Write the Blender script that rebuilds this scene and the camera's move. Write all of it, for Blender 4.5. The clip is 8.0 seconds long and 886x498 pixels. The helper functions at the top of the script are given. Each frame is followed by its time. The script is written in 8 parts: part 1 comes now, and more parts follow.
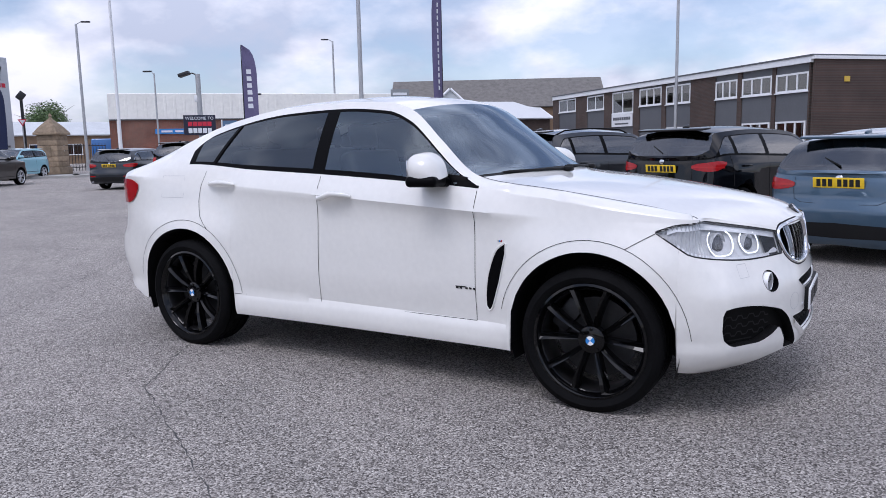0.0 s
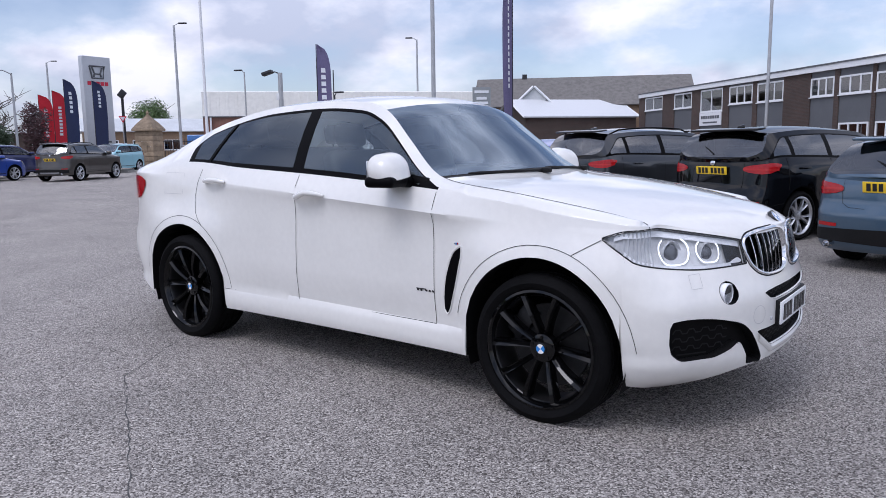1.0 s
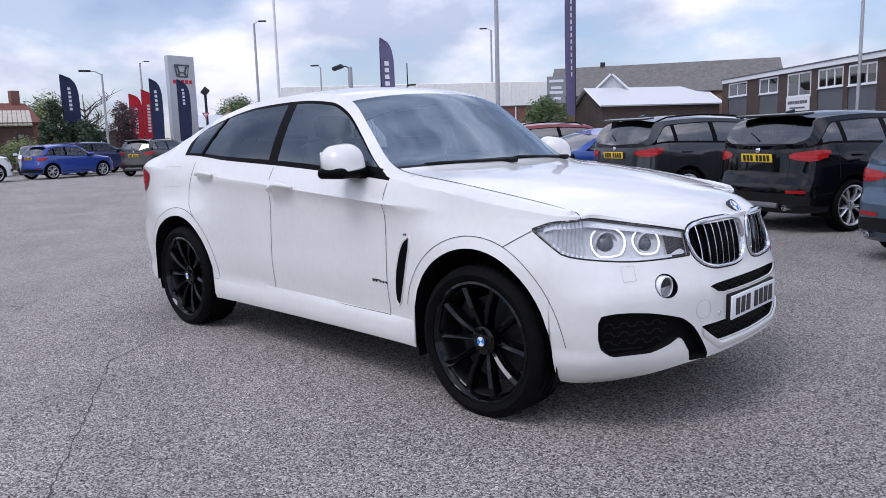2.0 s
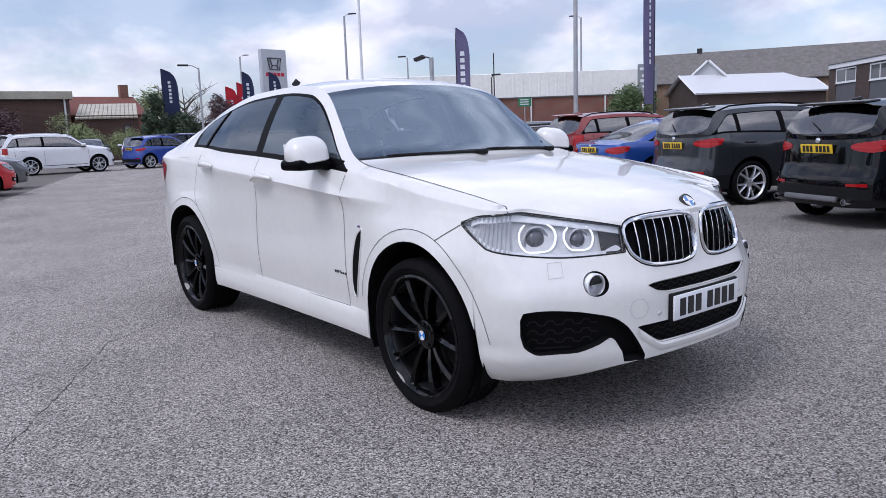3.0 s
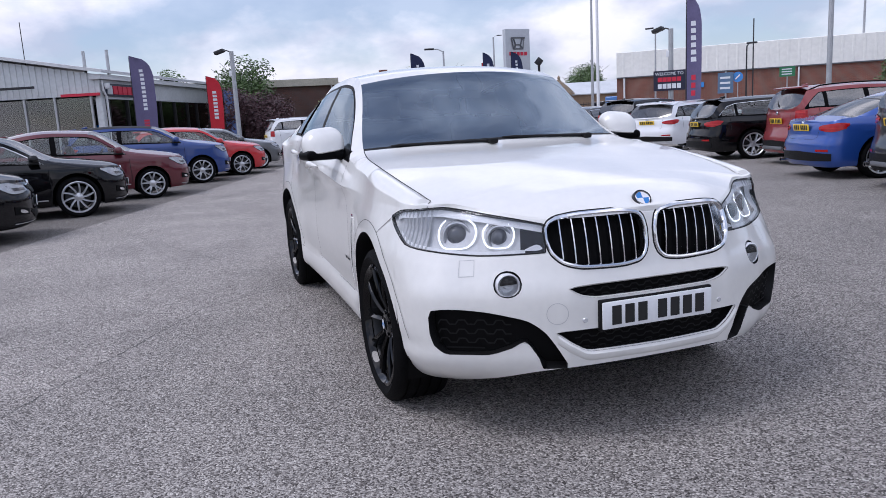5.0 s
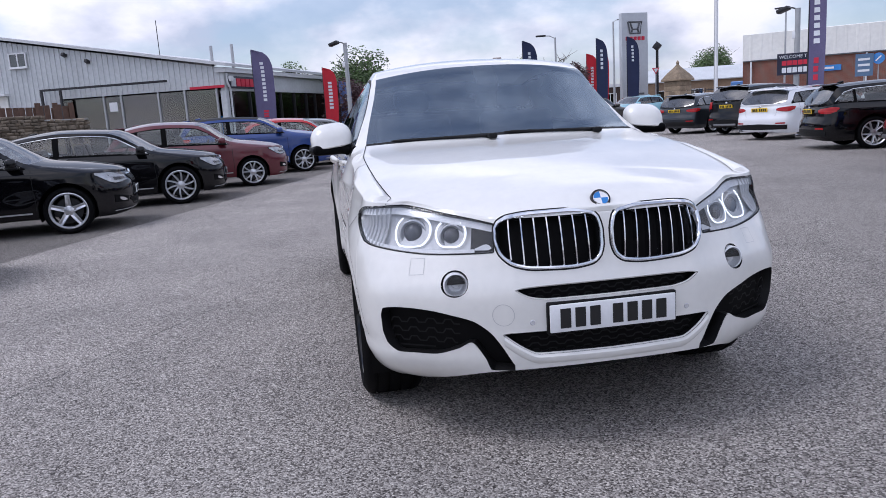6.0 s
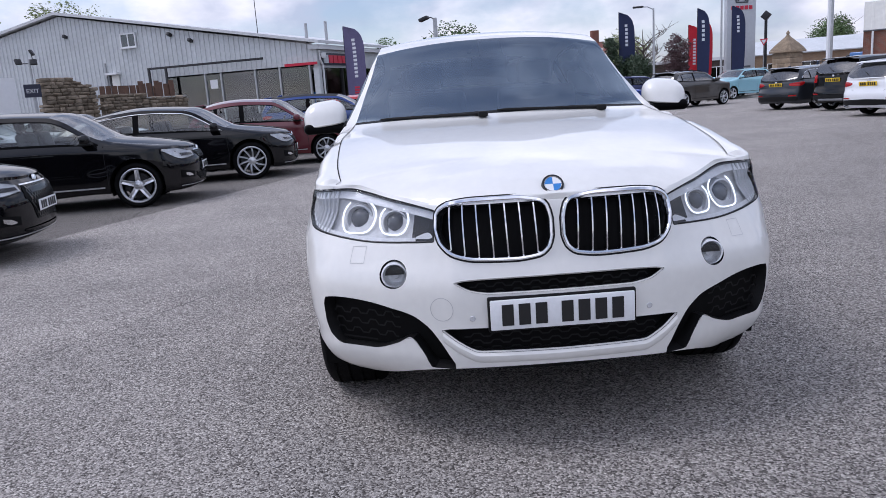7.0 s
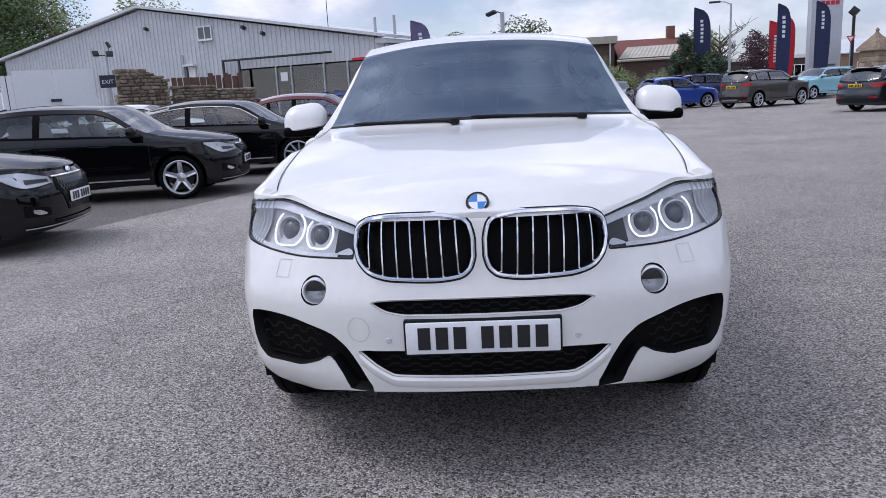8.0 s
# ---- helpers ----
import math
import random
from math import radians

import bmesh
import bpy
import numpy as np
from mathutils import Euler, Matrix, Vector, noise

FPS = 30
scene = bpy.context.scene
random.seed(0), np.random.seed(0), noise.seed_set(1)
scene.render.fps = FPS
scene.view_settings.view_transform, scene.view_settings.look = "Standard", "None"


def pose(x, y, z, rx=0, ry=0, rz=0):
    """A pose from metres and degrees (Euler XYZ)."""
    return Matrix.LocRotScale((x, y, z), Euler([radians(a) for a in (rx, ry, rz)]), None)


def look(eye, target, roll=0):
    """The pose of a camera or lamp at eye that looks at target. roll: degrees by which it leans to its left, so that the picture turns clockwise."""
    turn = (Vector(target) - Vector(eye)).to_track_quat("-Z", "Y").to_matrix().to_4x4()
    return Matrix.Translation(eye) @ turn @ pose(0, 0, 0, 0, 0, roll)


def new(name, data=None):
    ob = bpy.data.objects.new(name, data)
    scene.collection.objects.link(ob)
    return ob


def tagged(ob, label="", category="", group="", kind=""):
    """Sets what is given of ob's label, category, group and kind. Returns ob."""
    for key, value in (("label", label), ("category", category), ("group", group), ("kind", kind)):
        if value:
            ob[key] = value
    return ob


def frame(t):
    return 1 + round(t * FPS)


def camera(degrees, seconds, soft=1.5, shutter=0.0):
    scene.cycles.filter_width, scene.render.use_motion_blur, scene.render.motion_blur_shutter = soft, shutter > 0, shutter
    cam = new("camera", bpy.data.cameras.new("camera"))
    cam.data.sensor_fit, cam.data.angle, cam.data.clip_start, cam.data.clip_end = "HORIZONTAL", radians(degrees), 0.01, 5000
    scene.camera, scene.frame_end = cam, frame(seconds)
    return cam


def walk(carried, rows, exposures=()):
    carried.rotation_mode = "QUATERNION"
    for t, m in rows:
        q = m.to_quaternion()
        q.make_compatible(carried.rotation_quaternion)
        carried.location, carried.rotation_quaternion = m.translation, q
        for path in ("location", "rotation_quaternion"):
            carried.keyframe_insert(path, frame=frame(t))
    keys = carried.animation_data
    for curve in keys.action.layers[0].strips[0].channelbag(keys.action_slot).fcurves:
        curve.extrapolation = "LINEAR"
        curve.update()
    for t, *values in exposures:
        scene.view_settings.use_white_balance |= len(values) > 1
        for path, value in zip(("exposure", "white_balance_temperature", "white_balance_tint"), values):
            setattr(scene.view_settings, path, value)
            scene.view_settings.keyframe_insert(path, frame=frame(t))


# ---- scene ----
cam = camera(62.0, 8.0, soft=0.5)
PATH = [
    (0, (2.687, -4.437, 1.377), (1.679, -2.733, 1.094), -1.2),
    (0.5, (3.026, -4.267, 1.396), (1.917, -2.627, 1.112), -0.8),
    (1, (3.233, -4.01, 1.38), (2.03, -2.438, 1.095), -0.8),
    (1.5, (3.49, -3.791, 1.368), (2.201, -2.29, 1.075), -1.3),
    (3, (4.22, -2.986, 1.345), (2.681, -1.751, 1.024), -1.9),
    (3.5, (4.425, -2.733, 1.349), (2.794, -1.623, 1.02), -2.0),
    (4, (4.535, -2.402, 1.354), (2.813, -1.442, 1.017), -2.3),
    (4.5, (4.764, -2.083, 1.346), (2.964, -1.282, 1.003), -2.6),
    (4.7, (4.825, -1.953, 1.349), (2.996, -1.22, 1.003), -2.8),
    (5.8, (5.037, -1.224, 1.358), (3.107, -0.845, 0.994), -3.6),
    (6, (5.062, -1.099, 1.356), (3.122, -0.779, 0.991), -3.6),
    (6.5, (4.96, -0.815, 1.342), (3.007, -0.632, 0.954), -3.7),
    (7, (4.927, -0.482, 1.326), (2.97, -0.428, 0.915), -3.9),
    (7.5, (4.907, -0.169, 1.347), (2.952, -0.227, 0.931), -3.7),
    (8, (4.779, 0.046, 1.352), (2.828, -0.089, 0.937), -3.1),
]
walk(cam, [(t, look(eye, target, roll)) for t, eye, target, roll in PATH], [(0, 0.36, 6015, 18.0), (8, 0.36, 6015, 18.0)])

# ---- world: bright broken cloud over a pale blue sky, and a soft sun behind thin cloud
SUN_EL, SUN_AZ = 56.0, 266.0
world = bpy.data.worlds.new("sky")
scene.world = world
world.use_nodes = True
wn, wl = world.node_tree.nodes, world.node_tree.links
wn.clear()
w_out = wn.new("ShaderNodeOutputWorld")
w_bg = wn.new("ShaderNodeBackground")
w_sky = wn.new("ShaderNodeTexSky")
w_sky.sky_type = "NISHITA"
w_sky.sun_disc = False
w_sky.sun_elevation = radians(SUN_EL)
w_sky.sun_rotation = radians(90 - SUN_AZ)
w_sky.air_density, w_sky.dust_density, w_sky.ozone_density = 1.0, 0.6, 2.0
w_co = wn.new("ShaderNodeTexCoord")
w_sep = wn.new("ShaderNodeSeparateXYZ")
wl.new(w_co.outputs["Generated"], w_sep.inputs["Vector"])


def w_math(op, a, b=None):
    n = wn.new("ShaderNodeMath")
    n.operation = op
    for k, v in enumerate((a, b)):
        if v is None:
            continue
        if isinstance(v, (int, float)):
            n.inputs[k].default_value = v
        else:
            wl.new(v, n.inputs[k])
    return n.outputs["Value"]


# the cloud layer lies flat overhead, so it closes up towards the horizon
w_up = w_math("ADD", w_math("MAXIMUM", w_sep.outputs["Z"], 0.0), 0.42)
w_uv = wn.new("ShaderNodeCombineXYZ")
wl.new(w_math("DIVIDE", w_sep.outputs["X"], w_up), w_uv.inputs["X"])
wl.new(w_math("DIVIDE", w_sep.outputs["Y"], w_up), w_uv.inputs["Y"])


def w_noise(scale, detail, rough, shift):
    mp = wn.new("ShaderNodeMapping")
    mp.inputs["Location"].default_value = shift
    n = wn.new("ShaderNodeTexNoise")
    n.inputs["Scale"].default_value, n.inputs["Detail"].default_value, n.inputs["Roughness"].default_value = scale, detail, rough
    wl.new(w_uv.outputs["Vector"], mp.inputs["Vector"])
    wl.new(mp.outputs["Vector"], n.inputs["Vector"])
    return n.outputs["Fac"]


def w_ramp(src, p0, c0, p1, c1):
    r = wn.new("ShaderNodeValToRGB")
    r.color_ramp.elements[0].position, r.color_ramp.elements[0].color = p0, (*c0, 1)
    r.color_ramp.elements[1].position, r.color_ramp.elements[1].color = p1, (*c1, 1)
    wl.new(src, r.inputs["Fac"])
    return r.outputs["Color"]


def w_blend(kind, fac, a, b):
    n = wn.new("ShaderNodeMixRGB")
    n.blend_type = kind
    for k, v in (("Fac", fac), ("Color1", a), ("Color2", b)):
        if isinstance(v, (int, float)):
            n.inputs[k].default_value = v
        else:
            wl.new(v, n.inputs[k])
    return n.outputs["Color"]


w_cover = w_ramp(w_noise(1.8, 9, 0.55, (1.35, 4.2, 0.0)), 0.43, (0.3, 0.3, 0.3), 0.57, (1, 1, 1))
w_cloud = w_ramp(w_noise(2.6, 9, 0.52, (7.7, 2.3, 0.5)), 0.41, (5.2, 5.7, 6.7), 0.59, (9.6, 9.6, 9.9))
# brighter towards the zenith, as an overcast sky is
w_el = wn.new("ShaderNodeMapRange")
w_el.inputs["From Max"].default_value = 0.55
w_el.inputs["To Min"].default_value, w_el.inputs["To Max"].default_value = 0.76, 1.40
wl.new(w_sep.outputs["Z"], w_el.inputs["Value"])
w_lit = w_blend("MULTIPLY", 1.0, w_cloud, w_el.outputs["Result"])
wl.new(w_blend("MIX", w_cover, w_sky.outputs["Color"], w_lit), w_bg.inputs["Color"])
w_bg.inputs["Strength"].default_value = 0.094
wl.new(w_bg.outputs["Background"], w_out.inputs["Surface"])
sun_data = bpy.data.lights.new("sun", "SUN")
sun_data.energy, sun_data.angle, sun_data.color = 1.05, radians(24), (1.0, 0.985, 0.96)
sun = new("sun", sun_data)
sa, se = radians(SUN_AZ), radians(SUN_EL)
sun.matrix_world = look((30 * math.cos(sa) * math.cos(se), 30 * math.sin(sa) * math.cos(se), 30 * math.sin(se)), (0, 0, 0))

# ---- materials
def material(name, color, rough=0.5, metal=0.0, vary=0.0, scale=8.0, bump=0.0, bump_scale=60.0, coat=0.0, spec=0.5, dark=None, emit=None, rand=0.0):
    """A principled material with colour variation at two scales and fine relief."""
    m = bpy.data.materials.new(name)
    m.use_nodes = True
    nt = m.node_tree
    b = nt.nodes["Principled BSDF"]
    b.inputs["Roughness"].default_value, b.inputs["Metallic"].default_value = rough, metal
    b.inputs["Coat Weight"].default_value, b.inputs["Coat Roughness"].default_value = coat, 0.03
    b.inputs["Specular IOR Level"].default_value = spec
    b.inputs["Base Color"].default_value = (*color, 1)
    co = nt.nodes.new("ShaderNodeTexCoord")
    if vary or dark:
        n1, n2 = nt.nodes.new("ShaderNodeTexNoise"), nt.nodes.new("ShaderNodeTexNoise")
        n1.inputs["Scale"].default_value, n1.inputs["Detail"].default_value = scale, 6
        n2.inputs["Scale"].default_value, n2.inputs["Detail"].default_value = scale * 9, 4
        for n in (n1, n2):
            nt.links.new(co.outputs["Object"], n.inputs["Vector"])
        add = nt.nodes.new("ShaderNodeMath")
        add.operation = "ADD"
        nt.links.new(n1.outputs["Fac"], add.inputs[0])
        nt.links.new(n2.outputs["Fac"], add.inputs[1])
        ramp = nt.nodes.new("ShaderNodeMapRange")
        ramp.inputs["From Min"].default_value, ramp.inputs["From Max"].default_value = 0.72, 1.28
        nt.links.new(add.outputs["Value"], ramp.inputs["Value"])
        mix = nt.nodes.new("ShaderNodeMixRGB")
        lo = dark if dark else tuple(c * (1 - vary) for c in color)
        hi = tuple(min(1, c * (1 + vary)) for c in color)
        mix.inputs["Color1"].default_value, mix.inputs["Color2"].default_value = (*lo, 1), (*hi, 1)
        nt.links.new(ramp.outputs["Result"], mix.inputs["Fac"])
        last = mix.outputs["Color"]
        if rand:
            oi = nt.nodes.new("ShaderNodeObjectInfo")
            hsv = nt.nodes.new("ShaderNodeHueSaturation")
            mr = nt.nodes.new("ShaderNodeMapRange")
            mr.inputs["To Min"].default_value, mr.inputs["To Max"].default_value = 1 - rand, 1 + rand
            nt.links.new(oi.outputs["Random"], mr.inputs["Value"])
            nt.links.new(mr.outputs["Result"], hsv.inputs["Value"])
            nt.links.new(last, hsv.inputs["Color"])
            last = hsv.outputs["Color"]
        nt.links.new(last, b.inputs["Base Color"])
    if bump:
        nb = nt.nodes.new("ShaderNodeTexNoise")
        nb.inputs["Scale"].default_value, nb.inputs["Detail"].default_value = bump_scale, 5
        nt.links.new(co.outputs["Object"], nb.inputs["Vector"])
        bp = nt.nodes.new("ShaderNodeBump")
        bp.inputs["Strength"].default_value, bp.inputs["Distance"].default_value = bump, 0.01
        nt.links.new(nb.outputs["Fac"], bp.inputs["Height"])
        nt.links.new(bp.outputs["Normal"], b.inputs["Normal"])
    if emit:
        b.inputs["Emission Color"].default_value, b.inputs["Emission Strength"].default_value = (*emit[:3], 1), emit[3]
    return m


def pane_glass(name, tint, rough=0.0, ior=1.5, coat=(0.9, 0.9, 0.9)):
    """Thin glass: light passes tinted, and the surface mirrors by its Fresnel."""
    m = bpy.data.materials.new(name)
    m.use_nodes = True
    nt = m.node_tree
    nt.nodes.clear()
    out, mix, tr, gl, fr = (nt.nodes.new(k) for k in ("ShaderNodeOutputMaterial", "ShaderNodeMixShader", "ShaderNodeBsdfTransparent", "ShaderNodeBsdfGlossy", "ShaderNodeFresnel"))
    tr.inputs["Color"].default_value = (*tint, 1)
    gl.inputs["Roughness"].default_value = rough
    gl.inputs["Color"].default_value = (*coat, 1)
    fr.inputs["IOR"].default_value = ior
    nt.links.new(fr.outputs["Fac"], mix.inputs["Fac"])
    nt.links.new(tr.outputs["BSDF"], mix.inputs[1])
    nt.links.new(gl.outputs["BSDF"], mix.inputs[2])
    nt.links.new(mix.outputs["Shader"], out.inputs["Surface"])
    return m


def asphalt_material():
    m = bpy.data.materials.new("asphalt")
    m.use_nodes = True
    nt = m.node_tree
    b = nt.nodes["Principled BSDF"]
    b.inputs["Roughness"].default_value = 0.82
    b.inputs["Specular IOR Level"].default_value = 0.12
    co = nt.nodes.new("ShaderNodeTexCoord")

    def tex(kind, scale, detail=4, rough=0.55):
        n = nt.nodes.new(kind)
        n.inputs["Scale"].default_value = scale
        if kind == "ShaderNodeTexNoise":
            n.inputs["Detail"].default_value, n.inputs["Roughness"].default_value = detail, rough
        nt.links.new(co.outputs["Object"], n.inputs["Vector"])
        return n

    def ramp(src, stops):
        r = nt.nodes.new("ShaderNodeValToRGB")
        r.color_ramp.elements[0].position, r.color_ramp.elements[0].color = stops[0][0], (*stops[0][1], 1)
        r.color_ramp.elements[1].position, r.color_ramp.elements[1].color = stops[-1][0], (*stops[-1][1], 1)
        for p, c in stops[1:-1]:
            e = r.color_ramp.elements.new(p)
            e.color = (*c, 1)
        nt.links.new(src, r.inputs["Fac"])
        return r

    def mix(kind, fac, a, c):
        n = nt.nodes.new("ShaderNodeMixRGB")
        n.blend_type = kind
        n.inputs["Fac"].default_value = fac
        nt.links.new(a, n.inputs["Color1"])
        nt.links.new(c, n.inputs["Color2"])
        return n

    stones = tex("ShaderNodeTexVoronoi", 138)
    grains = ramp(stones.outputs["Color"], [(0.0, (0.016, 0.014, 0.013)), (0.30, (0.115, 0.105, 0.098)), (0.55, (0.255, 0.237, 0.219)), (0.8, (0.40, 0.374, 0.345)), (1.0, (0.60, 0.568, 0.519))])
    mottle = tex("ShaderNodeTexNoise", 85, 5, 0.7)
    mottled = ramp(mottle.outputs["Fac"], [(0.36, (0.55, 0.55, 0.55)), (0.64, (1.0, 1.0, 1.0))])
    patches = tex("ShaderNodeTexNoise", 0.7, 8, 0.65)
    patched = ramp(patches.outputs["Fac"], [(0.32, (0.74, 0.74, 0.745)), (0.5, (0.97, 0.96, 0.96)), (0.68, (1.16, 1.15, 1.14))])
    c1 = mix("MULTIPLY", 0.75, grains.outputs["Color"], mottled.outputs["Color"])
    c2 = mix("MULTIPLY", 0.8, c1.outputs["Color"], patched.outputs["Color"])
    # uneven ground light painted into the colour, brighter towards -x and -y
    sep, light_fall, light_fall_mix = (nt.nodes.new(k) for k in ("ShaderNodeSeparateXYZ", "ShaderNodeMath", "ShaderNodeMapRange"))
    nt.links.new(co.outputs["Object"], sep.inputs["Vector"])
    light_fall.operation = "ADD"
    nt.links.new(sep.outputs["X"], light_fall.inputs[0])
    nt.links.new(sep.outputs["Y"], light_fall.inputs[1])
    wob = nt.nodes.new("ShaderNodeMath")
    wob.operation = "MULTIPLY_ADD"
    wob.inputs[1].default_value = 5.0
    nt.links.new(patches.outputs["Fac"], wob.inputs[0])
    nt.links.new(light_fall.outputs["Value"], wob.inputs[2])
    light_fall_mix.interpolation_type = "SMOOTHSTEP"
    light_fall_mix.inputs["From Min"].default_value, light_fall_mix.inputs["From Max"].default_value = 7.5, -4.0
    light_fall_mix.inputs["To Min"].default_value, light_fall_mix.inputs["To Max"].default_value = 1.22, 1.6
    nt.links.new(wob.outputs["Value"], light_fall_mix.inputs["Value"])
    c2b = mix("MULTIPLY", 1.0, c2.outputs["Color"], light_fall_mix.outputs["Result"])
    # the colour is darker beyond a straight line along the showroom-side parking bays
    dot, edge, bay = (nt.nodes.new(k) for k in ("ShaderNodeVectorMath", "ShaderNodeMath", "ShaderNodeMapRange"))
    dot.operation = "DOT_PRODUCT"
    dot.inputs[1].default_value = (0.34, 0.94, 0.0)
    nt.links.new(co.outputs["Object"], dot.inputs[0])
    edge.operation = "MULTIPLY_ADD"
    edge.inputs[1].default_value = 0.12
    nt.links.new(mottle.outputs["Fac"], edge.inputs[0])
    nt.links.new(dot.outputs["Value"], edge.inputs[2])
    bay.inputs["From Min"].default_value, bay.inputs["From Max"].default_value = -5.60, -5.52
    bay.inputs["To Min"].default_value, bay.inputs["To Max"].default_value = 0.55, 1.0
    nt.links.new(edge.outputs["Value"], bay.inputs["Value"])
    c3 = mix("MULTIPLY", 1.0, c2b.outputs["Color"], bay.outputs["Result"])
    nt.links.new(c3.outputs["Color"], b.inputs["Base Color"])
    bp = nt.nodes.new("ShaderNodeBump")
    bp.inputs["Strength"].default_value, bp.inputs["Distance"].default_value = 0.7, 0.006
    nt.links.new(stones.outputs["Distance"], bp.inputs["Height"])
    bp.invert = True
    nt.links.new(bp.outputs["Normal"], b.inputs["Normal"])
    return m


def paint(name, color, metal=0.0):
    return material(name, color, rough=0.45 if not metal else 0.35, metal=metal, coat=0.85 if max(color) < 0.02 else 1.0, vary=0.03, scale=3.0, spec=0.0 if max(color) < 0.02 else 0.2 if max(color) < 0.1 else 0.5)


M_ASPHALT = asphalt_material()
M_WHITE = paint("white_car_paint", (0.735, 0.725, 0.69))
M_GLASS = pane_glass("tinted_car_glass", (0.22, 0.25, 0.25), rough=0.015, ior=1.8, coat=(0.8, 0.9, 1.0))
M_CARPANE = pane_glass("clear_car_glass", (0.78, 0.83, 0.81), rough=0.01, ior=1.8)
M_SCREEN = pane_glass("windscreen_glass", (0.58, 0.66, 0.68), rough=0.015, ior=3.0, coat=(0.74, 0.87, 1.0))
M_FRONTGLASS = pane_glass("green_tinted_glass", (0.74, 0.83, 0.8), rough=0.02, ior=2.1, coat=(0.78, 0.9, 1.0))
M_CARSCREEN = pane_glass("sloping_car_glass", (0.6, 0.64, 0.64), rough=0.02, ior=3.5)
M_REARGLASS = pane_glass("tinted_rear_glass", (0.25, 0.28, 0.28), rough=0.015, ior=2.5)
M_CLEAR = pane_glass("clear_lens", (0.93, 0.94, 0.95), ior=1.35)
M_TRIM = material("black_gloss_trim", (0.0015, 0.0015, 0.002), rough=0.45, spec=0.06, vary=0.2)
M_PLASTIC = material("black_plastic", (0.004, 0.004, 0.0045), rough=0.6, spec=0.25, vary=0.25, scale=20, bump=0.15, bump_scale=400)
M_GRID = material("grille_plastic", (0.002, 0.002, 0.0023), rough=0.7, spec=0.15, vary=0.2)
M_TYRE = material("tyre_rubber", (0.004, 0.004, 0.0045), rough=0.7, spec=0.08, vary=0.3, scale=12, bump=0.2, bump_scale=180)
M_BLACKRIM = material("black_alloy", (0.002, 0.002, 0.0024), rough=0.05, coat=0.5, spec=0.1, vary=0.1)
M_SILVERRIM = material("silver_alloy", (0.62, 0.63, 0.65), rough=0.3, metal=0.85, vary=0.08)
M_BARREL = material("dark_wheel_barrel", (0.012, 0.012, 0.013), rough=0.4, metal=0.3, vary=0.2)
M_CHROME = material("chrome", (0.72, 0.73, 0.75), rough=0.08, metal=1.0, vary=0.04)
M_STEEL = material("brake_steel", (0.03, 0.03, 0.032), rough=0.45, metal=0.6, vary=0.2, scale=30)
M_MESH = material("gloss_grille_mesh", (0.012, 0.012, 0.013), rough=0.25, coat=0.6, vary=0.1)
M_CABIN = material("cabin_trim", (0.012, 0.012, 0.013), rough=0.7, vary=0.3, scale=15, bump=0.1)
M_SEAT = material("seat_leather", (0.03, 0.03, 0.032), rough=0.55, vary=0.2, scale=10, bump=0.15, bump_scale=120)
M_SATIN = material("satin_silver", (0.5, 0.5, 0.51), 0.35, 0.5, vary=0.05)
M_SKID = material("skid_grey", (0.13, 0.13, 0.135), rough=0.45, metal=0.3, vary=0.1)
M_GAPSOFT = material("fine_gap", (0.5, 0.5, 0.5), rough=0.9, vary=0.1)
M_GAP = material("panel_gap", (0.006, 0.006, 0.006), rough=0.9, vary=0.1)
M_LAMP = material("lamp_reflector", (0.66, 0.67, 0.69), rough=0.18, metal=0.35, vary=0.15, scale=25)
M_LAMPDARK = material("lamp_bezel", (0.02, 0.02, 0.022), rough=0.3, metal=0.0, vary=0.05)
M_RING = material("lit_ring", (0.9, 0.95, 1.0), rough=0.3, emit=(0.9, 0.95, 1.0, 1.2))
M_RED = material("red_lamp", (0.34, 0.006, 0.008), rough=0.15, coat=0.5, spec=0.2, vary=0.2, scale=30)
M_PLATE_W = material("white_plate", (0.78, 0.79, 0.8), rough=0.35, vary=0.04)
M_PLATE_Y = material("yellow_plate", (0.8, 0.53, 0.02), rough=0.35, vary=0.04)
M_INK = material("plate_ink", (0.012, 0.012, 0.013), rough=0.4, vary=0.1)
M_BLUE_MARK = material("blue_enamel", (0.02, 0.2, 0.55), rough=0.2, coat=0.8, vary=0.05)
M_WHITE_MARK = material("white_enamel", (0.8, 0.8, 0.8), rough=0.2, coat=0.8, vary=0.03)
M_LAMPWELL = material("lamp_well", (0.72, 0.725, 0.735), rough=0.18, metal=0.0, vary=0.15, scale=30)
M_FACET = material("fluted_reflector", (0.55, 0.56, 0.58), rough=0.12, metal=0.0, vary=0.12, scale=30)
M_LAMPEYE = material("projector_glass", (0.10, 0.105, 0.12), rough=0.06, coat=1.0, vary=0.2, scale=40)
M_LAMPBOWL = material("lamp_bowl", (0.86, 0.87, 0.89), rough=0.15, metal=0.0, vary=0.1, scale=30)

# ---- building helpers
def mesh_object(name, bm, mats, parent=None, smooth=True, angle=40):
    me = bpy.data.meshes.new(name)
    bmesh.ops.recalc_face_normals(bm, faces=bm.faces)
    if smooth:
        lim = radians(angle)
        for fc in bm.faces:
            fc.smooth = True
        for e in bm.edges:
            if len(e.link_faces) == 2 and e.calc_face_angle(0.0) > lim:
                e.smooth = False
    bm.to_mesh(me)
    bm.free()
    for m in (mats if isinstance(mats, (list, tuple)) else [mats]):
        me.materials.append(m)
    ob = new(name, me)
    if parent is not None:
        ob.parent = parent
    return ob


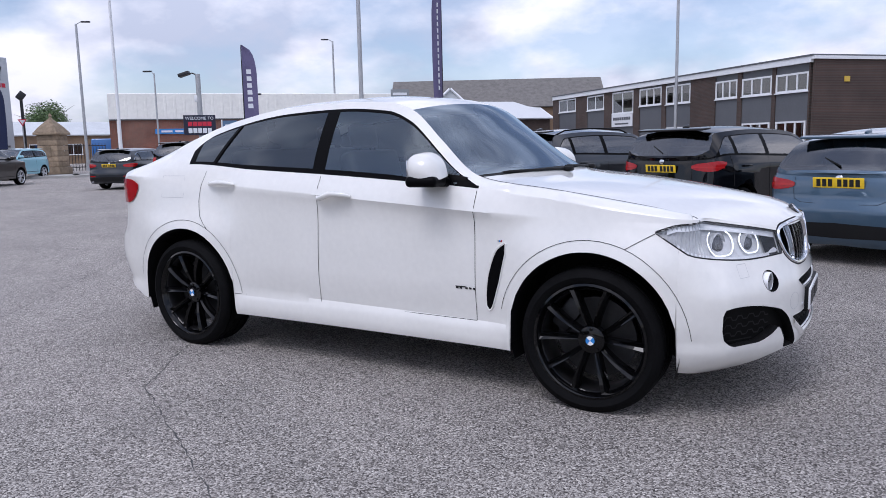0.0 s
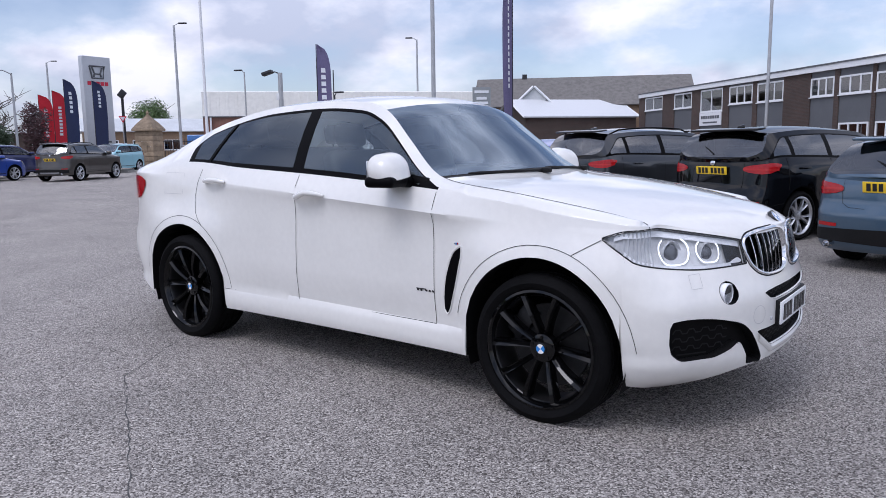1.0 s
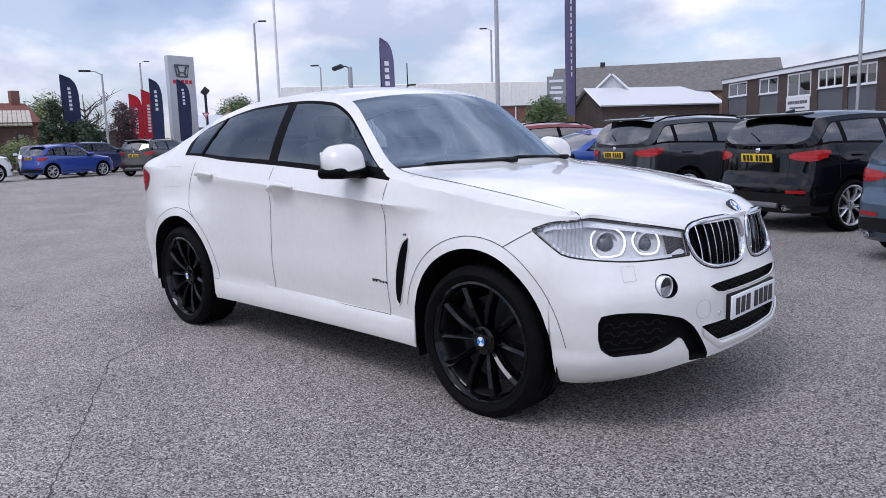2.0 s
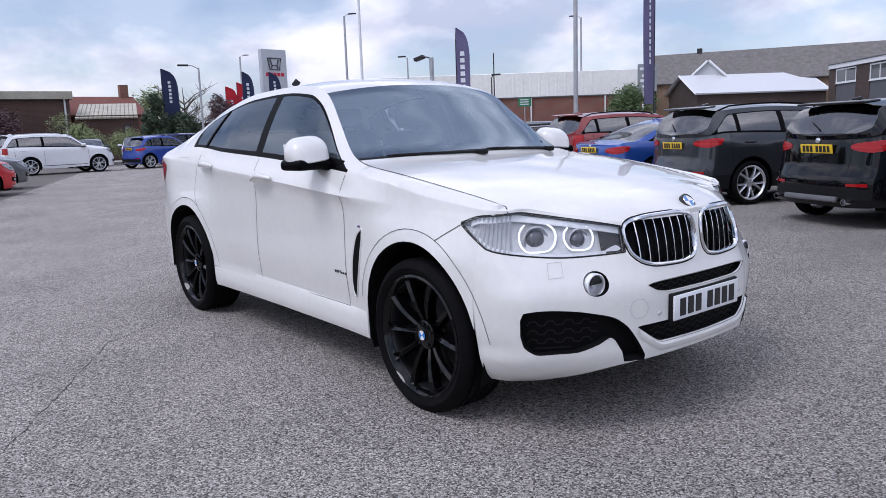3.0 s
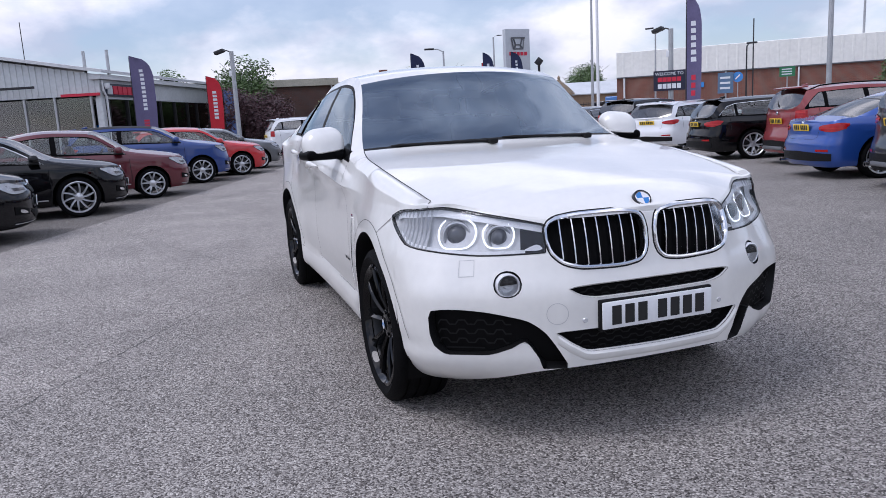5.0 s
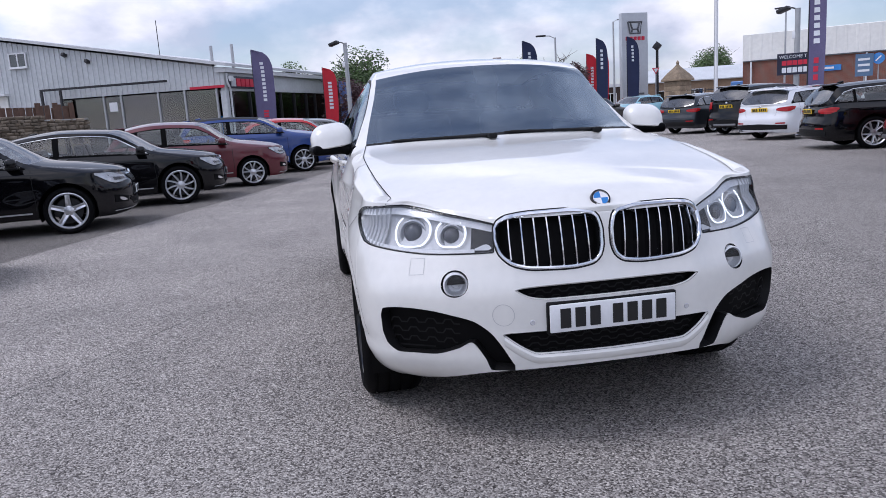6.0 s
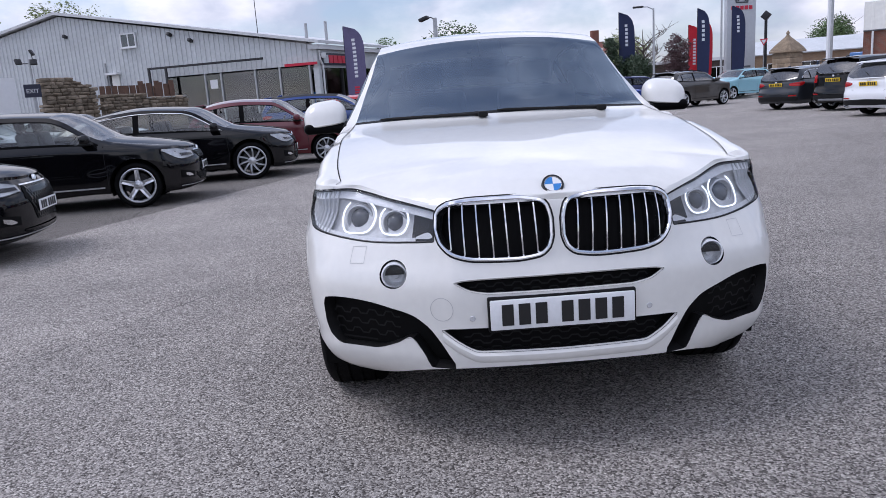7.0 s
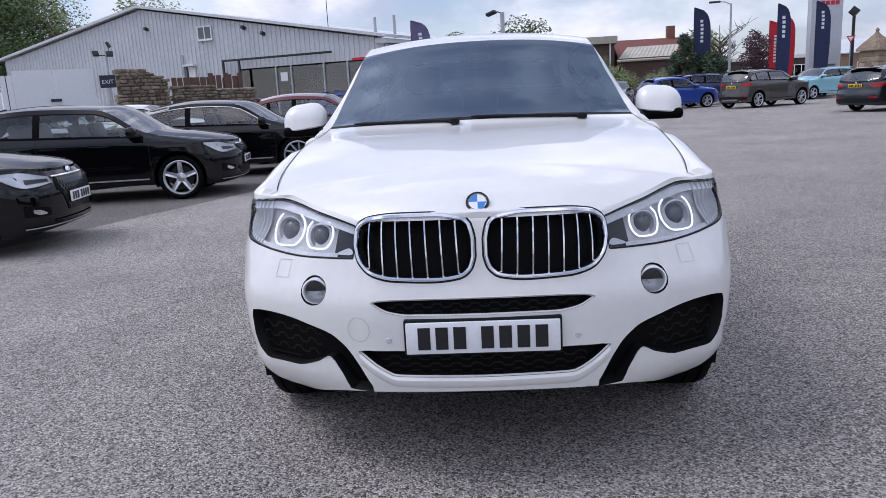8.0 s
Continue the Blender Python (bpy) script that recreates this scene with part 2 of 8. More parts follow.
def part(name, bm, mats, parent, label="", smooth=True, angle=40):
    ob = mesh_object(name, bm, mats, parent, smooth, angle)
    if name in ("side_window", "windscreen", "rear_window", "shop_pane", "pane", "lens"):
        ob.visible_shadow = False
    if label:
        tagged(ob, label)
    return ob


def thing(name, label, category, m=None, group=""):
    ob = new(name)
    ob.empty_display_size = 0.2
    tagged(ob, label, category, group)
    if m is not None:
        ob.matrix_world = m
    return ob


def add_box(bm, size, m=None, bevel=0.0, segments=2, mat=0):
    g = bmesh.ops.create_cube(bm, size=1.0)
    vs = g["verts"]
    bmesh.ops.scale(bm, vec=size, verts=vs)
    if bevel:
        es = list({e for v in vs for e in v.link_edges})
        r = bmesh.ops.bevel(bm, geom=es, offset=bevel, segments=segments, profile=0.5, affect="EDGES")
        vs = list({v for fc in r["faces"] for v in fc.verts} | {v for v in vs if v.is_valid})
    if m is not None:
        bmesh.ops.transform(bm, matrix=m, verts=vs)
    if mat:
        for fc in {fc for v in vs for fc in v.link_faces}:
            fc.material_index = mat
    return vs


def box(size, m=None, bevel=0.0, segments=2):
    bm = bmesh.new()
    add_box(bm, size, m, bevel, segments)
    return bm


def add_tube(bm, pts, radii, sides=10, cap=True):
    """A round tube through points, with a radius at each."""
    rings = []
    pts = [Vector(p) for p in pts]
    for i, p in enumerate(pts):
        a, b = pts[max(i - 1, 0)], pts[min(i + 1, len(pts) - 1)]
        q = (b - a).normalized().to_track_quat("Z", "Y")
        r = radii[i] if isinstance(radii, (list, tuple)) else radii
        rings.append([bm.verts.new(p + q @ Vector((r * math.cos(k * math.tau / sides), r * math.sin(k * math.tau / sides), 0))) for k in range(sides)])
    for r0, r1 in zip(rings, rings[1:]):
        for k in range(sides):
            bm.faces.new((r0[k], r0[(k + 1) % sides], r1[(k + 1) % sides], r1[k]))
    if cap:
        bm.faces.new(rings[0][::-1])
        bm.faces.new(rings[-1])


def tube(pts, radii, sides=10):
    bm = bmesh.new()
    add_tube(bm, pts, radii, sides)
    return bm


def add_lathe(bm, profile, axis="y", seg=32, m=None, closed=False):
    """Profile of (radius, height) turned about an axis."""
    rings = []
    for k in range(seg):
        a = k * math.tau / seg
        c, s = math.cos(a), math.sin(a)
        ring = []
        for r, h in profile:
            p = Vector((r * c, h, r * s)) if axis == "y" else Vector((r * c, r * s, h))
            ring.append(bm.verts.new(m @ p if m is not None else p))
        rings.append(ring)
    n = len(profile)
    for k in range(seg):
        a, b = rings[k], rings[(k + 1) % seg]
        for j in range(n if closed else n - 1):
            bm.faces.new((a[j], a[(j + 1) % n], b[(j + 1) % n], b[j]))


def lathe(profile, axis="y", seg=32, m=None, closed=False):
    bm = bmesh.new()
    add_lathe(bm, profile, axis, seg, m, closed)
    bmesh.ops.remove_doubles(bm, verts=bm.verts, dist=1e-5)
    return bm


def add_grid(bm, rows):
    """Quads through rows of points."""
    vs = [[bm.verts.new(p) for p in row] for row in rows]
    fs = []
    for r0, r1 in zip(vs, vs[1:]):
        for j in range(len(r0) - 1):
            fs.append(bm.faces.new((r0[j], r0[j + 1], r1[j + 1], r1[j])))
    return fs


def add_prism(bm, outline, depth, m=None):
    """A flat outline of (x, z) given a depth along y, centred."""
    fr = [bm.verts.new(Vector((x, -depth / 2, z))) for x, z in outline]
    bk = [bm.verts.new(Vector((x, depth / 2, z))) for x, z in outline]
    bm.faces.new(fr)
    bm.faces.new(bk[::-1])
    n = len(fr)
    for i in range(n):
        bm.faces.new((fr[i], bk[i], bk[(i + 1) % n], fr[(i + 1) % n]))
    if m is not None:
        bmesh.ops.transform(bm, matrix=m, verts=fr + bk)


def pchip(pts):
    """A smooth curve through points that never overshoots."""
    pts = sorted(pts)
    xs, ys = [p[0] for p in pts], [p[1] for p in pts]
    n = len(xs)
    h = [xs[i + 1] - xs[i] for i in range(n - 1)]
    dl = [(ys[i + 1] - ys[i]) / h[i] for i in range(n - 1)]
    m = [dl[0]] + [0 if dl[i - 1] * dl[i] <= 0 else 2 * dl[i - 1] * dl[i] / (dl[i - 1] + dl[i]) for i in range(1, n - 1)] + [dl[-1]]

    def f(x):
        if x <= xs[0]:
            return ys[0]
        if x >= xs[-1]:
            return ys[-1]
        i = 0
        while x > xs[i + 1]:
            i += 1
        t = (x - xs[i]) / h[i]
        return ((1 + 2 * t) * (1 - t) ** 2 * ys[i] + t * (1 - t) ** 2 * h[i] * m[i] + t * t * (3 - 2 * t) * ys[i + 1] + t * t * (t - 1) * h[i] * m[i + 1])
    return f


# ---- car bodies: a plan outline, profiles of the front, side and rear, and curves for the belt, roof rail and crown
class Shell:
    def __init__(self, plan, front, side, rear, corner, top, bot, rail_y, rail_z, crown, bow, axles, arch_r, arch_z, blend=0.1):
        self.blend = blend
        self.soft_nose = 99.0
        pts = [Vector(p) for p in plan]
        ext = [Vector((pts[1].x, -pts[1].y))] + pts + [Vector((pts[-2].x, -pts[-2].y))]
        xy = []
        for i in range(1, len(ext) - 2):
            p0, p1, p2, p3 = ext[i - 1:i + 3]
            for k in range(24):
                t = k / 24
                xy.append(0.5 * (2 * p1 + (p2 - p0) * t + (2 * p0 - 5 * p1 + 4 * p2 - p3) * t * t + (3 * p1 - p0 - 3 * p2 + p3) * t ** 3))
        xy.append(pts[-1])
        self.px, self.py = np.array([p.x for p in xy]), np.array([max(0.0, p.y) for p in xy])
        self.ps = np.concatenate([[0], np.cumsum(np.hypot(np.diff(self.px), np.diff(self.py)))])
        self.S = float(self.ps[-1])
        tx, ty = np.gradient(self.px, self.ps), np.gradient(self.py, self.ps)
        ln = np.hypot(tx, ty)
        self.nx, self.ny = -(-ty) / ln, -tx / ln
        even = np.linspace(0, self.S, 600)
        k = np.hanning(2 * int(self.blend / (self.S / 599)) + 3)
        pad = len(k) // 2
        out = []
        for v, sign in ((self.nx, 1), (self.ny, -1)):
            e = np.interp(even, self.ps, v)
            e = np.concatenate([sign * e[pad:0:-1], e, sign * e[-2:-pad - 2:-1]])
            out.append(np.interp(self.ps, even, np.convolve(e, k / k.sum(), "valid")))
        self.nx, self.ny = out
        self.nx[0], self.ny[0], self.nx[-1], self.ny[-1] = 1, 0, -1, 0
        self.front, self.side, self.rear, self.corner = front, side, rear, corner
        self.top, self.bot, self.rail_y, self.rail_z, self.crown, self.bow = top, bot, rail_y, rail_z, crown, bow
        self.axles, self.arch_r, self.arch_z = axles, arch_r, arch_z
        self.power = lambda x: 2.3
        self.crease = None

    def base(self, s):
        return (float(np.interp(s, self.ps, self.px)), float(np.interp(s, self.ps, self.py)), float(np.interp(s, self.ps, self.nx)), float(np.interp(s, self.ps, self.ny)))

    def P(self, s, z):
        """The skin at a way s round the plan (0 at the nose) and a height; negative s is the right-hand side."""
        sg = -1 if s < 0 else 1
        x, y, nx, ny = self.base(abs(s))
        ln = math.hypot(nx, ny) or 1
        nx, ny = nx / ln, ny / ln
        wf = nx * nx if nx > 0 else 0
        wr = nx * nx if nx < 0 else 0
        d = wf * self.front(z) + wr * self.rear(z) + ny * ny * self.side(x, z) + 4 * wf * ny * ny * self.corner(z)
        return Vector((x + nx * d, sg * max(0.0, y + ny * d), z))

    def skin(self, s, z, off=0.0):
        p = self.P(s, z)
        if off:
            a, b = self.P(s + 0.004, z) - self.P(s - 0.004, z), self.P(s, z + 0.004) - self.P(s, z - 0.004)
            n = a.cross(b).normalized()
            p = p + n * off
        return p

    def s_y(self, y, z=0.6):
        """The way round the plan at which the front lies at y (negative: the right-hand side)."""
        ss = np.linspace(0, self.S * 0.3, 160)
        ys = [self.P(s, z).y for s in ss]
        k = int(np.argmax(ys))
        return math.copysign(float(np.interp(abs(y), ys[:k + 1], ss[:k + 1])), y)

    def s_x(self, x, z=0.6):
        ss = np.linspace(self.S * 0.05, self.S * 0.96, 260)
        xs = [-self.P(s, z).x for s in ss]
        return float(np.interp(-x, xs, ss))

    def floor_z(self, s):
        x = self.base(s)[0]
        z = self.bot(s, x)
        for ax in self.axles:
            if abs(x - ax) < self.arch_r:
                z = max(z, self.arch_z + math.sqrt(self.arch_r ** 2 - (x - ax) ** 2))
        return z

    def stations(self, ds, keys):
        k = [self.s_base(x) for x in keys]
        for ax in self.axles:
            for i in range(15):
                k.append(self.s_base(ax + self.arch_r * math.cos(math.pi * i / 14)))
            k += [self.s_base(ax + self.arch_r + 0.003), self.s_base(ax - self.arch_r - 0.003)]
        n = int(self.S / ds)
        out = sorted(set(k + [0.0, self.S]))
        for i in range(n):
            s = self.S * i / n
            if min(abs(s - q) for q in k + [0.0, self.S]) > ds * 0.35:
                out.append(s)
        return sorted(out)

    def s_base(self, x):
        return float(np.interp(-x, -self.px, self.ps))

    def loft(self, ds, n_a, n_c, keys, win, classify, cuts=()):
        """Builds the skin. win(x) gives the window's low and high edge within the band from belt to rail, or None. classify names the part of a face."""
        ss = self.stations(ds, keys)
        if cuts:
            extra = [c.s0 for c in cuts] + [c.s1 for c in cuts]
            n = int(1.15 / 0.014)
            more = [1.15 * i / n for i in range(n + 1)]
            fine = []
            for a, b in zip(more, more[1:]):
                steep = max([abs(e(a) - e(b)) for c in cuts if c.s0 - 0.02 < a < c.s1 + 0.02 for e in (c.lo, c.hi)] + [0.0])
                fine += [a + (b - a) * i / 6 for i in range(1, 6)] if steep > 0.007 else []
            more = sorted(more + fine)
            keep = [s for s in ss if s > 1.15]
            ss = sorted([s for s in more if min(abs(s - e) for e in extra) > 0.0008] + extra + keep)
        # the upper body's stations keep an even pace where the outline turns the front corner
        grid = np.linspace(0, self.S, 500)
        gx = np.array([self.P(s, self.top(self.base(s)[0])).x for s in grid])
        kern = np.hanning(2 * int(0.5 * self.blend / (self.S / 499)) + 3)
        pad = len(kern) // 2
        ux = np.convolve(np.concatenate([gx[pad:0:-1], gx, gx[-2:-pad - 2:-1]]), kern / kern.sum(), "valid")
        cols = []
        for s in ss:
            zb = self.floor_z(s)
            x = self.base(s)[0]
            zt = self.top(x)
            if self.crease:
                # one row of points follows the shoulder crease
                zc, na = min(max(self.crease(x), zb + 0.1), zt - 0.03), n_a * 2 // 3
                hs = [zb + (zc - zb) * j / na for j in range(na)] + [zc + (zt - zc) * j / (n_a - na) for j in range(n_a - na + 1)]
            else:
                hs = [zb + (zt - zb) * j / n_a for j in range(n_a + 1)]
            col = [(self.P(s, h), "a", h) for h in hs]
            p4 = col[-1][0]
            xu = float(np.interp(s, grid, ux))
            y5, z5 = min(self.rail_y(xu), p4.y * 0.985), max(self.rail_z(xu), p4.z + 0.001)
            if xu > self.soft_nose:
                # a narrow shoulder at the nose rises gently into the bonnet
                z5 = min(z5, p4.z + 0.001 + 1.0 * max(0.0, p4.y - y5))
            p5 = Vector((xu, y5, z5))
            a, b = win(p4.x)
            f = min(0.045, (b - a) * 0.3)
            for v in (a, a + f, a + f + (b - a - 2 * f) / 3, a + f + (b - a - 2 * f) * 2 / 3, b - f, b, 1.0):
                q = p4.lerp(p5, v)
                up = p5 - p4
                nrm = Vector((0, up.z, -up.y))
                if nrm.length > 1e-6 and up.length > 0.08:
                    q = q + nrm.normalized() * 0.018 * 4 * v * (1 - v)
                col.append((q, "b", v))
            bw = self.bow(xu)
            zc = self.crown(xu + bw)
            for j in range(1, n_c + 1):
                w = j / n_c
                r = 1 - w
                col.append((Vector((xu + bw * (1 - r * r), y5 * r, z5 + (zc - z5) * (1 - r ** self.power(xu)))), "c", w))
            cols.append(col)
        # fair the bonnet where it turns down behind the lamps
        for _ in range(60 if self.soft_nose < 90 else 0):
            held = [[q[0].copy() for q in col] for col in cols]
            for i in range(1, len(cols) - 1):
                x = held[i][-1].x
                w = max(0.0, min(1.0, (x - self.soft_nose + 0.25) / 0.15, (self.soft_nose + 0.38 - x) / 0.15))
                if w <= 0:
                    continue
                for j in range(n_a + 7, len(cols[i])):
                    k = w * (0.55 if j == n_a + 7 else 0.9)
                    a, b, c = held[i - 1][j], held[i][j], held[i + 1][j]
                    la, lc = (b - a).length + 1e-6, (c - b).length + 1e-6
                    cols[i][j] = (b.lerp((a * lc + c * la) / (la + lc), 0.5 * k), cols[i][j][1], cols[i][j][2])
        parts = {}
        m = len(cols[0])
        for i in range(len(cols) - 1):
            sa, sb = ss[i], ss[i + 1]
            live = [c for c in cuts if c.s0 <= sa + 1e-6 and sb <= c.s1 + 1e-6]
            for j in range(m - 1):
                q = [cols[i][j][0], cols[i][j + 1][0], cols[i + 1][j + 1][0], cols[i + 1][j][0]]
                zone = cols[i][j + 1][1]
                k = j - n_a if zone == "b" else j
                pieces = [q]
                if zone == "a" and live:
                    spans = [(q[0].z, q[1].z, q[3].z, q[2].z)]
                    for c in live:
                        la, lb, ha, hb = c.lo(sa), c.lo(sb), c.hi(sa), c.hi(sb)
                        nxt = []
                        for a0, a1, b0, b1 in spans:
                            nxt.append((a0, max(a0, min(a1, la)), b0, max(b0, min(b1, lb))))
                            nxt.append((min(a1, max(a0, ha)), a1, min(b1, max(b0, hb)), b1))
                        spans = [p for p in nxt if p[1] - p[0] > 1e-6 or p[3] - p[2] > 1e-6]
                    pieces = [[self.P(sa, a0), self.P(sa, a1), self.P(sb, b1), self.P(sb, b0)] for a0, a1, b0, b1 in spans]
                for q in pieces:
                    if (q[0] - q[2]).cross(q[1] - q[3]).length < 1e-8:
                        continue
                    mid = (q[0] + q[1] + q[2] + q[3]) / 4
                    name = classify(zone, k, mid, (cols[i][n_a][0].x + cols[i + 1][n_a][0].x) / 2 if zone != "a" else (q[0].x + q[3].x) / 2)
                    parts.setdefault(name, []).append(q)
        self.cols, self.ss, self.n_a = cols, ss, n_a
        return parts

    def underside(self):
        """Wheel housings and the folded-in lower edge."""
        quads = []
        for c0, c1 in zip(self.cols, self.cols[1:]):
            a, b = c0[0][0], c1[0][0]
            k = 0.62
            quads.append([a, b, Vector((b.x, b.y * k, b.z + 0.015)), Vector((a.x, a.y * k, a.z + 0.015))])
        return quads


def quads_mesh(quads, sides=(1, -1)):
    bm = bmesh.new()
    for sg in sides:
        for q in quads:
            vs = [bm.verts.new((p.x, p.y * sg, p.z)) for p in q]
            bm.faces.new(vs)
    bmesh.ops.remove_doubles(bm, verts=bm.verts, dist=2e-4)
    bmesh.ops.dissolve_degenerate(bm, edges=bm.edges, dist=1e-5)
    return bm


def arch_liner(parent, x, z, r, y_out, y_in, sg):
    """The dark inside of a wheel arch: a half drum with a back wall."""
    bm = bmesh.new()
    ang = [math.pi * (-0.12 + 1.24 * i / 18) for i in range(19)]
    add_grid(bm, [[(x + r * math.cos(a), sg * y_out, z + r * math.sin(a)), (x + r * math.cos(a), sg * y_in, z + r * math.sin(a)), (x + 0.1 * math.cos(a), sg * y_in, z + 0.1 * math.sin(a))] for a in ang])
    return part("arch_liner", bm, M_GRID, parent)


class Region:
    """A patch of a car's skin between two curves over the way s."""
    def __init__(self, lo, hi, dz=0.0):
        lo, hi = [(s, z + dz) for s, z in lo], [(s, z + dz) for s, z in hi]
        self.lo, self.hi = pchip(lo), pchip(hi)
        self.s0, self.s1 = min(p[0] for p in lo), max(p[0] for p in lo)

    def inside(self, s, z):
        return self.s0 < s < self.s1 and self.lo(s) < z < self.hi(s)

    def loop(self, n=28):
        k = [self.s0 + (self.s1 - self.s0) * (0.5 - 0.5 * math.cos(math.pi * i / n)) for i in range(n + 1)]
        return [(s, self.lo(s)) for s in k] + [(s, self.hi(s)) for s in k[::-1] if self.hi(s) - self.lo(s) > 1e-4]

    def patch(self, shell, off, sg=1, n=18, m=6, grow=0.0, bm=None):
        bm = bm or bmesh.new()
        rows = []
        for i in range(n + 1):
            s = self.s0 - grow + (self.s1 - self.s0 + 2 * grow) * (0.5 - 0.5 * math.cos(math.pi * i / n))
            lo, hi = self.lo(s) - grow, self.hi(s) + grow
            rows.append([shell.skin(sg * s, lo + (hi - lo) * j / m, off) for j in range(m + 1)])
        add_grid(bm, rows)
        bmesh.ops.remove_doubles(bm, verts=bm.verts, dist=1e-5)
        return bm

    def rim(self, shell, sg, offs, bm=None, floor=None):
        """Bands round the edge. offs: (way outwards in the skin, way out of it), one after the other."""
        bm = bm or bmesh.new()
        lp = self.loop()
        n = len(lp)
        rings = []
        for g, o in offs:
            ring = []
            for i in range(n):
                a, b = lp[i - 1], lp[(i + 1) % n]
                tx, tz = b[0] - a[0], b[1] - a[1]
                ln = math.hypot(tx, tz) or 1
                nx, nz = tz / ln, -tx / ln
                zz = lp[i][1] + nz * g
                if floor:
                    zz = max(zz, floor(lp[i][0]))
                ring.append(bm.verts.new(shell.skin(sg * (lp[i][0] + nx * g), zz, o)))
            rings.append(ring)
        for r0, r1 in zip(rings, rings[1:]):
            for i in range(n):
                bm.faces.new((r0[i], r0[(i + 1) % n], r1[(i + 1) % n], r1[i]))
        return bm


def ribbon(shell, pts, width, off, bm=None):
    """A narrow band on the skin through points (s, z)."""
    bm = bm or bmesh.new()
    rows = []
    for i, (s, z) in enumerate(pts):
        a, b = pts[max(i - 1, 0)], pts[min(i + 1, len(pts) - 1)]
        tx, tz = b[0] - a[0], b[1] - a[1]
        ln = math.hypot(tx, tz) or 1
        nx, nz = -tz / ln * width / 2, tx / ln * width / 2
        rows.append([shell.skin(s + nx, z + nz, off), shell.skin(s - nx, z - nz, off)])
    add_grid(bm, rows)
    return bm

# ---- wheels, shared by meshes between cars
WHEELS = {}


def wheel_meshes(style, R, W, rr, rim_mat, rim_name):
    """Meshes of a wheel about its hub, outer side towards -y: tyre, rim, cap."""
    key = (style, R, W, rr, rim_name)
    if key in WHEELS:
        return WHEELS[key]
    h = W / 2
    side = [(rr - 0.006, h * 0.72), (rr + 0.004, h * 0.86), (rr + 0.02, h * 0.93), (rr + (R - rr) * 0.5, h), (R - 0.03, h * 0.95), (R - 0.008, h * 0.85)]
    tread = []
    for k in range(4):
        c = h * (0.57 - 0.38 * k)
        tread += [(R, c + 0.016), (R, c + 0.006), (R - 0.008, c + 0.005), (R - 0.008, c - 0.005), (R, c - 0.006), (R, c - 0.016)]
    prof = side + tread + [(r, -y) for r, y in side[::-1]]
    tyre = lathe(prof, "y", 56)
    bm = bmesh.new()
    o = -h
    barrel = lathe([(rr - 0.012, -o * 0.7), (rr - 0.03, -o * 0.4), (rr - 0.03, o * 0.55), (rr - 0.022, o * 0.66)], "y", 48)
    add_lathe(bm, [(rr - 0.024, o * 0.64), (rr - 0.012, o * 0.72), (rr + 0.004, o * 0.80), (rr + 0.008, o * 0.9), (rr - 0.004, o * 0.93), (rr - 0.012, o * 0.86), (rr - 0.022, o * 0.70)], "y", 48)
    face = o * 0.72

    def spoke(a0, a1, r0, r1, w0, w1, y0, y1, th):
        rows = []
        for k in range(6):
            t = k / 5
            r, a = r0 + (r1 - r0) * t, radians(a0 + (a1 - a0) * t)
            w = w0 + (w1 - w0) * t
            y = y0 + (y1 - y0) * t - 0.014 * math.sin(t * math.pi)
            c, s = math.cos(a), math.sin(a)
            ring = []
            for u, v in ((-0.5, th), (-0.5, 0.006), (-0.42, 0.0), (0.0, 0.012), (0.42, 0.0), (0.5, 0.006), (0.5, th)):
                ring.append(Vector((r * c - u * w * s, y + v, r * s + u * w * c)))
            rows.append(ring)
        add_grid(bm, rows)
        bm.verts.ensure_lookup_table()

    if style == "star":
        for k in range(5):
            a = 90 + 72 * k
            for sg in (-1, 1):
                spoke(a + 22 * sg, a + 17 * sg, 0.045, rr - 0.016, 0.022, 0.040, face + 0.034, face - 0.012, 0.05)
    elif style == "five":
        for k in range(5):
            spoke(90 + 72 * k, 90 + 72 * k, 0.045, rr - 0.02, 0.075, 0.062, face + 0.02, face - 0.005, 0.04)
    elif style == "ten":
        for k in range(5):
            a = 90 + 72 * k
            for sg in (-1, 1):
                spoke(a + 6 * sg, a + 15 * sg, 0.045, rr - 0.02, 0.032, 0.03, face + 0.02, face - 0.006, 0.04)
    else:
        for k in range(10):
            spoke(36 * k, 36 * k + 14, 0.045, rr - 0.02, 0.034, 0.028, face + 0.02, face - 0.006, 0.04)
    add_lathe(bm, [(0.0, face + 0.012), (0.045, face + 0.01), (0.07, face + 0.02), (0.075, face + 0.06)], "y", 24)
    for k in range(5):
        a = radians(54 + 72 * k)
        add_lathe(bm, [(0.0, face + 0.008), (0.008, face + 0.008), (0.009, face + 0.03)], "y", 8, Matrix.Translation((0.056 * math.cos(a), 0, 0.056 * math.sin(a))))
    disc = bmesh.new()
    add_lathe(disc, [(0.05, 0.0), (rr * 0.72, 0.0), (rr * 0.72, 0.025), (0.05, 0.025)], "y", 40)
    add_box(disc, (rr * 0.34, 0.07, rr * 0.62), pose(-rr * 0.62, 0.0, 0, 0, 0, 0), 0.012)
    cap = bmesh.new()
    add_lathe(cap, [(0.0, face + 0.003), (0.024, face + 0.004), (0.031, face + 0.007), (0.033, face + 0.015)], "y", 24)
    out = []
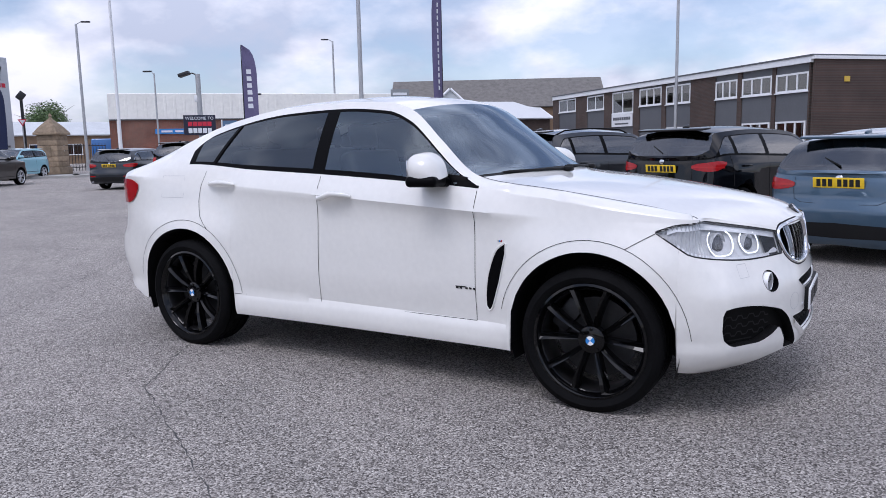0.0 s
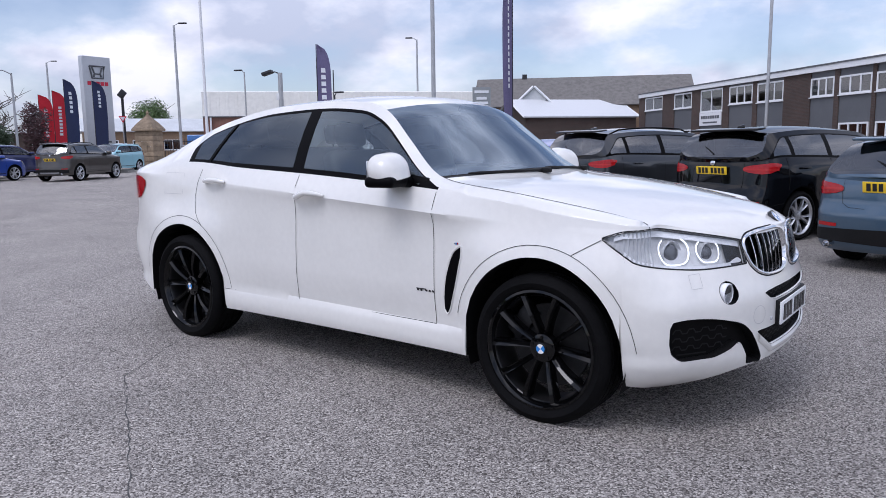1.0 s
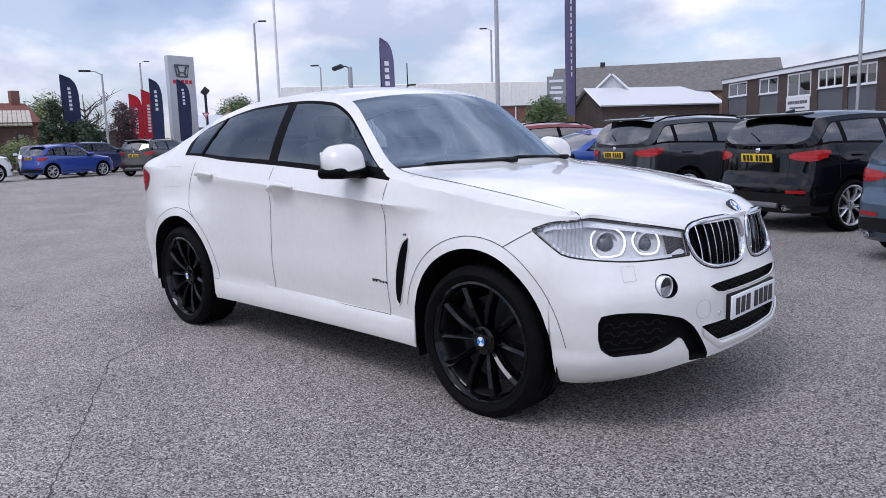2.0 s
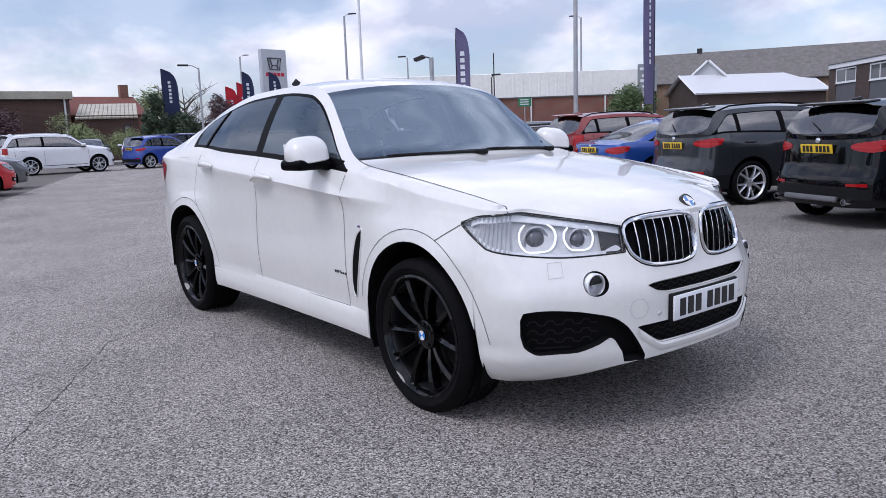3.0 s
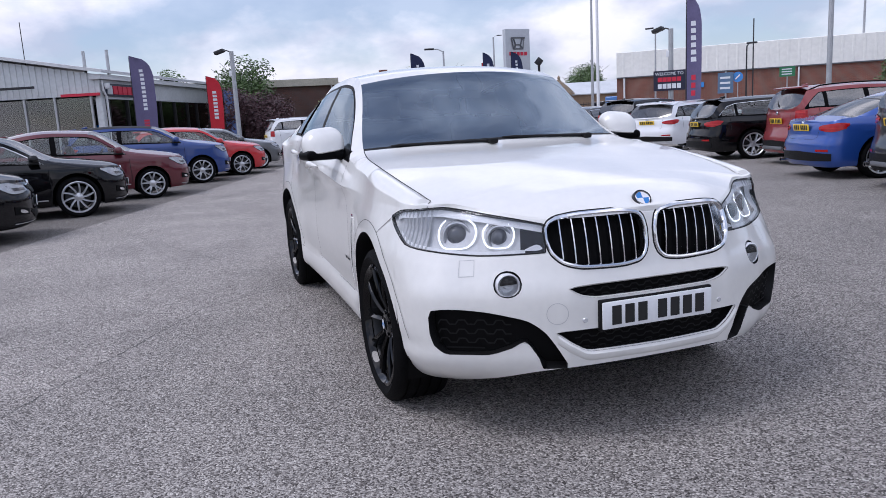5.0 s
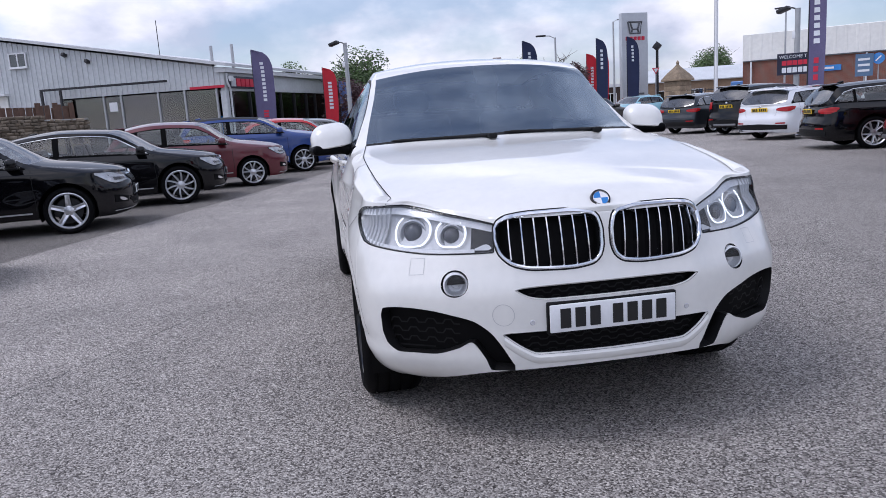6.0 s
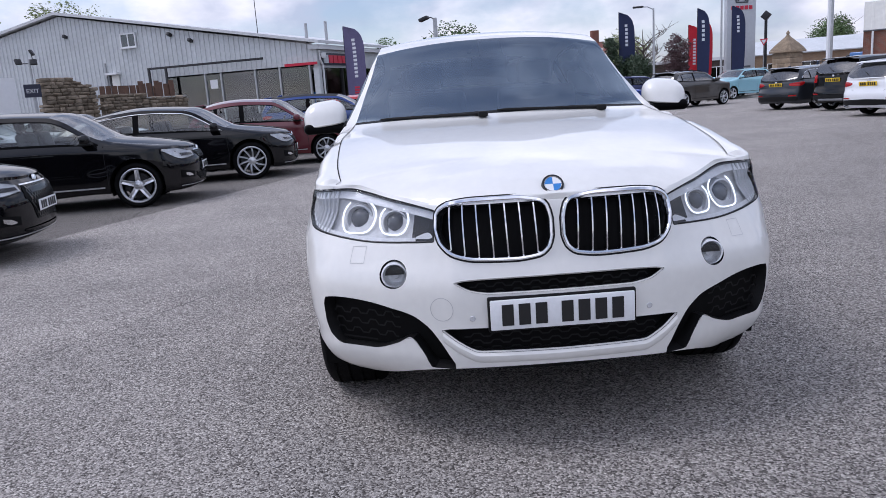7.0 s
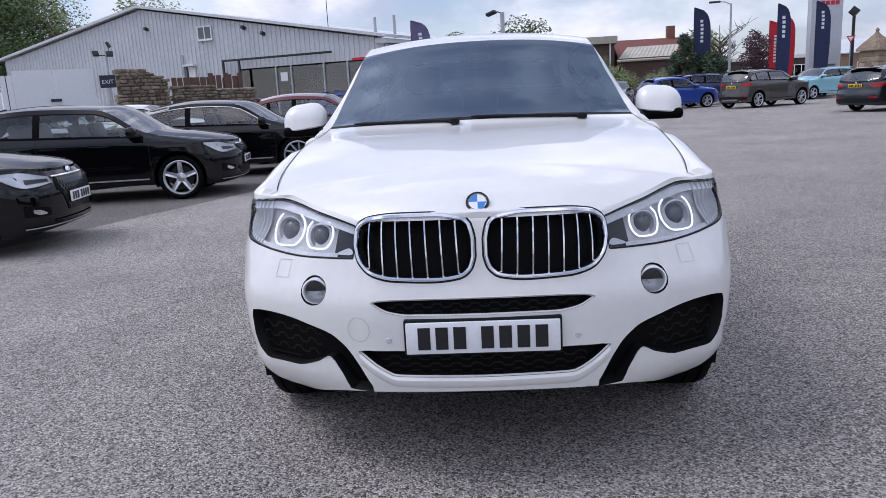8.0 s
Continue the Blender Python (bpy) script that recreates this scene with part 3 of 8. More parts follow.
    for nm, b, mt in (("wheel", tyre, M_TYRE), ("rim", bm, rim_mat), ("brake_disc", disc, M_STEEL), ("centre_cap", cap, rim_mat), ("barrel", barrel, M_BARREL)):
        ob = mesh_object(nm, b, mt)
        out.append(ob.data)
        bpy.data.objects.remove(ob)
    WHEELS[key] = out
    return out


def put_wheel(parent, x, y, z, meshes, turn=0.0, roll=0.0):
    names = ("wheel", "rim", "brake_disc", "centre_cap", "barrel")
    left = y > 0
    w = new("wheel", meshes[0])
    w.parent = parent
    w.matrix_basis = pose(x, y, z, 0, roll, (180 if left else 0) + turn)
    for nm, me in list(zip(names, meshes))[1:]:
        c = new(nm, me)
        c.parent = w
    return w


def seat_mesh(parent, x, y, z, w, name="seat", head=True, mat=None):
    bm = bmesh.new()
    add_box(bm, (0.5, w, 0.14), pose(x, y, z, 0, 4, 0), 0.05, 3)
    add_box(bm, (0.14, w, 0.62), pose(x - 0.3, y, z + 0.32, 0, -16, 0), 0.05, 3)
    if head:
        for yy in ([0] if w < 0.7 else [-w * 0.32, w * 0.32]):
            add_box(bm, (0.09, 0.25, 0.16), pose(x - 0.42, y + yy, z + 0.72, 0, -12, 0), 0.04, 3)
            add_tube(bm, [(x - 0.4, y + yy - 0.06, z + 0.58), (x - 0.42, y + yy - 0.06, z + 0.72)], 0.006, 6)
            add_tube(bm, [(x - 0.4, y + yy + 0.06, z + 0.58), (x - 0.42, y + yy + 0.06, z + 0.72)], 0.006, 6)
    return part(name, bm, mat or M_SEAT, parent)


def steering(parent, x, y, z):
    bm = bmesh.new()
    m = pose(x, y, z, 0, -66, 0)
    add_lathe(bm, [(0.178 + 0.016 * math.cos(a), 0.016 * math.sin(a)) for a in [k * math.tau / 8 for k in range(8)]], "z", 28, m, True)
    add_box(bm, (0.16, 0.13, 0.05), m @ pose(0, 0, 0), 0.02)
    add_box(bm, (0.05, 0.34, 0.02), m, 0.008)
    return part("steering_wheel", bm, M_CABIN, parent)


def number_plate(parent, m, mat, n=7, w=0.52, h=0.111):
    """A plate facing +y of m, with bars for its characters."""
    bm = bmesh.new()
    add_box(bm, (w, 0.01, h), m, 0.004)
    p = part("number_plate", bm, mat, parent)
    k_ = w / 0.52
    for k in range(n):
        x = (-0.198 + 0.0605 * k + (0.033 if k >= 4 else 0)) * k_
        part("plate_bar", box((0.042 * k_, 0.004, h * 0.7), m @ pose(x, 0.006, 0)), M_INK, p, smooth=False)
    return p


def mirror_pair(parent, x, y, z, body, size=1.0, low=None):
    for sg in (1, -1):
        bm = bmesh.new()
        add_box(bm, (0.16 * size, 0.25 * size, 0.16 * size), pose(x, sg * (y + 0.13 * size), z, 0, 0, -8 * sg), 0.06 * size, 4)
        cap = part("mirror", bm, body, parent)
        bm = bmesh.new()
        add_box(bm, (0.17 * size, 0.23 * size, 0.05 * size), pose(x, sg * (y + 0.125 * size), z - 0.07 * size, 0, 0, -8 * sg), 0.02 * size, 3)
        add_box(bm, (0.07 * size, 0.16 * size, 0.05 * size), pose(x, sg * (y - 0.02), z - 0.085 * size, sg * 12, 0, 0), 0.015)
        part("mirror_foot", bm, low or M_PLASTIC, cap)


# ---- parked cars
def parked_car(label, color, kind="hatch", at=(0, 0), heading=70.0, anchor="front_axle", L=4.3, W=1.78, H=1.48, wb=2.6, fo=0.85, metal=0.0, style="ten", rim=None, plate_h=0.9, light="band", dark_cladding=False, rails=False, R=0.325, chrome_line=False, glass_roof=False, name="car", fine=True, lamp_h=0.0, grille="bars", privacy=False):
    body = paint(name + "_paint", color, metal)
    xf = wb / 2 + fo
    xr = xf - L
    tall = kind in ("suv", "mpv")
    belt = 0.96 + (0.10 if tall else 0.0) + (H - 1.48) * 0.25
    hood, nose = belt + 0.04, belt - 0.17
    cowl, head = wb / 2 - 0.42, wb / 2 - 1.12
    hw = W / 2
    plan = [(xf, 0), (xf - 0.04, hw * 0.45), (xf - 0.16, hw * 0.78), (xf - 0.42, hw * 0.965), (wb / 2 - 0.2, hw), (0, hw * 0.985), (-wb / 2 + 0.1, hw), (xr + 0.45, hw * 0.975), (xr + 0.16, hw * 0.86), (xr + 0.04, hw * 0.5), (xr, 0)]
    front = pchip([(0.17, -0.12), (0.26, -0.03), (0.36, 0), (0.55, 0), (0.66, -0.02), (nose, -0.10), (nose + 0.1, -0.2)])
    rearp = pchip([(0.2, -0.10), (0.3, -0.01), (0.42, 0), (0.6, 0), (0.68, -0.05), (0.85, -0.07), (belt, -0.10), (belt + 0.1, -0.14)])
    sidep = pchip([(0.18, -0.07), (0.3, -0.03), (0.42, -0.015), (0.6, 0), (belt - 0.18, -0.005), (belt - 0.1, -0.02), (belt, -0.055), (belt + 0.1, -0.1)])
    corner = pchip([(0.3, 0.0), (0.6, 0.0), (nose, -0.07)])
    top = pchip([(xr, belt - 0.02), (xr + 0.5, belt + 0.05), (-0.4, belt + 0.015), (cowl, belt - 0.03), (wb / 2 + 0.1, belt - 0.115), (xf - 0.25, nose + 0.025), (xf, nose)])
    hb = {"saloon": 0.95, "fastback": 0.55, "hatch": 0.2, "suv": 0.16, "estate": 0.16, "mpv": 0.16}[kind]
    rend = {"saloon": 1.35, "fastback": 1.35, "hatch": 0.52, "suv": 0.42, "estate": 0.48, "mpv": 0.4}[kind]
    mid = (head + xr + rend) / 2
    drop = 0.1 if kind in ("hatch", "saloon", "fastback") else 0.06
    rail_y = pchip([(xr, hw * 0.7), (xr + hb, hw * 0.82), (xr + rend, hw * 0.70), (mid, hw * 0.70), (head, hw * 0.72), (cowl, hw * 0.85), (wb / 2 + 0.3, hw * 0.74), (xf, hw * 0.6)])
    rail_z = pchip([(xr, belt - 0.01), (xr + hb * 0.7, belt + 0.02), (xr + rend, H - drop - 0.06), (mid, H - 0.065), (head, H - 0.11), (cowl, hood + 0.0), (wb / 2 + 0.2, belt - 0.06), (xf - 0.25, nose + 0.05), (xf, nose)])
    crown = pchip([(xr, belt), (xr + hb * 0.55, belt + 0.05), (xr + rend, H - drop), (mid, H), (head + 0.12, H - 0.05), (cowl + 0.16, hood + 0.04), (wb / 2 + 0.2, hood - 0.03), (xf - 0.2, nose + 0.085), (xf - 0.08, nose + 0.02), (xf, nose)])
    bow = pchip([(xr, 0.0), (xr + hb, -0.06), (mid, 0.0), (head, 0.1), (cowl, 0.16), (wb / 2 + 0.3, 0.0)])
    clr = 0.03 + (0.05 if tall else 0)

    def crease(x):
        return belt - 0.10 - 0.035 * x / wb

    def sides(x, z):
        # a hollow under the shoulder crease, filled out again towards the sill
        zc = crease(x)
        w = max(math.exp(-((x - wb / 2) / 0.42) ** 4), math.exp(-((x + wb / 2) / 0.42) ** 4))
        return sidep(z) - (0.020 * (1 - math.exp((z - zc) / 0.035)) * min(1.0, max(0.0, (z - 0.3) / 0.3)) * (1 - 0.8 * w) if z < zc else 0.0)
    sh = Shell(plan, front, sides, rearp, corner, top, lambda s, x: 0.19 + clr + 0.02 * math.cos(s * 3), rail_y, rail_z, crown, bow, (wb / 2, -wb / 2), R + 0.055, R + 0.01)
    sh.crease = crease
    w0, w1 = xr + (rend * 0.62 if kind != "saloon" else 1.15), cowl - 0.04
    hi = pchip([(w0 - 0.05, 0.0), (w0 + 0.1, 0.3), (w0 + 0.36, 0.8), (head - 0.1, 0.86), (head + 0.12, 0.82), (w1 - 0.12, 0.55), (w1, 0.1)])

    def win(x):
        return (0.03, max(0.16, hi(x))) if w0 - 0.2 < x < w1 + 0.2 else (0.03, 0.9)
    bp = (head + w0) / 2 + 0.18
    keys = [w0, w1, bp - 0.05, bp + 0.05, w0 + 0.42, w0 + 0.48, cowl, head, xr + hb * 0.9, xr + rend, cowl + 0.02]

    def classify(zone, k, mid_, x):
        if zone == "a":
            if mid_.z < 0.42 + clr and dark_cladding:
                return "cladding"
            return "body"
        if zone == "b":
            if w0 < x < w1 and k in (0, 1, 2, 3, 4, 5):
                if k in (2, 3, 4) and not (bp - 0.06 < x < bp + 0.06) and not (w0 + 0.41 < x < w0 + 0.49) and w0 + 0.08 < x < w1 - 0.06:
                    return "side_window|%d" % (0 if x > bp else 1 if x > w0 + 0.45 else 2)
                if k in (0, 1, 2, 3, 4, 5):
                    return "window_trim"
            return "body"
        if head < x < cowl:
            return "windscreen"
        if x > cowl + 0.02:
            return "bonnet"
        if xr + hb * 0.9 < x < xr + rend:
            return "rear_window"
        if xr + rend < x < head and glass_roof:
            return "window_trim"
        return "body"
    parts = sh.loft(0.11 if fine else 0.2, 15 if fine else 9, 8, keys, win, classify)
    car = thing(name, label, "car")
    mats = {"body": body, "bonnet": body, "side_window": M_REARGLASS if privacy else M_CARPANE, "windscreen": M_CARSCREEN, "rear_window": M_REARGLASS, "window_trim": M_TRIM, "cladding": M_PLASTIC}
    for key, q in parts.items():
        nm = key.split("|")[0]
        for sides in (((1,), (-1,)) if nm == "side_window" else ((1, -1),)):
            part(nm, quads_mesh(q, sides), mats[nm], car)
    part("underbody", quads_mesh(sh.underside()), M_PLASTIC, car)
    part("floor_pan", box((L - 0.5, W * 0.62, 0.12), pose((xf + xr) / 2, 0, 0.27 + clr), 0.03), M_PLASTIC, car)
    for y in (-0.36, 0.36):
        seat_mesh(car, 0.15, y, 0.52 + clr, 0.5)
    seat_mesh(car, -0.6 if kind in ("fastback", "saloon") else -0.7, 0, (0.46 if kind in ("fastback", "saloon") else 0.55) + clr, W * 0.68, "rear_seat", head=kind not in ("fastback", "saloon"))
    part("dashboard", box((0.45, W * 0.76, 0.24), pose(cowl - 0.2, 0, belt - 0.1), 0.07, 3), M_CABIN, car)
    steering(car, cowl - 0.5, -0.36, belt - 0.05)
    wm = wheel_meshes(style, R, 0.215, R * 0.76, rim or M_SILVERRIM, (rim or M_SILVERRIM).name)
    for k, (x, y) in enumerate(((wb / 2, -1), (wb / 2, 1), (-wb / 2, -1), (-wb / 2, 1))):
        put_wheel(car, x, y * (hw - 0.125), R, wm, 0, 17 * k)
    for sg in (1, -1):
        for x in (wb / 2, -wb / 2):
            arch_liner(car, x, R + 0.01, R + 0.058, hw - 0.045, hw * 0.62, sg)
    # lamps, grille and plates
    for sg in (1, -1):
        ya, yb = sh.s_y(hw * 0.5, 0.7), sh.s_x(wb / 2 + 0.38, 0.75)
        lh = nose - 0.05 + lamp_h
        r = Region([(ya, lh - 0.06), ((ya + yb) / 2, lh - 0.085), (yb, lh + 0.05)], [(ya, lh + 0.01), ((ya + yb) / 2, lh + 0.065), (yb, lh + 0.085)])
        lamp = part("headlight", r.patch(sh, 0.004, sg, 12, 4), M_LAMP, car)
        part("lamp_surround", r.rim(sh, sg, [(0.007, 0.0015), (0.001, 0.005), (-0.004, 0.004)]), M_GAP, lamp)
        part("lamp_bezel", Region([(ya + 0.03, lh - 0.045), ((ya + yb) / 2, lh - 0.05)], [(ya + 0.03, lh - 0.015), ((ya + yb) / 2, lh - 0.005)]).patch(sh, 0.007, sg, 6, 2), M_LAMPDARK, lamp)
        part("lens", r.patch(sh, 0.011, sg, 10, 4, 0.004), M_CLEAR, lamp)
        ta, tb = sh.S - hw * (0.55 if light == "band" else 0.72), sh.s_x(xr + 0.42, 0.85)
        tz = belt - 0.10 if light == "band" else belt - 0.02
        if light == "band":
            r = Region([(tb, tz + 0.035), (tb + 0.12, tz - 0.045), ((ta + tb) / 2, tz - 0.07), (ta - 0.05, tz - 0.045), (ta, tz - 0.02)], [(tb, tz + 0.06), (tb + 0.12, tz + 0.075), ((ta + tb) / 2, tz + 0.06), (ta - 0.05, tz + 0.035), (ta, tz + 0.01)])
        else:
            r = Region([(tb + 0.12, tz - 0.22), (ta, tz - 0.2)], [(tb + 0.12, tz + 0.03), (ta, tz + 0.03)])
        tail = part("tail_light", r.patch(sh, 0.007, sg, 8, 4), M_RED, car)
        part("reflector_strip", Region([(r.s0 + 0.05, tz - 0.025), (r.s1 - 0.02, tz - 0.02)], [(r.s0 + 0.05, tz + 0.0), (r.s1 - 0.02, tz + 0.005)]).patch(sh, 0.011, sg, 6, 1), material("pale_lamp_strip", (0.42, 0.012, 0.012), 0.2, vary=0.1) if "pale_lamp_strip" not in bpy.data.materials else bpy.data.materials["pale_lamp_strip"], tail)
        fog = Region([(sh.s_y(hw * 0.62, 0.4), 0.34 + clr), (sh.s_y(hw * 0.86, 0.4), 0.35 + clr)], [(sh.s_y(hw * 0.62, 0.4), 0.42 + clr), (sh.s_y(hw * 0.86, 0.4), 0.46 + clr)])
        recess = part("fog_recess", fog.patch(sh, 0.005, sg, 6, 2), M_GRID, car)
        if fine:
            fs, fe = sh.s_y(hw * 0.68, 0.4), sh.s_y(hw * 0.80, 0.4)
            part("fog_lamp", Region([(fs, 0.365 + clr), ((fs + fe) / 2, 0.36 + clr), (fe, 0.385 + clr)], [(fs, 0.375 + clr), ((fs + fe) / 2, 0.41 + clr), (fe, 0.42 + clr)]).patch(sh, 0.012, sg, 6, 3), M_CHROME, recess)
        for x in (head - 0.22, w0 + 0.62):
            zz = belt - 0.1
            bm = bmesh.new()
            p = sh.skin(sg * sh.s_x(x, zz), zz, 0.022)
            add_box(bm, (0.2, 0.025, 0.028), Matrix.Translation(p), 0.01)
            part("door_handle", bm, body, car)
        gaps = bmesh.new()
        for x in (cowl + 0.03, bp, w0 + 0.3):
            z1 = top(x) - 0.01
            z0 = 0.34 + clr if x > -wb / 2 + R + 0.1 else 0.7
            ribbon(sh, [(sg * sh.s_x(x - (0.0 if k < 3 else 0.01), z0 + (z1 - z0) * k / 6), z0 + (z1 - z0) * k / 6) for k in range(7)], 0.008, 0.003, gaps)
        part("door_gap", gaps, M_GAP, car)
        part("sill_strip", ribbon(sh, [(sg * sh.s_x(x, 0.3 + clr), 0.3 + clr) for x in np.linspace(-wb / 2 + R + 0.12, wb / 2 - R - 0.12, 9)], 0.02, 0.006), M_SATIN if fine else M_PLASTIC, car)
    gw = sh.s_y(hw * 0.44, 0.6)
    big = grille == "mesh"
    for nm, z0, z1, k in (("grille", 0.36 + clr, nose - 0.05, 1.08), ("lower_grille", 0.235 + clr, 0.285 + clr, 1.3)) if big else (("grille", nose - 0.15, nose - 0.035, 0.95), ("lower_grille", 0.27 + clr, 0.40 + clr, 1.25)):
        bm = bmesh.new()
        zm = z0 + (z1 - z0) * 0.62
        hole = Region([(0, z0), (gw * k * 0.66, z0), (gw * k * 0.86, zm - 0.02), (gw * k, zm)], [(0, z1), (gw * k * 0.7, z1), (gw * k * 0.95, z1 - 0.012), (gw * k, zm + 0.02)])
        for sg in (1, -1):
            hole.patch(sh, 0.005, sg, 10, 3, 0, bm)
        g = part(nm, bm, M_GRID, car)
        surround = bmesh.new()
        ribbon(sh, [(gw * k * 0.97 * (i / 8 - 1), z1 - 0.003) for i in range(17)], 0.012, 0.012, surround)
        part("grille_surround", surround, M_CHROME if nm == "grille" else body, g)
        if big and nm == "grille":
            lattice = bmesh.new()
            for d in (1, -1):
                for q in range(-14, 15):
                    line = []
                    for i in range(15):
                        zz = z0 + (z1 - z0) * i / 14
                        ss = q * 0.052 + d * (zz - z0) * 0.75
                        edge = gw * k * (0.66 + 0.2 * min(1.0, (zz - z0) / (zm - z0))) if zz < zm else gw * k * 0.9
                        if abs(ss) < edge:
                            line.append((ss, zz))
                    if len(line) > 2:
                        ribbon(sh, line, 0.008, 0.010, lattice)
            part("grille_mesh", lattice, M_MESH, g)
        else:
            for j in range(3):
                zz = z0 + (z1 - z0) * (j + 1) / 4
                part("grille_bar", ribbon(sh, [(gw * k * 0.8 * (i / 6 - 1), zz) for i in range(13)], 0.006, 0.011), M_MESH, g)
    if fine:
        s_l = sh.s_y(hw * 0.86, 0.3)
        part("splitter_strip", ribbon(sh, [(s_l * (i / 10 - 1), 0.255 + clr - 0.02) for i in range(21)], 0.012, 0.008), M_SATIN, car)
    badge = sh.P(0, nose - 0.02)
    part("badge", lathe([(0, 0.012), (0.03, 0.012), (0.042, 0.004), (0.046, -0.01)], "z", 20, pose(badge.x + 0.012, 0, badge.z, 0, 78, 0)), M_CHROME, car)
    pf = sh.P(0, 0.5)
    number_plate(car, pose(pf.x + 0.012, 0, 0.5 + clr * 0.5, 0, 0, -90), M_PLATE_W)
    pz = plate_h
    pr = sh.P(sh.S, pz)
    number_plate(car, pose(pr.x - 0.018, 0, pz, -8, 0, 90), M_PLATE_Y)
    rb = bmesh.new()
    for sg in (1, -1):
        Region([(sh.S - hw * 0.9, 0.28 + clr), (sh.S, 0.27 + clr)], [(sh.S - hw * 0.9, 0.4 + clr), (sh.S, 0.43 + clr)]).patch(sh, 0.006, sg, 8, 2, 0, rb)
    part("rear_valance", rb, M_PLASTIC, car)
    seam = bmesh.new()
    for sg in (1, -1):
        s0 = sh.S - hw * 0.56
        ribbon(sh, [(sg * s0, belt - 0.02), (sg * s0, 0.80), (sg * (s0 + 0.02), 0.70), (sg * (s0 + 0.1), 0.66), (sg * (sh.S - 0.25), 0.655), (sg * (sh.S - 0.001), 0.655)], 0.004, 0.004, seam)
        refl = Region([(sh.S - hw * 0.84, 0.43 + clr), (sh.S - hw * 0.56, 0.43 + clr)], [(sh.S - hw * 0.84, 0.47 + clr), (sh.S - hw * 0.56, 0.465 + clr)])
        part("bumper_reflector", refl.patch(sh, 0.006, sg, 4, 1), M_RED, car)
    part("tailgate_gap", seam, M_GAP, car)
    xb = sh.P(sh.S, 0.3 + clr).x
    if tall:
        part("skid_plate", box((0.05, hw * 0.95, 0.07), pose(xb + 0.0, 0, 0.27 + clr, 0, 14, 0), 0.015), M_SKID, car)
    for sg in (1, -1) if tall else (1,):
        part("exhaust_tip", lathe([(0.028, 0.1), (0.034, 0.1), (0.036, -0.02), (0.03, -0.02), (0.028, 0.08), (0.0, 0.08)], "y", 16, pose(xb - 0.01, sg * hw * 0.62, 0.25 + clr, 0, 0, -90)), M_CHROME, car)
    part("rear_badge", lathe([(0, 0.012), (0.03, 0.012), (0.04, 0.004), (0.042, -0.01)], "z", 18, pose(sh.P(sh.S, belt - 0.02).x - 0.01, 0, belt - 0.03, 0, -86, 0)), M_CHROME, car)
    wp = [Vector((xr + hb * 0.75, 0.02, crown(xr + hb * 0.75) + 0.02)), Vector((xr + (hb + rend) * 0.38, 0.24, crown(xr + (hb + rend) * 0.38) - 0.02))]
    if kind in ("suv", "hatch", "estate", "mpv"):
        part("rear_wiper", tube(wp, 0.009, 6), M_PLASTIC, car)
        part("roof_spoiler", box((0.2, hw * 1.25, 0.03), pose(xr + rend - 0.06, 0, H - drop + 0.005, 0, -6, 0), 0.012), body, car)
    part("aerial_fin", box((0.14, 0.035, 0.05), pose(xr + rend + 0.25, 0, H - drop + 0.045, 0, -12, 0), 0.014), body, car)
    mirror_pair(car, cowl - 0.18, hw * 0.93, belt + 0.07, body, 0.88)
    if rails:
        for sg in (1, -1):
            n = 9
            pts = [Vector((head - 0.1 + (xr + rend + 0.12 - head) * i / n, sg * (hw * 0.69), rail_z(head - 0.1 + (xr + rend + 0.12 - head) * i / n) + (0.055 if 0 < i < n else 0.0))) for i in range(n + 1)]
            part("roof_rail", tube(pts, 0.014, 8), M_TRIM if rails == "black" else M_SILVERRIM, car)
    if chrome_line:
        for sg in (1, -1):
            n = 16
            pts = []
            for i in range(n + 1):
                x = w0 + 0.05 + (w1 - w0 - 0.1) * i / n
                p4 = sh.P(sh.s_x(x, top(x)), top(x))
                v = win(x)[1]
                q = p4.lerp(Vector((x, rail_y(x), rail_z(x))), v)
                pts.append(Vector((x, sg * (q.y + 0.014), q.z)))
            part("chrome_trim", tube(pts, 0.009, 6), M_CHROME, car)
    off = {"front_axle": (wb / 2, 0), "right_front_wheel": (wb / 2, -hw), "right_rear_wheel": (-wb / 2, -hw), "rear": (xr, 0), "front": (xf, 0), "centre": (0, 0)}[anchor]
    th = radians(heading)
    ox, oy = off[0] * math.cos(th) - off[1] * math.sin(th), off[0] * math.sin(th) + off[1] * math.cos(th)
    car.matrix_world = pose(at[0] - ox, at[1] - oy, 0, 0, 0, heading)
    return car

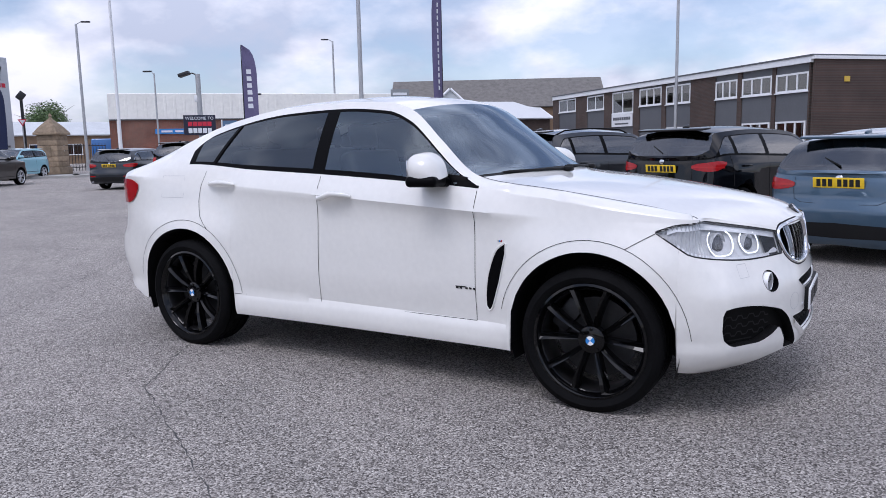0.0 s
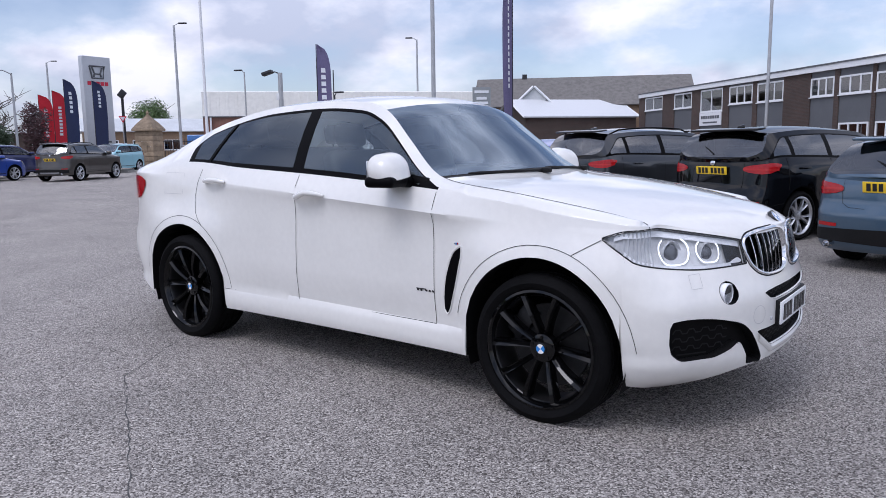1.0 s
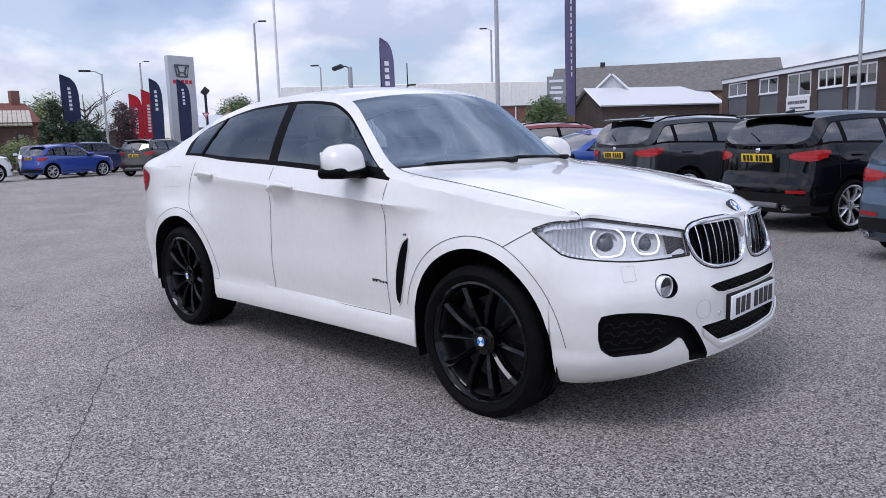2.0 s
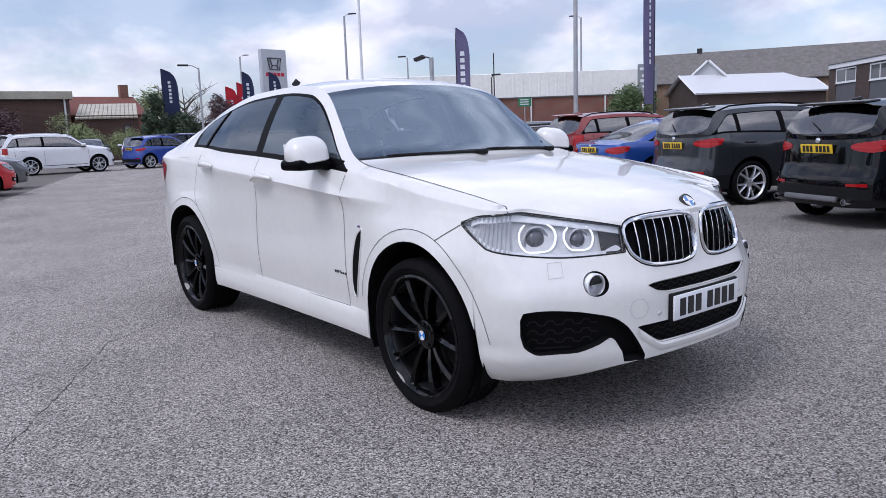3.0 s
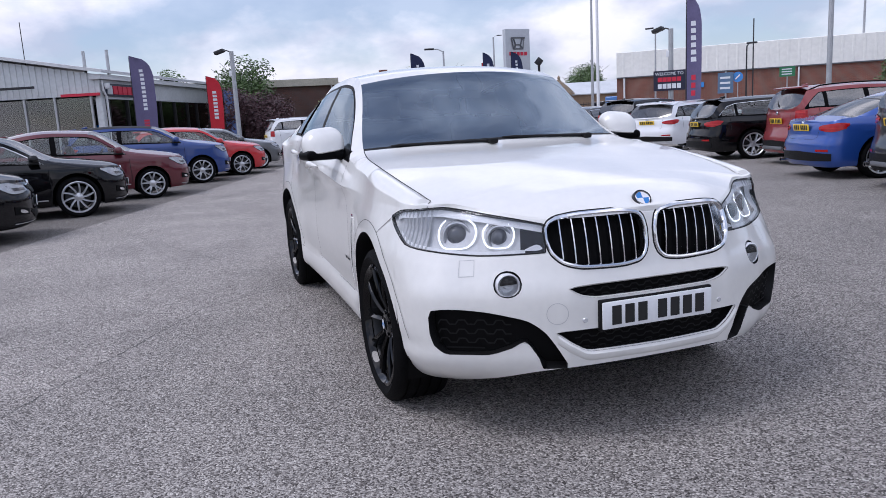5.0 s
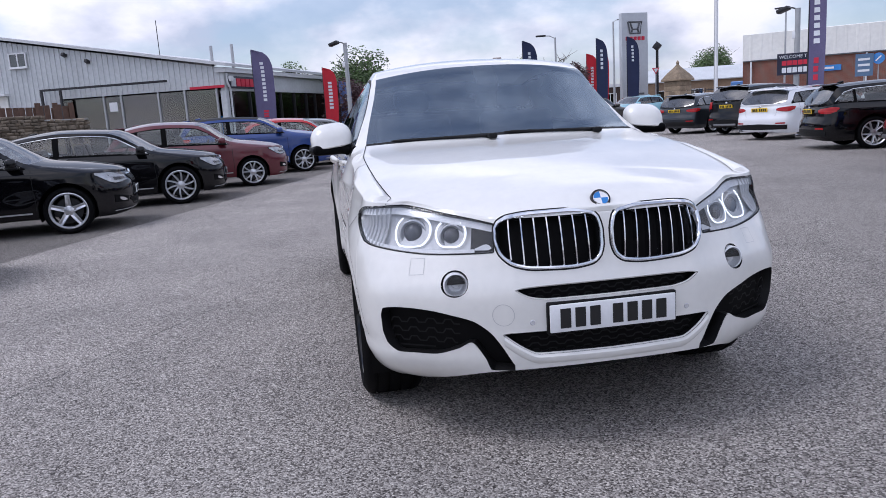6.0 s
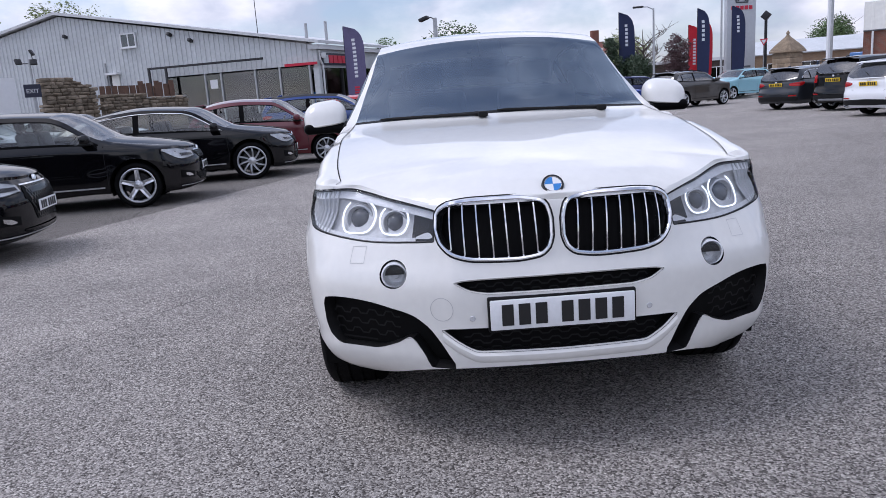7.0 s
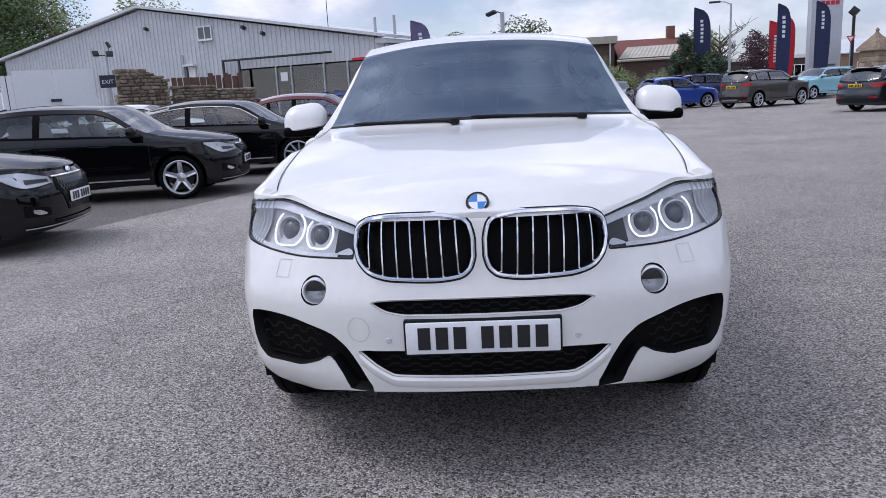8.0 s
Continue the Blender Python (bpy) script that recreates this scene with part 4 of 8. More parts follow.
# ---- the ground
def ground_sheet():
    bm = bmesh.new()
    edges = [-900, -300, -120, -60, -30, -12, -6, 0, 6, 12, 30, 60, 120, 300, 900]
    add_grid(bm, [[(x, y, 0.0) for y in edges] for x in edges])
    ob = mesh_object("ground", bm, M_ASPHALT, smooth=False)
    tagged(ob, "grey worn asphalt of the open car park", "ground", kind="structure")

    rng = random.Random(21)
    tar = material("crack_tar", (0.06, 0.06, 0.06), 0.9, vary=0.3, scale=9)
    for name, way, width in (("crack", [(0.5, -5.15), (0.2, -4.9), (-1.0, -3.77), (-2.1, -2.76), (-2.9, -1.93), (-3.5, -1.28), (-4.6, 0.2), (-5.8, 1.8)], 0.012), ("crack", [(-2.75, -2.1), (-2.85, -1.2), (-2.8, -0.6)], 0.012), ("seam", [(-3.0, -1.5), (-5.4, -2.4), (-9.5, -3.6)], 0.012), ("crack", [(1.5, -3.1), (0.58, -2.6), (0.0, -2.27), (-0.95, -1.75), (-1.5, -0.95)], 0.013), ("seam", [(3.4, 1.9), (1.0, 4.0), (-4.0, 6.2), (-12.0, 8.6)], 0.012)):
        pts = []
        for (x0, y0), (x1, y1) in zip(way, way[1:]):
            n = max(4, int(math.hypot(x1 - x0, y1 - y0) / 0.06))
            for i in range(n):
                t = i / n
                pts.append(Vector((x0 + (x1 - x0) * t + rng.uniform(-0.009, 0.009), y0 + (y1 - y0) * t + rng.uniform(-0.009, 0.009), 0.0025)))
        rows = []
        for i, p in enumerate(pts):
            d = (pts[min(i + 1, len(pts) - 1)] - pts[max(i - 1, 0)]).normalized()
            w = width * rng.uniform(0.1, 1.0) * 0.35
            rows.append([p + Vector((-d.y, d.x, 0)) * w, p - Vector((-d.y, d.x, 0)) * w])
        bm = bmesh.new()
        add_grid(bm, rows)
        mesh_object(name, bm, tar, ob, smooth=False)


ground_sheet()

def smooth_way(pts, n=4):
    """Points along a rounded line through the given ones."""
    q = [pts[0]] + list(pts) + [pts[-1]]
    out = []
    for a, b, c, d in zip(q, q[1:], q[2:], q[3:]):
        for i in range(n):
            t = i / n
            out.append(tuple(0.5 * (2 * b[k] + (c[k] - a[k]) * t + (2 * a[k] - 5 * b[k] + 4 * c[k] - d[k]) * t * t + (3 * b[k] - a[k] - 3 * c[k] + d[k]) * t ** 3) for k in (0, 1)))
    return out + [tuple(pts[-1])]


# ---- the white coupe SUV
def white_suv():
    WB = 1.4665
    plan = [(2.402, 0), (2.385, 0.32), (2.355, 0.44), (2.283, 0.615), (2.21, 0.74), (2.12, 0.89), (1.985, 0.97), (1.72, 0.996), (1.45, 0.994), (1.0, 0.965), (0.4, 0.953), (-0.3, 0.953), (-1.0, 0.965), (-1.5, 0.985), (-1.9, 0.972), (-2.22, 0.90), (-2.42, 0.72), (-2.50, 0.4), (-2.53, 0)]
    front = pchip([(0.20, -0.16), (0.26, -0.06), (0.33, -0.01), (0.42, 0), (0.58, 0), (0.66, -0.006), (0.74, -0.028), (0.85, -0.045), (0.925, -0.058), (0.975, -0.09), (1.03, -0.16)])
    rear = pchip([(0.2, -0.27), (0.35, -0.15), (0.5, -0.03), (0.62, 0), (0.72, -0.01), (0.82, -0.09), (0.95, -0.12), (1.05, -0.09), (1.12, -0.08), (1.2, -0.12)])
    mid_side = pchip([(0.2, -0.10), (0.25, -0.045), (0.30, -0.028), (0.37, -0.030), (0.41, -0.047), (0.47, -0.046), (0.58, -0.03), (0.70, -0.016), (0.86, -0.004), (0.99, 0.0), (1.02, -0.016), (1.08, -0.04), (1.14, -0.058), (1.22, -0.088), (1.30, -0.125)])
    axle_side = pchip([(0.2, -0.05), (0.3, -0.015), (0.45, 0.0), (0.70, 0.0), (0.80, -0.010), (0.87, -0.026), (0.95, -0.05), (1.03, -0.068), (1.10, -0.08), (1.22, -0.11), (1.30, -0.15)])

    low_side = pchip([(0.2, -0.10), (0.25, -0.045), (0.30, -0.028), (0.37, -0.030), (0.41, -0.047), (0.46, -0.042), (0.52, -0.034), (0.62, -0.027), (0.75, -0.029), (0.9, -0.035), (1.0, -0.039), (1.2, -0.046)])
    crease_out = pchip([(-1.3, -0.036), (-0.9, -0.030), (-0.3, -0.018), (0.3, -0.008), (0.8, -0.002), (1.2, -0.004)])

    def crease(x):
        return 1.063 - 0.062 * x

    def side(x, z):
        w = max(math.exp(-((x - WB) / 0.46) ** 4), math.exp(-((x + WB) / 0.46) ** 4))
        tuck = max(0.0, min(1.0, (x - 1.5) / 0.3)) * max(0.0, min(1.0, (z - 0.78) / 0.2))
        foot = max(0.0, min(1.0, (x - 1.55) / 0.3)) * max(0.0, min(1.0, (0.48 - z) / 0.24)) ** 1.5
        zc, co = crease(x), crease_out(x)
        if z >= zc:
            zt = max(top(x), zc + 0.04)
            v = (z - zc) / (zt - zc)
            mid = co + (mid_side(zt) - co) * v * (0.8 + 0.2 * v)
        else:
            e = math.exp((z - zc) / 0.055)
            mid = low_side(z) * (1 - e) + co * e
        return mid * (1 - w) + axle_side(z) * w - 0.03 * tuck - 0.07 * foot
    corner = pchip([(0.2, -0.09), (0.28, -0.03), (0.40, 0.0), (0.62, 0.0), (0.72, -0.025), (0.82, -0.07), (0.92, -0.125), (1.0, -0.15)])
    top = pchip([(-2.49, 1.10), (-2.3, 1.155), (-1.9, 1.215), (-1.45, 1.27), (-0.9, 1.235), (-0.2, 1.20), (0.3, 1.17), (0.80, 1.135), (1.1, 1.102), (1.5, 1.046), (1.75, 1.016), (1.95, 0.999), (2.05, 0.992), (2.12, 0.985), (2.2, 0.966), (2.283, 0.946), (2.34, 0.93), (2.365, 0.93), (2.402, 0.933)])
    rail_y = pchip([(-2.49, 0.60), (-2.25, 0.80), (-2.0, 0.74), (-1.6, 0.665), (-1.1, 0.635), (-0.4, 0.64), (0.15, 0.655), (0.30, 0.675), (0.77, 0.80), (1.2, 0.845), (1.6, 0.832), (1.95, 0.79), (2.04, 0.72), (2.14, 0.60), (2.29, 0.43), (2.402, 0.2)])
    rail_z = pchip([(-2.49, 1.105), (-2.2, 1.215), (-2.0, 1.285), (-1.6, 1.45), (-1.2, 1.565), (-0.7, 1.635), (-0.2, 1.648), (0.1, 1.632), (0.27, 1.580), (0.50, 1.40), (0.77, 1.20), (0.9, 1.168), (1.2, 1.134), (1.6, 1.073), (1.8, 1.037), (1.9, 1.013), (1.96, 0.998), (2.04, 0.986), (2.13, 0.964), (2.28, 0.932), (2.33, 0.938), (2.402, 0.938)])
    crown = pchip([(-2.49, 1.12), (-2.38, 1.18), (-2.0, 1.35), (-1.6, 1.52), (-1.2, 1.622), (-0.7, 1.692), (-0.2, 1.704), (0.2, 1.675), (0.36, 1.635), (0.6, 1.475), (0.97, 1.225), (1.06, 1.19), (1.4, 1.155), (1.8, 1.105), (2.09, 1.055), (2.245, 1.008), (2.325, 0.963), (2.402, 0.933)])
    bow = pchip([(-2.49, 0.0), (-2.0, -0.05), (-1.2, -0.03), (-0.5, 0.0), (0.10, 0.06), (0.27, 0.10), (0.77, 0.20), (1.1, 0.16), (1.7, 0.02), (1.95, 0.0)])
    low = pchip([(0.0, 0.34), (0.35, 0.335), (0.5, 0.32), (0.75, 0.265), (0.95, 0.232), (1.2, 0.245), (1.5, 0.25)])

    def bot(s, x):
        return low(s) if s < 1.5 else (0.30 + 0.13 * max(0.0, min(1.0, (-1.95 - x) / 0.4)) if x < -1.8 else 0.262)
    sh = Shell(plan, front, side, rear, corner, top, bot, rail_y, rail_z, crown, bow, (WB, -WB), 0.445, 0.385, 0.32)
    sh.crease, sh.soft_nose = crease, 1.9
    sh.power = pchip([(0.9, 2.3), (1.6, 2.1), (1.95, 1.8), (2.2, 3.0)])
    sy = sh.s_y

    # openings in the front
    DZ = 0.009
    s_out = sh.s_x(1.79, 0.93)
    kidney = Region([(0.024, 0.80), (0.035, 0.765), (0.07, 0.738), (0.16, 0.728), (0.30, 0.732), (0.38, 0.748), (0.438, 0.79), (0.458, 0.84)], [(0.024, 0.86), (0.035, 0.905), (0.06, 0.926), (0.16, 0.937), (0.30, 0.935), (0.40, 0.924), (0.445, 0.905), (0.458, 0.885)], DZ)
    ha, hc = 0.468, s_out
    lamp = Region([(ha, 0.794), (ha + 0.10, 0.789), (sy(0.66, 0.83), 0.785), (sy(0.78, 0.83), 0.795), (sh.s_x(1.95, 0.85), 0.822), (sh.s_x(1.88, 0.88), 0.868), (hc, 0.924)], [(ha, 0.900), (ha + 0.09, 0.916), (sy(0.62, 0.92), 0.940), (sy(0.7, 0.94), 0.957), (sh.s_x(1.98, 0.96), 0.970), (sh.s_x(1.9, 0.95), 0.965), (hc, 0.932)], DZ)
    inta = Region([(sy(0.395, .4), 0.322), (sy(0.482, .4), 0.322), (sy(0.503, .4), 0.375), (sy(0.553, .45), 0.44), (sy(0.60, .4), 0.415), (sy(0.70, .4), 0.385), (sy(0.82, .4), 0.385), (sy(0.875, .5), 0.42), (sy(0.885, .5), 0.47)],
                  [(sy(0.395, .4), 0.345), (sy(0.44, .4), 0.425), (sy(0.475, .4), 0.476), (sy(0.50, .4), 0.50), (sy(0.54, .45), 0.527), (sy(0.60, .5), 0.546), (sy(0.70, .5), 0.568), (sy(0.82, .5), 0.578), (sy(0.875, .5), 0.57), (sy(0.885, .5), 0.54)], DZ)
    upper = Region([(0.0, 0.606), (0.25, 0.606), (0.32, 0.616), (0.385, 0.648)], [(0.0, 0.664), (0.25, 0.662), (0.35, 0.658), (0.385, 0.651)], DZ)
    lower = Region([(0.0, 0.385), (0.30, 0.388), (0.36, 0.415), (0.44, 0.47)], [(0.0, 0.482), (0.30, 0.482), (0.40, 0.48), (0.44, 0.474)], DZ)
    fz = 0.684
    fs = sy(0.605, 0.66)
    fr = 0.05
    fk = fr * (sy(0.655, 0.66) - sy(0.555, 0.66)) / 0.1
    fog = Region([(fs + fk * math.cos(math.pi * k / 8), fz - fr * math.sin(math.pi * k / 8)) for k in range(8, -1, -1)], [(fs + fk * math.cos(math.pi * k / 8), fz + fr * math.sin(math.pi * k / 8)) for k in range(8, -1, -1)])
    g0, g1 = sh.s_x(1.0, 0.7), sh.s_x(0.885, 0.7)
    gill = Region([(g0, 0.79), ((g0 * 0.6 + g1 * 0.4), 0.60), (g1 - 0.015, 0.478), (g1, 0.50)], [(g0, 0.845), ((g0 * 0.6 + g1 * 0.4), 0.81), (g1 - 0.015, 0.67), (g1, 0.56)])
    cuts = (kidney, lamp, inta, upper, lower, fog)

    vhi = pchip([(-1.52, 0.0), (-1.49, 0.36), (-1.44, 0.59), (-1.36, 0.74), (-1.0, 0.86), (-0.3, 0.9), (0.1, 0.88), (0.25, 0.85), (0.45, 0.78), (0.62, 0.62), (0.74, 0.40), (0.82, 0.12), (0.86, 0.04)])

    def win(x):
        return (0.02, max(0.14, vhi(x))) if -1.7 < x < 0.95 else (0.02, 0.9)
    keys = [0.81, 0.76, -0.29, -0.262, -0.362, -1.17, -1.43, 0.27, 0.77, 0.785, 0.80, -1.25, -2.05, -1.03]

    def classify(zone, k, mid, x):
        if zone == "a":
            if -1.03 < x < -0.29 and mid.z > 0.405:
                return "rear_door"
            if -0.29 < x < 0.81 and mid.z > 0.405:
                return "front_door"
            if -1.0 < x < 1.0 and mid.z < 0.405:
                return "side_skirt"
            if x > 1.0 and mid.z < 0.95:
                return "body"
            return "body"
        if zone == "b":
            if -1.48 < x < 0.83:
                if k in (2, 3, 4) and x > -1.43 and x < 0.70 and not (-0.36 < x < -0.264):
                    return "side_window|%d" % (0 if x > -0.3 else 1 if x > -1.17 else 2)
                if k < 6:
                    return "window_trim"
            return "body"
        if 0.27 < x < 0.77:
            return "windscreen"
        if 0.77 < x < 0.80:
            return "cowl"
        if x > 0.80:
            return "bonnet"
        if -2.05 < x < -1.25:
            return "rear_window"
        return "roof" if x > -1.25 else "tailgate"
    parts = sh.loft(0.035, 40, 14, keys, win, classify, cuts)
    car = thing("car", "white coupe-style SUV with black alloy wheels, headlamps lit, parked on asphalt", "car")
    mats = {"body": M_WHITE, "rear_door": M_WHITE, "front_door": M_WHITE, "side_skirt": M_WHITE, "bonnet": M_WHITE, "roof": M_WHITE, "tailgate": M_WHITE, "side_window": M_GLASS, "windscreen": M_SCREEN, "rear_window": M_GLASS, "window_trim": M_TRIM, "cowl": M_PLASTIC}
    doors = {}
    for key, q in parts.items():
        nm = key.split("|")[0]
        if nm in ("rear_door", "front_door", "side_skirt", "side_window", "window_trim"):
            for sg in (1, -1):
                ob = part(nm, quads_mesh(q, (sg,)), M_FRONTGLASS if key == "side_window|0" else mats[nm], car)
                doors[nm, sg] = ob
        else:
            part(nm, quads_mesh(q), mats[nm], car)
    part("underbody", quads_mesh(sh.underside()), M_PLASTIC, car)
    part("floor_pan", box((4.2, 1.24, 0.16), pose(-0.05, 0, 0.37), 0.04), M_PLASTIC, car)
    part("engine_guard", box((0.5, 1.2, 0.14), pose(1.98, 0, 0.34, 0, -6, 0), 0.04), M_PLASTIC, car)

    # cabin
    for y in (-0.38, 0.38):
        seat_mesh(car, 0.1, y, 0.72, 0.54)
    seat_mesh(car, -0.85, 0, 0.74, 1.35, "rear_seat")
    part("dashboard", box((0.55, 1.42, 0.26), pose(0.72, 0, 1.03, 0, 6, 0), 0.09, 4), M_CABIN, car)
    steering(car, 0.40, -0.38, 1.08)
    part("rear_view_mirror", box((0.04, 0.22, 0.07), pose(0.33, 0, 1.50, 0, 10, 0), 0.018, 3), M_CABIN, car)
    part("sensor_housing", box((0.16, 0.14, 0.05), pose(0.42, 0, 1.565, 0, 34, 0), 0.02, 3), M_CABIN, car)
    bm = bmesh.new()
    add_box(bm, (0.1, 1.3, 0.05), pose(-2.0, 0, 1.22), 0.02)
    part("parcel_shelf", bm, M_CABIN, car)

    # wheels
    wm = wheel_meshes("star", 0.376, 0.285, 0.292, M_BLACKRIM, "black_alloy")
    for k, (x, y) in enumerate(((WB, -1), (WB, 1), (-WB, -1), (-WB, 1))):
        w = put_wheel(car, x, y * 0.822, 0.368, wm, 0, (36, 10, 37, 20)[k])
        cap = bmesh.new()
        for q in range(4):
            fc = [Vector((0, 0, 0))] + [Vector((0.024 * math.cos(radians(90 * q + 15 * i)), 0, 0.024 * math.sin(radians(90 * q + 15 * i)))) for i in range(7)]
            vs = [cap.verts.new(p + Vector((0, -0.1025, 0))) for p in fc]
            cap.faces.new(vs).material_index = q % 2
        c = part("wheel_emblem", cap, [M_BLUE_MARK, M_WHITE_MARK], w, smooth=False)

    for sg in (1, -1):
        for x in (WB, -WB):
            arch_liner(car, x, 0.385, 0.45, 0.93, 0.60, sg)
    # shut lines
    for sg in (1, -1):
        gaps = bmesh.new()

        def line(pts, w=0.0032):
            ribbon(sh, [(sg * sh.s_x(x, z), z) for x, z in pts], w, 0.0022, gaps)
        line([(0.815 + 0.03 * max(0, (z - 0.9)) , z) for z in np.linspace(0.405, 1.12, 14)])
        line([(-0.29 + 0.02 * (z - 0.8), z) for z in np.linspace(0.405, 1.195, 12)])
        line([(-1.236, 0.832), (-1.28, 0.872), (-1.32, 0.92), (-1.345, 1.02), (-1.335, 1.12), (-1.30, 1.22)])
        line([(x, 0.404) for x in np.linspace(-1.03, 0.815, 26)])
        r0 = 0.503
        line([(WB + r0 * math.cos(a), 0.385 + r0 * math.sin(a)) for a in np.linspace(radians(5), radians(168), 26)], 0.0028)
        line([(-WB + r0 * math.cos(a), 0.385 + r0 * math.sin(a)) for a in np.linspace(radians(3), radians(170), 28)], 0.0028)
        line([(1.652, 0.853), (1.69, 0.876), (1.735, 0.902), (1.785, 0.93)], 0.0032)
        part("panel_gap", gaps, M_GAP, car)
        hood_gap = bmesh.new()
        pts = [Vector((x, sg * rail_y(x), rail_z(x) + 0.002)) for x in np.linspace(0.80, 1.93, 24)]
        foot = sh.skin(sg * sh.s_x(1.965, 0.985), 0.984, 0.004)
        pts += [pts[-1].lerp(foot, 0.5) + Vector((0, 0, 0.005)), foot]
        rows = []
        for i, p in enumerate(pts):
            run = (pts[min(i + 1, len(pts) - 1)] - pts[max(i - 1, 0)]).normalized()
            across = run.cross(Vector((0, 0.35 * sg, 1))).normalized() * 0.0023
            rows.append([p + across, p - across])
        add_grid(hood_gap, rows)
        part("bonnet_gap", hood_gap, M_GAP, car)
        # the slanting bar between rear door glass and quarter light
        bar = bmesh.new()
        rows = []
        for i in range(11):
            v = 0.02 + 0.80 * i / 10
            row = []
            for dx in (-0.018, -0.013, 0.013, 0.018):
                x = -1.25 + 0.13 * i / 10 + dx
                p4 = sh.P(sh.s_x(x, top(x)), top(x))
                p5 = Vector((x, rail_y(x), rail_z(x)))
                out = Vector((0, p5.z - p4.z, p4.y - p5.y)).normalized()
                q = p4.lerp(p5, v) + out * (0.018 * 4 * v * (1 - v) + (0.006 if abs(dx) < 0.016 else -0.004))
                row.append(Vector((q.x, sg * q.y, q.z)))
            rows.append(row)
        add_grid(bar, rows)
        part("window_bar", bar, M_TRIM, car)
        # handles
        for x, z in ((-0.14, 1.072), (-1.12, 1.132)):
            p = sh.skin(sg * sh.s_x(x, z), z, 0.0)
            bm = bmesh.new()
            n = 8
            path = []
            for i in range(n + 1):
                t = i / n
                q = sh.skin(sg * sh.s_x(x + 0.13 - 0.26 * t, z), z + 0.004 * math.sin(math.pi * t), 0.010 + 0.034 * math.sin(math.pi * t) ** 0.5)
                path.append(q)
            add_tube(bm, path, [0.010, 0.015, 0.017, 0.018, 0.018, 0.018, 0.017, 0.015, 0.010], 10)
            part("door_handle", bm, M_WHITE, doors["front_door" if x > -0.5 else "rear_door", sg])
        # gill, badges, fuel flap
        b = gill.patch(sh, 0.004, sg, 12, 6)
        vent = part("side_vent", b, M_TRIM, car)
        part("vent_frame", gill.rim(sh, sg, [(-0.004, 0.002), (0.004, 0.008), (0.008, 0.0)]), M_WHITE, vent)
        bd = bmesh.new()
        for k in range(5):
            s_ = sg * sh.s_x(0.70 + k * 0.024 + (0.012 if k > 1 else 0), 0.585)
            add_box(bd, (0.015, 0.002, 0.011), Matrix.Translation(sh.skin(s_, 0.585, 0.003)) @ pose(0, 0, 0, 0, 12, 0), 0.001)
        ribbon(sh, [(sg * sh.s_x(0.69 + 0.07 * i / 6, 0.59), 0.592) for i in range(7)], 0.006, 0.004, bd)
        part("door_badge", bd, M_STEEL, doors["front_door", sg])
        bd = bmesh.new()
        for k, mt in enumerate((0, 1, 2)):
            add_box(bd, (0.007, 0.003, 0.011), Matrix.Translation(sh.skin(sg * sh.s_x(0.96 + 0.009 * k, 0.858), 0.858, 0.003)) @ pose(0, 0, 0, 0, 20, 0), 0.001, mat=mt)
        part("wing_badge", bd, [M_CHROME, M_BLUE_MARK, M_RED], car)
        if sg < 0:
            ff = Region([(sh.s_x(-1.5, 1.1), 1.04), (sh.s_x(-1.72, 1.1), 1.04)], [(sh.s_x(-1.5, 1.1), 1.19), (sh.s_x(-1.72, 1.1), 1.19)])
            part("fuel_flap", ff.rim(sh, sg, [(-0.0012, 0.0015), (0.0012, 0.0015)]), M_GAPSOFT, car)
        # lamps
        housing = part("headlight", lamp.rim(sh, sg, [(0.004, 0.0012), (0.001, 0.0016), (-0.003, -0.004)]), M_GAP, car)
        part("lamp_seal", lamp.rim(sh, sg, [(0.001, 0.0), (-0.003, -0.001), (-0.004, -0.012)]), M_LAMPDARK, housing)
        part("lamp_bowl", lamp.patch(sh, -0.034, sg, 22, 8, 0.004), M_LAMPWELL, housing)
        wrap = Region([(0, 0), (1, 0)], [(0, 1), (1, 1)])
        wrap.lo, wrap.hi, wrap.s0, wrap.s1 = lamp.lo, lamp.hi, sy(0.828, 0.88), lamp.s1 - 0.006
        flutes = bmesh.new()
        n = 44
        add_grid(flutes, [[sh.skin(sg * (wrap.s0 + (wrap.s1 - wrap.s0) * i / n), wrap.lo(wrap.s0 + (wrap.s1 - wrap.s0) * i / n) + 0.004 + (wrap.hi(wrap.s0 + (wrap.s1 - wrap.s0) * i / n) - wrap.lo(wrap.s0 + (wrap.s1 - wrap.s0) * i / n) - 0.008) * v / 6, -0.014 - 0.012 * (1 - abs(v - 3) / 3) + (0.0035 if i % 4 < 2 else -0.0015)) for v in range(7)] for i in range(n + 1)])
        part("outer_reflector", flutes, M_FACET, housing)
        part("lamp_wall", lamp.rim(sh, sg, [(-0.0035, -0.011), (-0.002, -0.022), (0.002, -0.035)]), M_LAMPBOWL, housing)
        part("lens", lamp.patch(sh, 0.002, sg, 26, 10), M_CLEAR, housing).visible_shadow = False
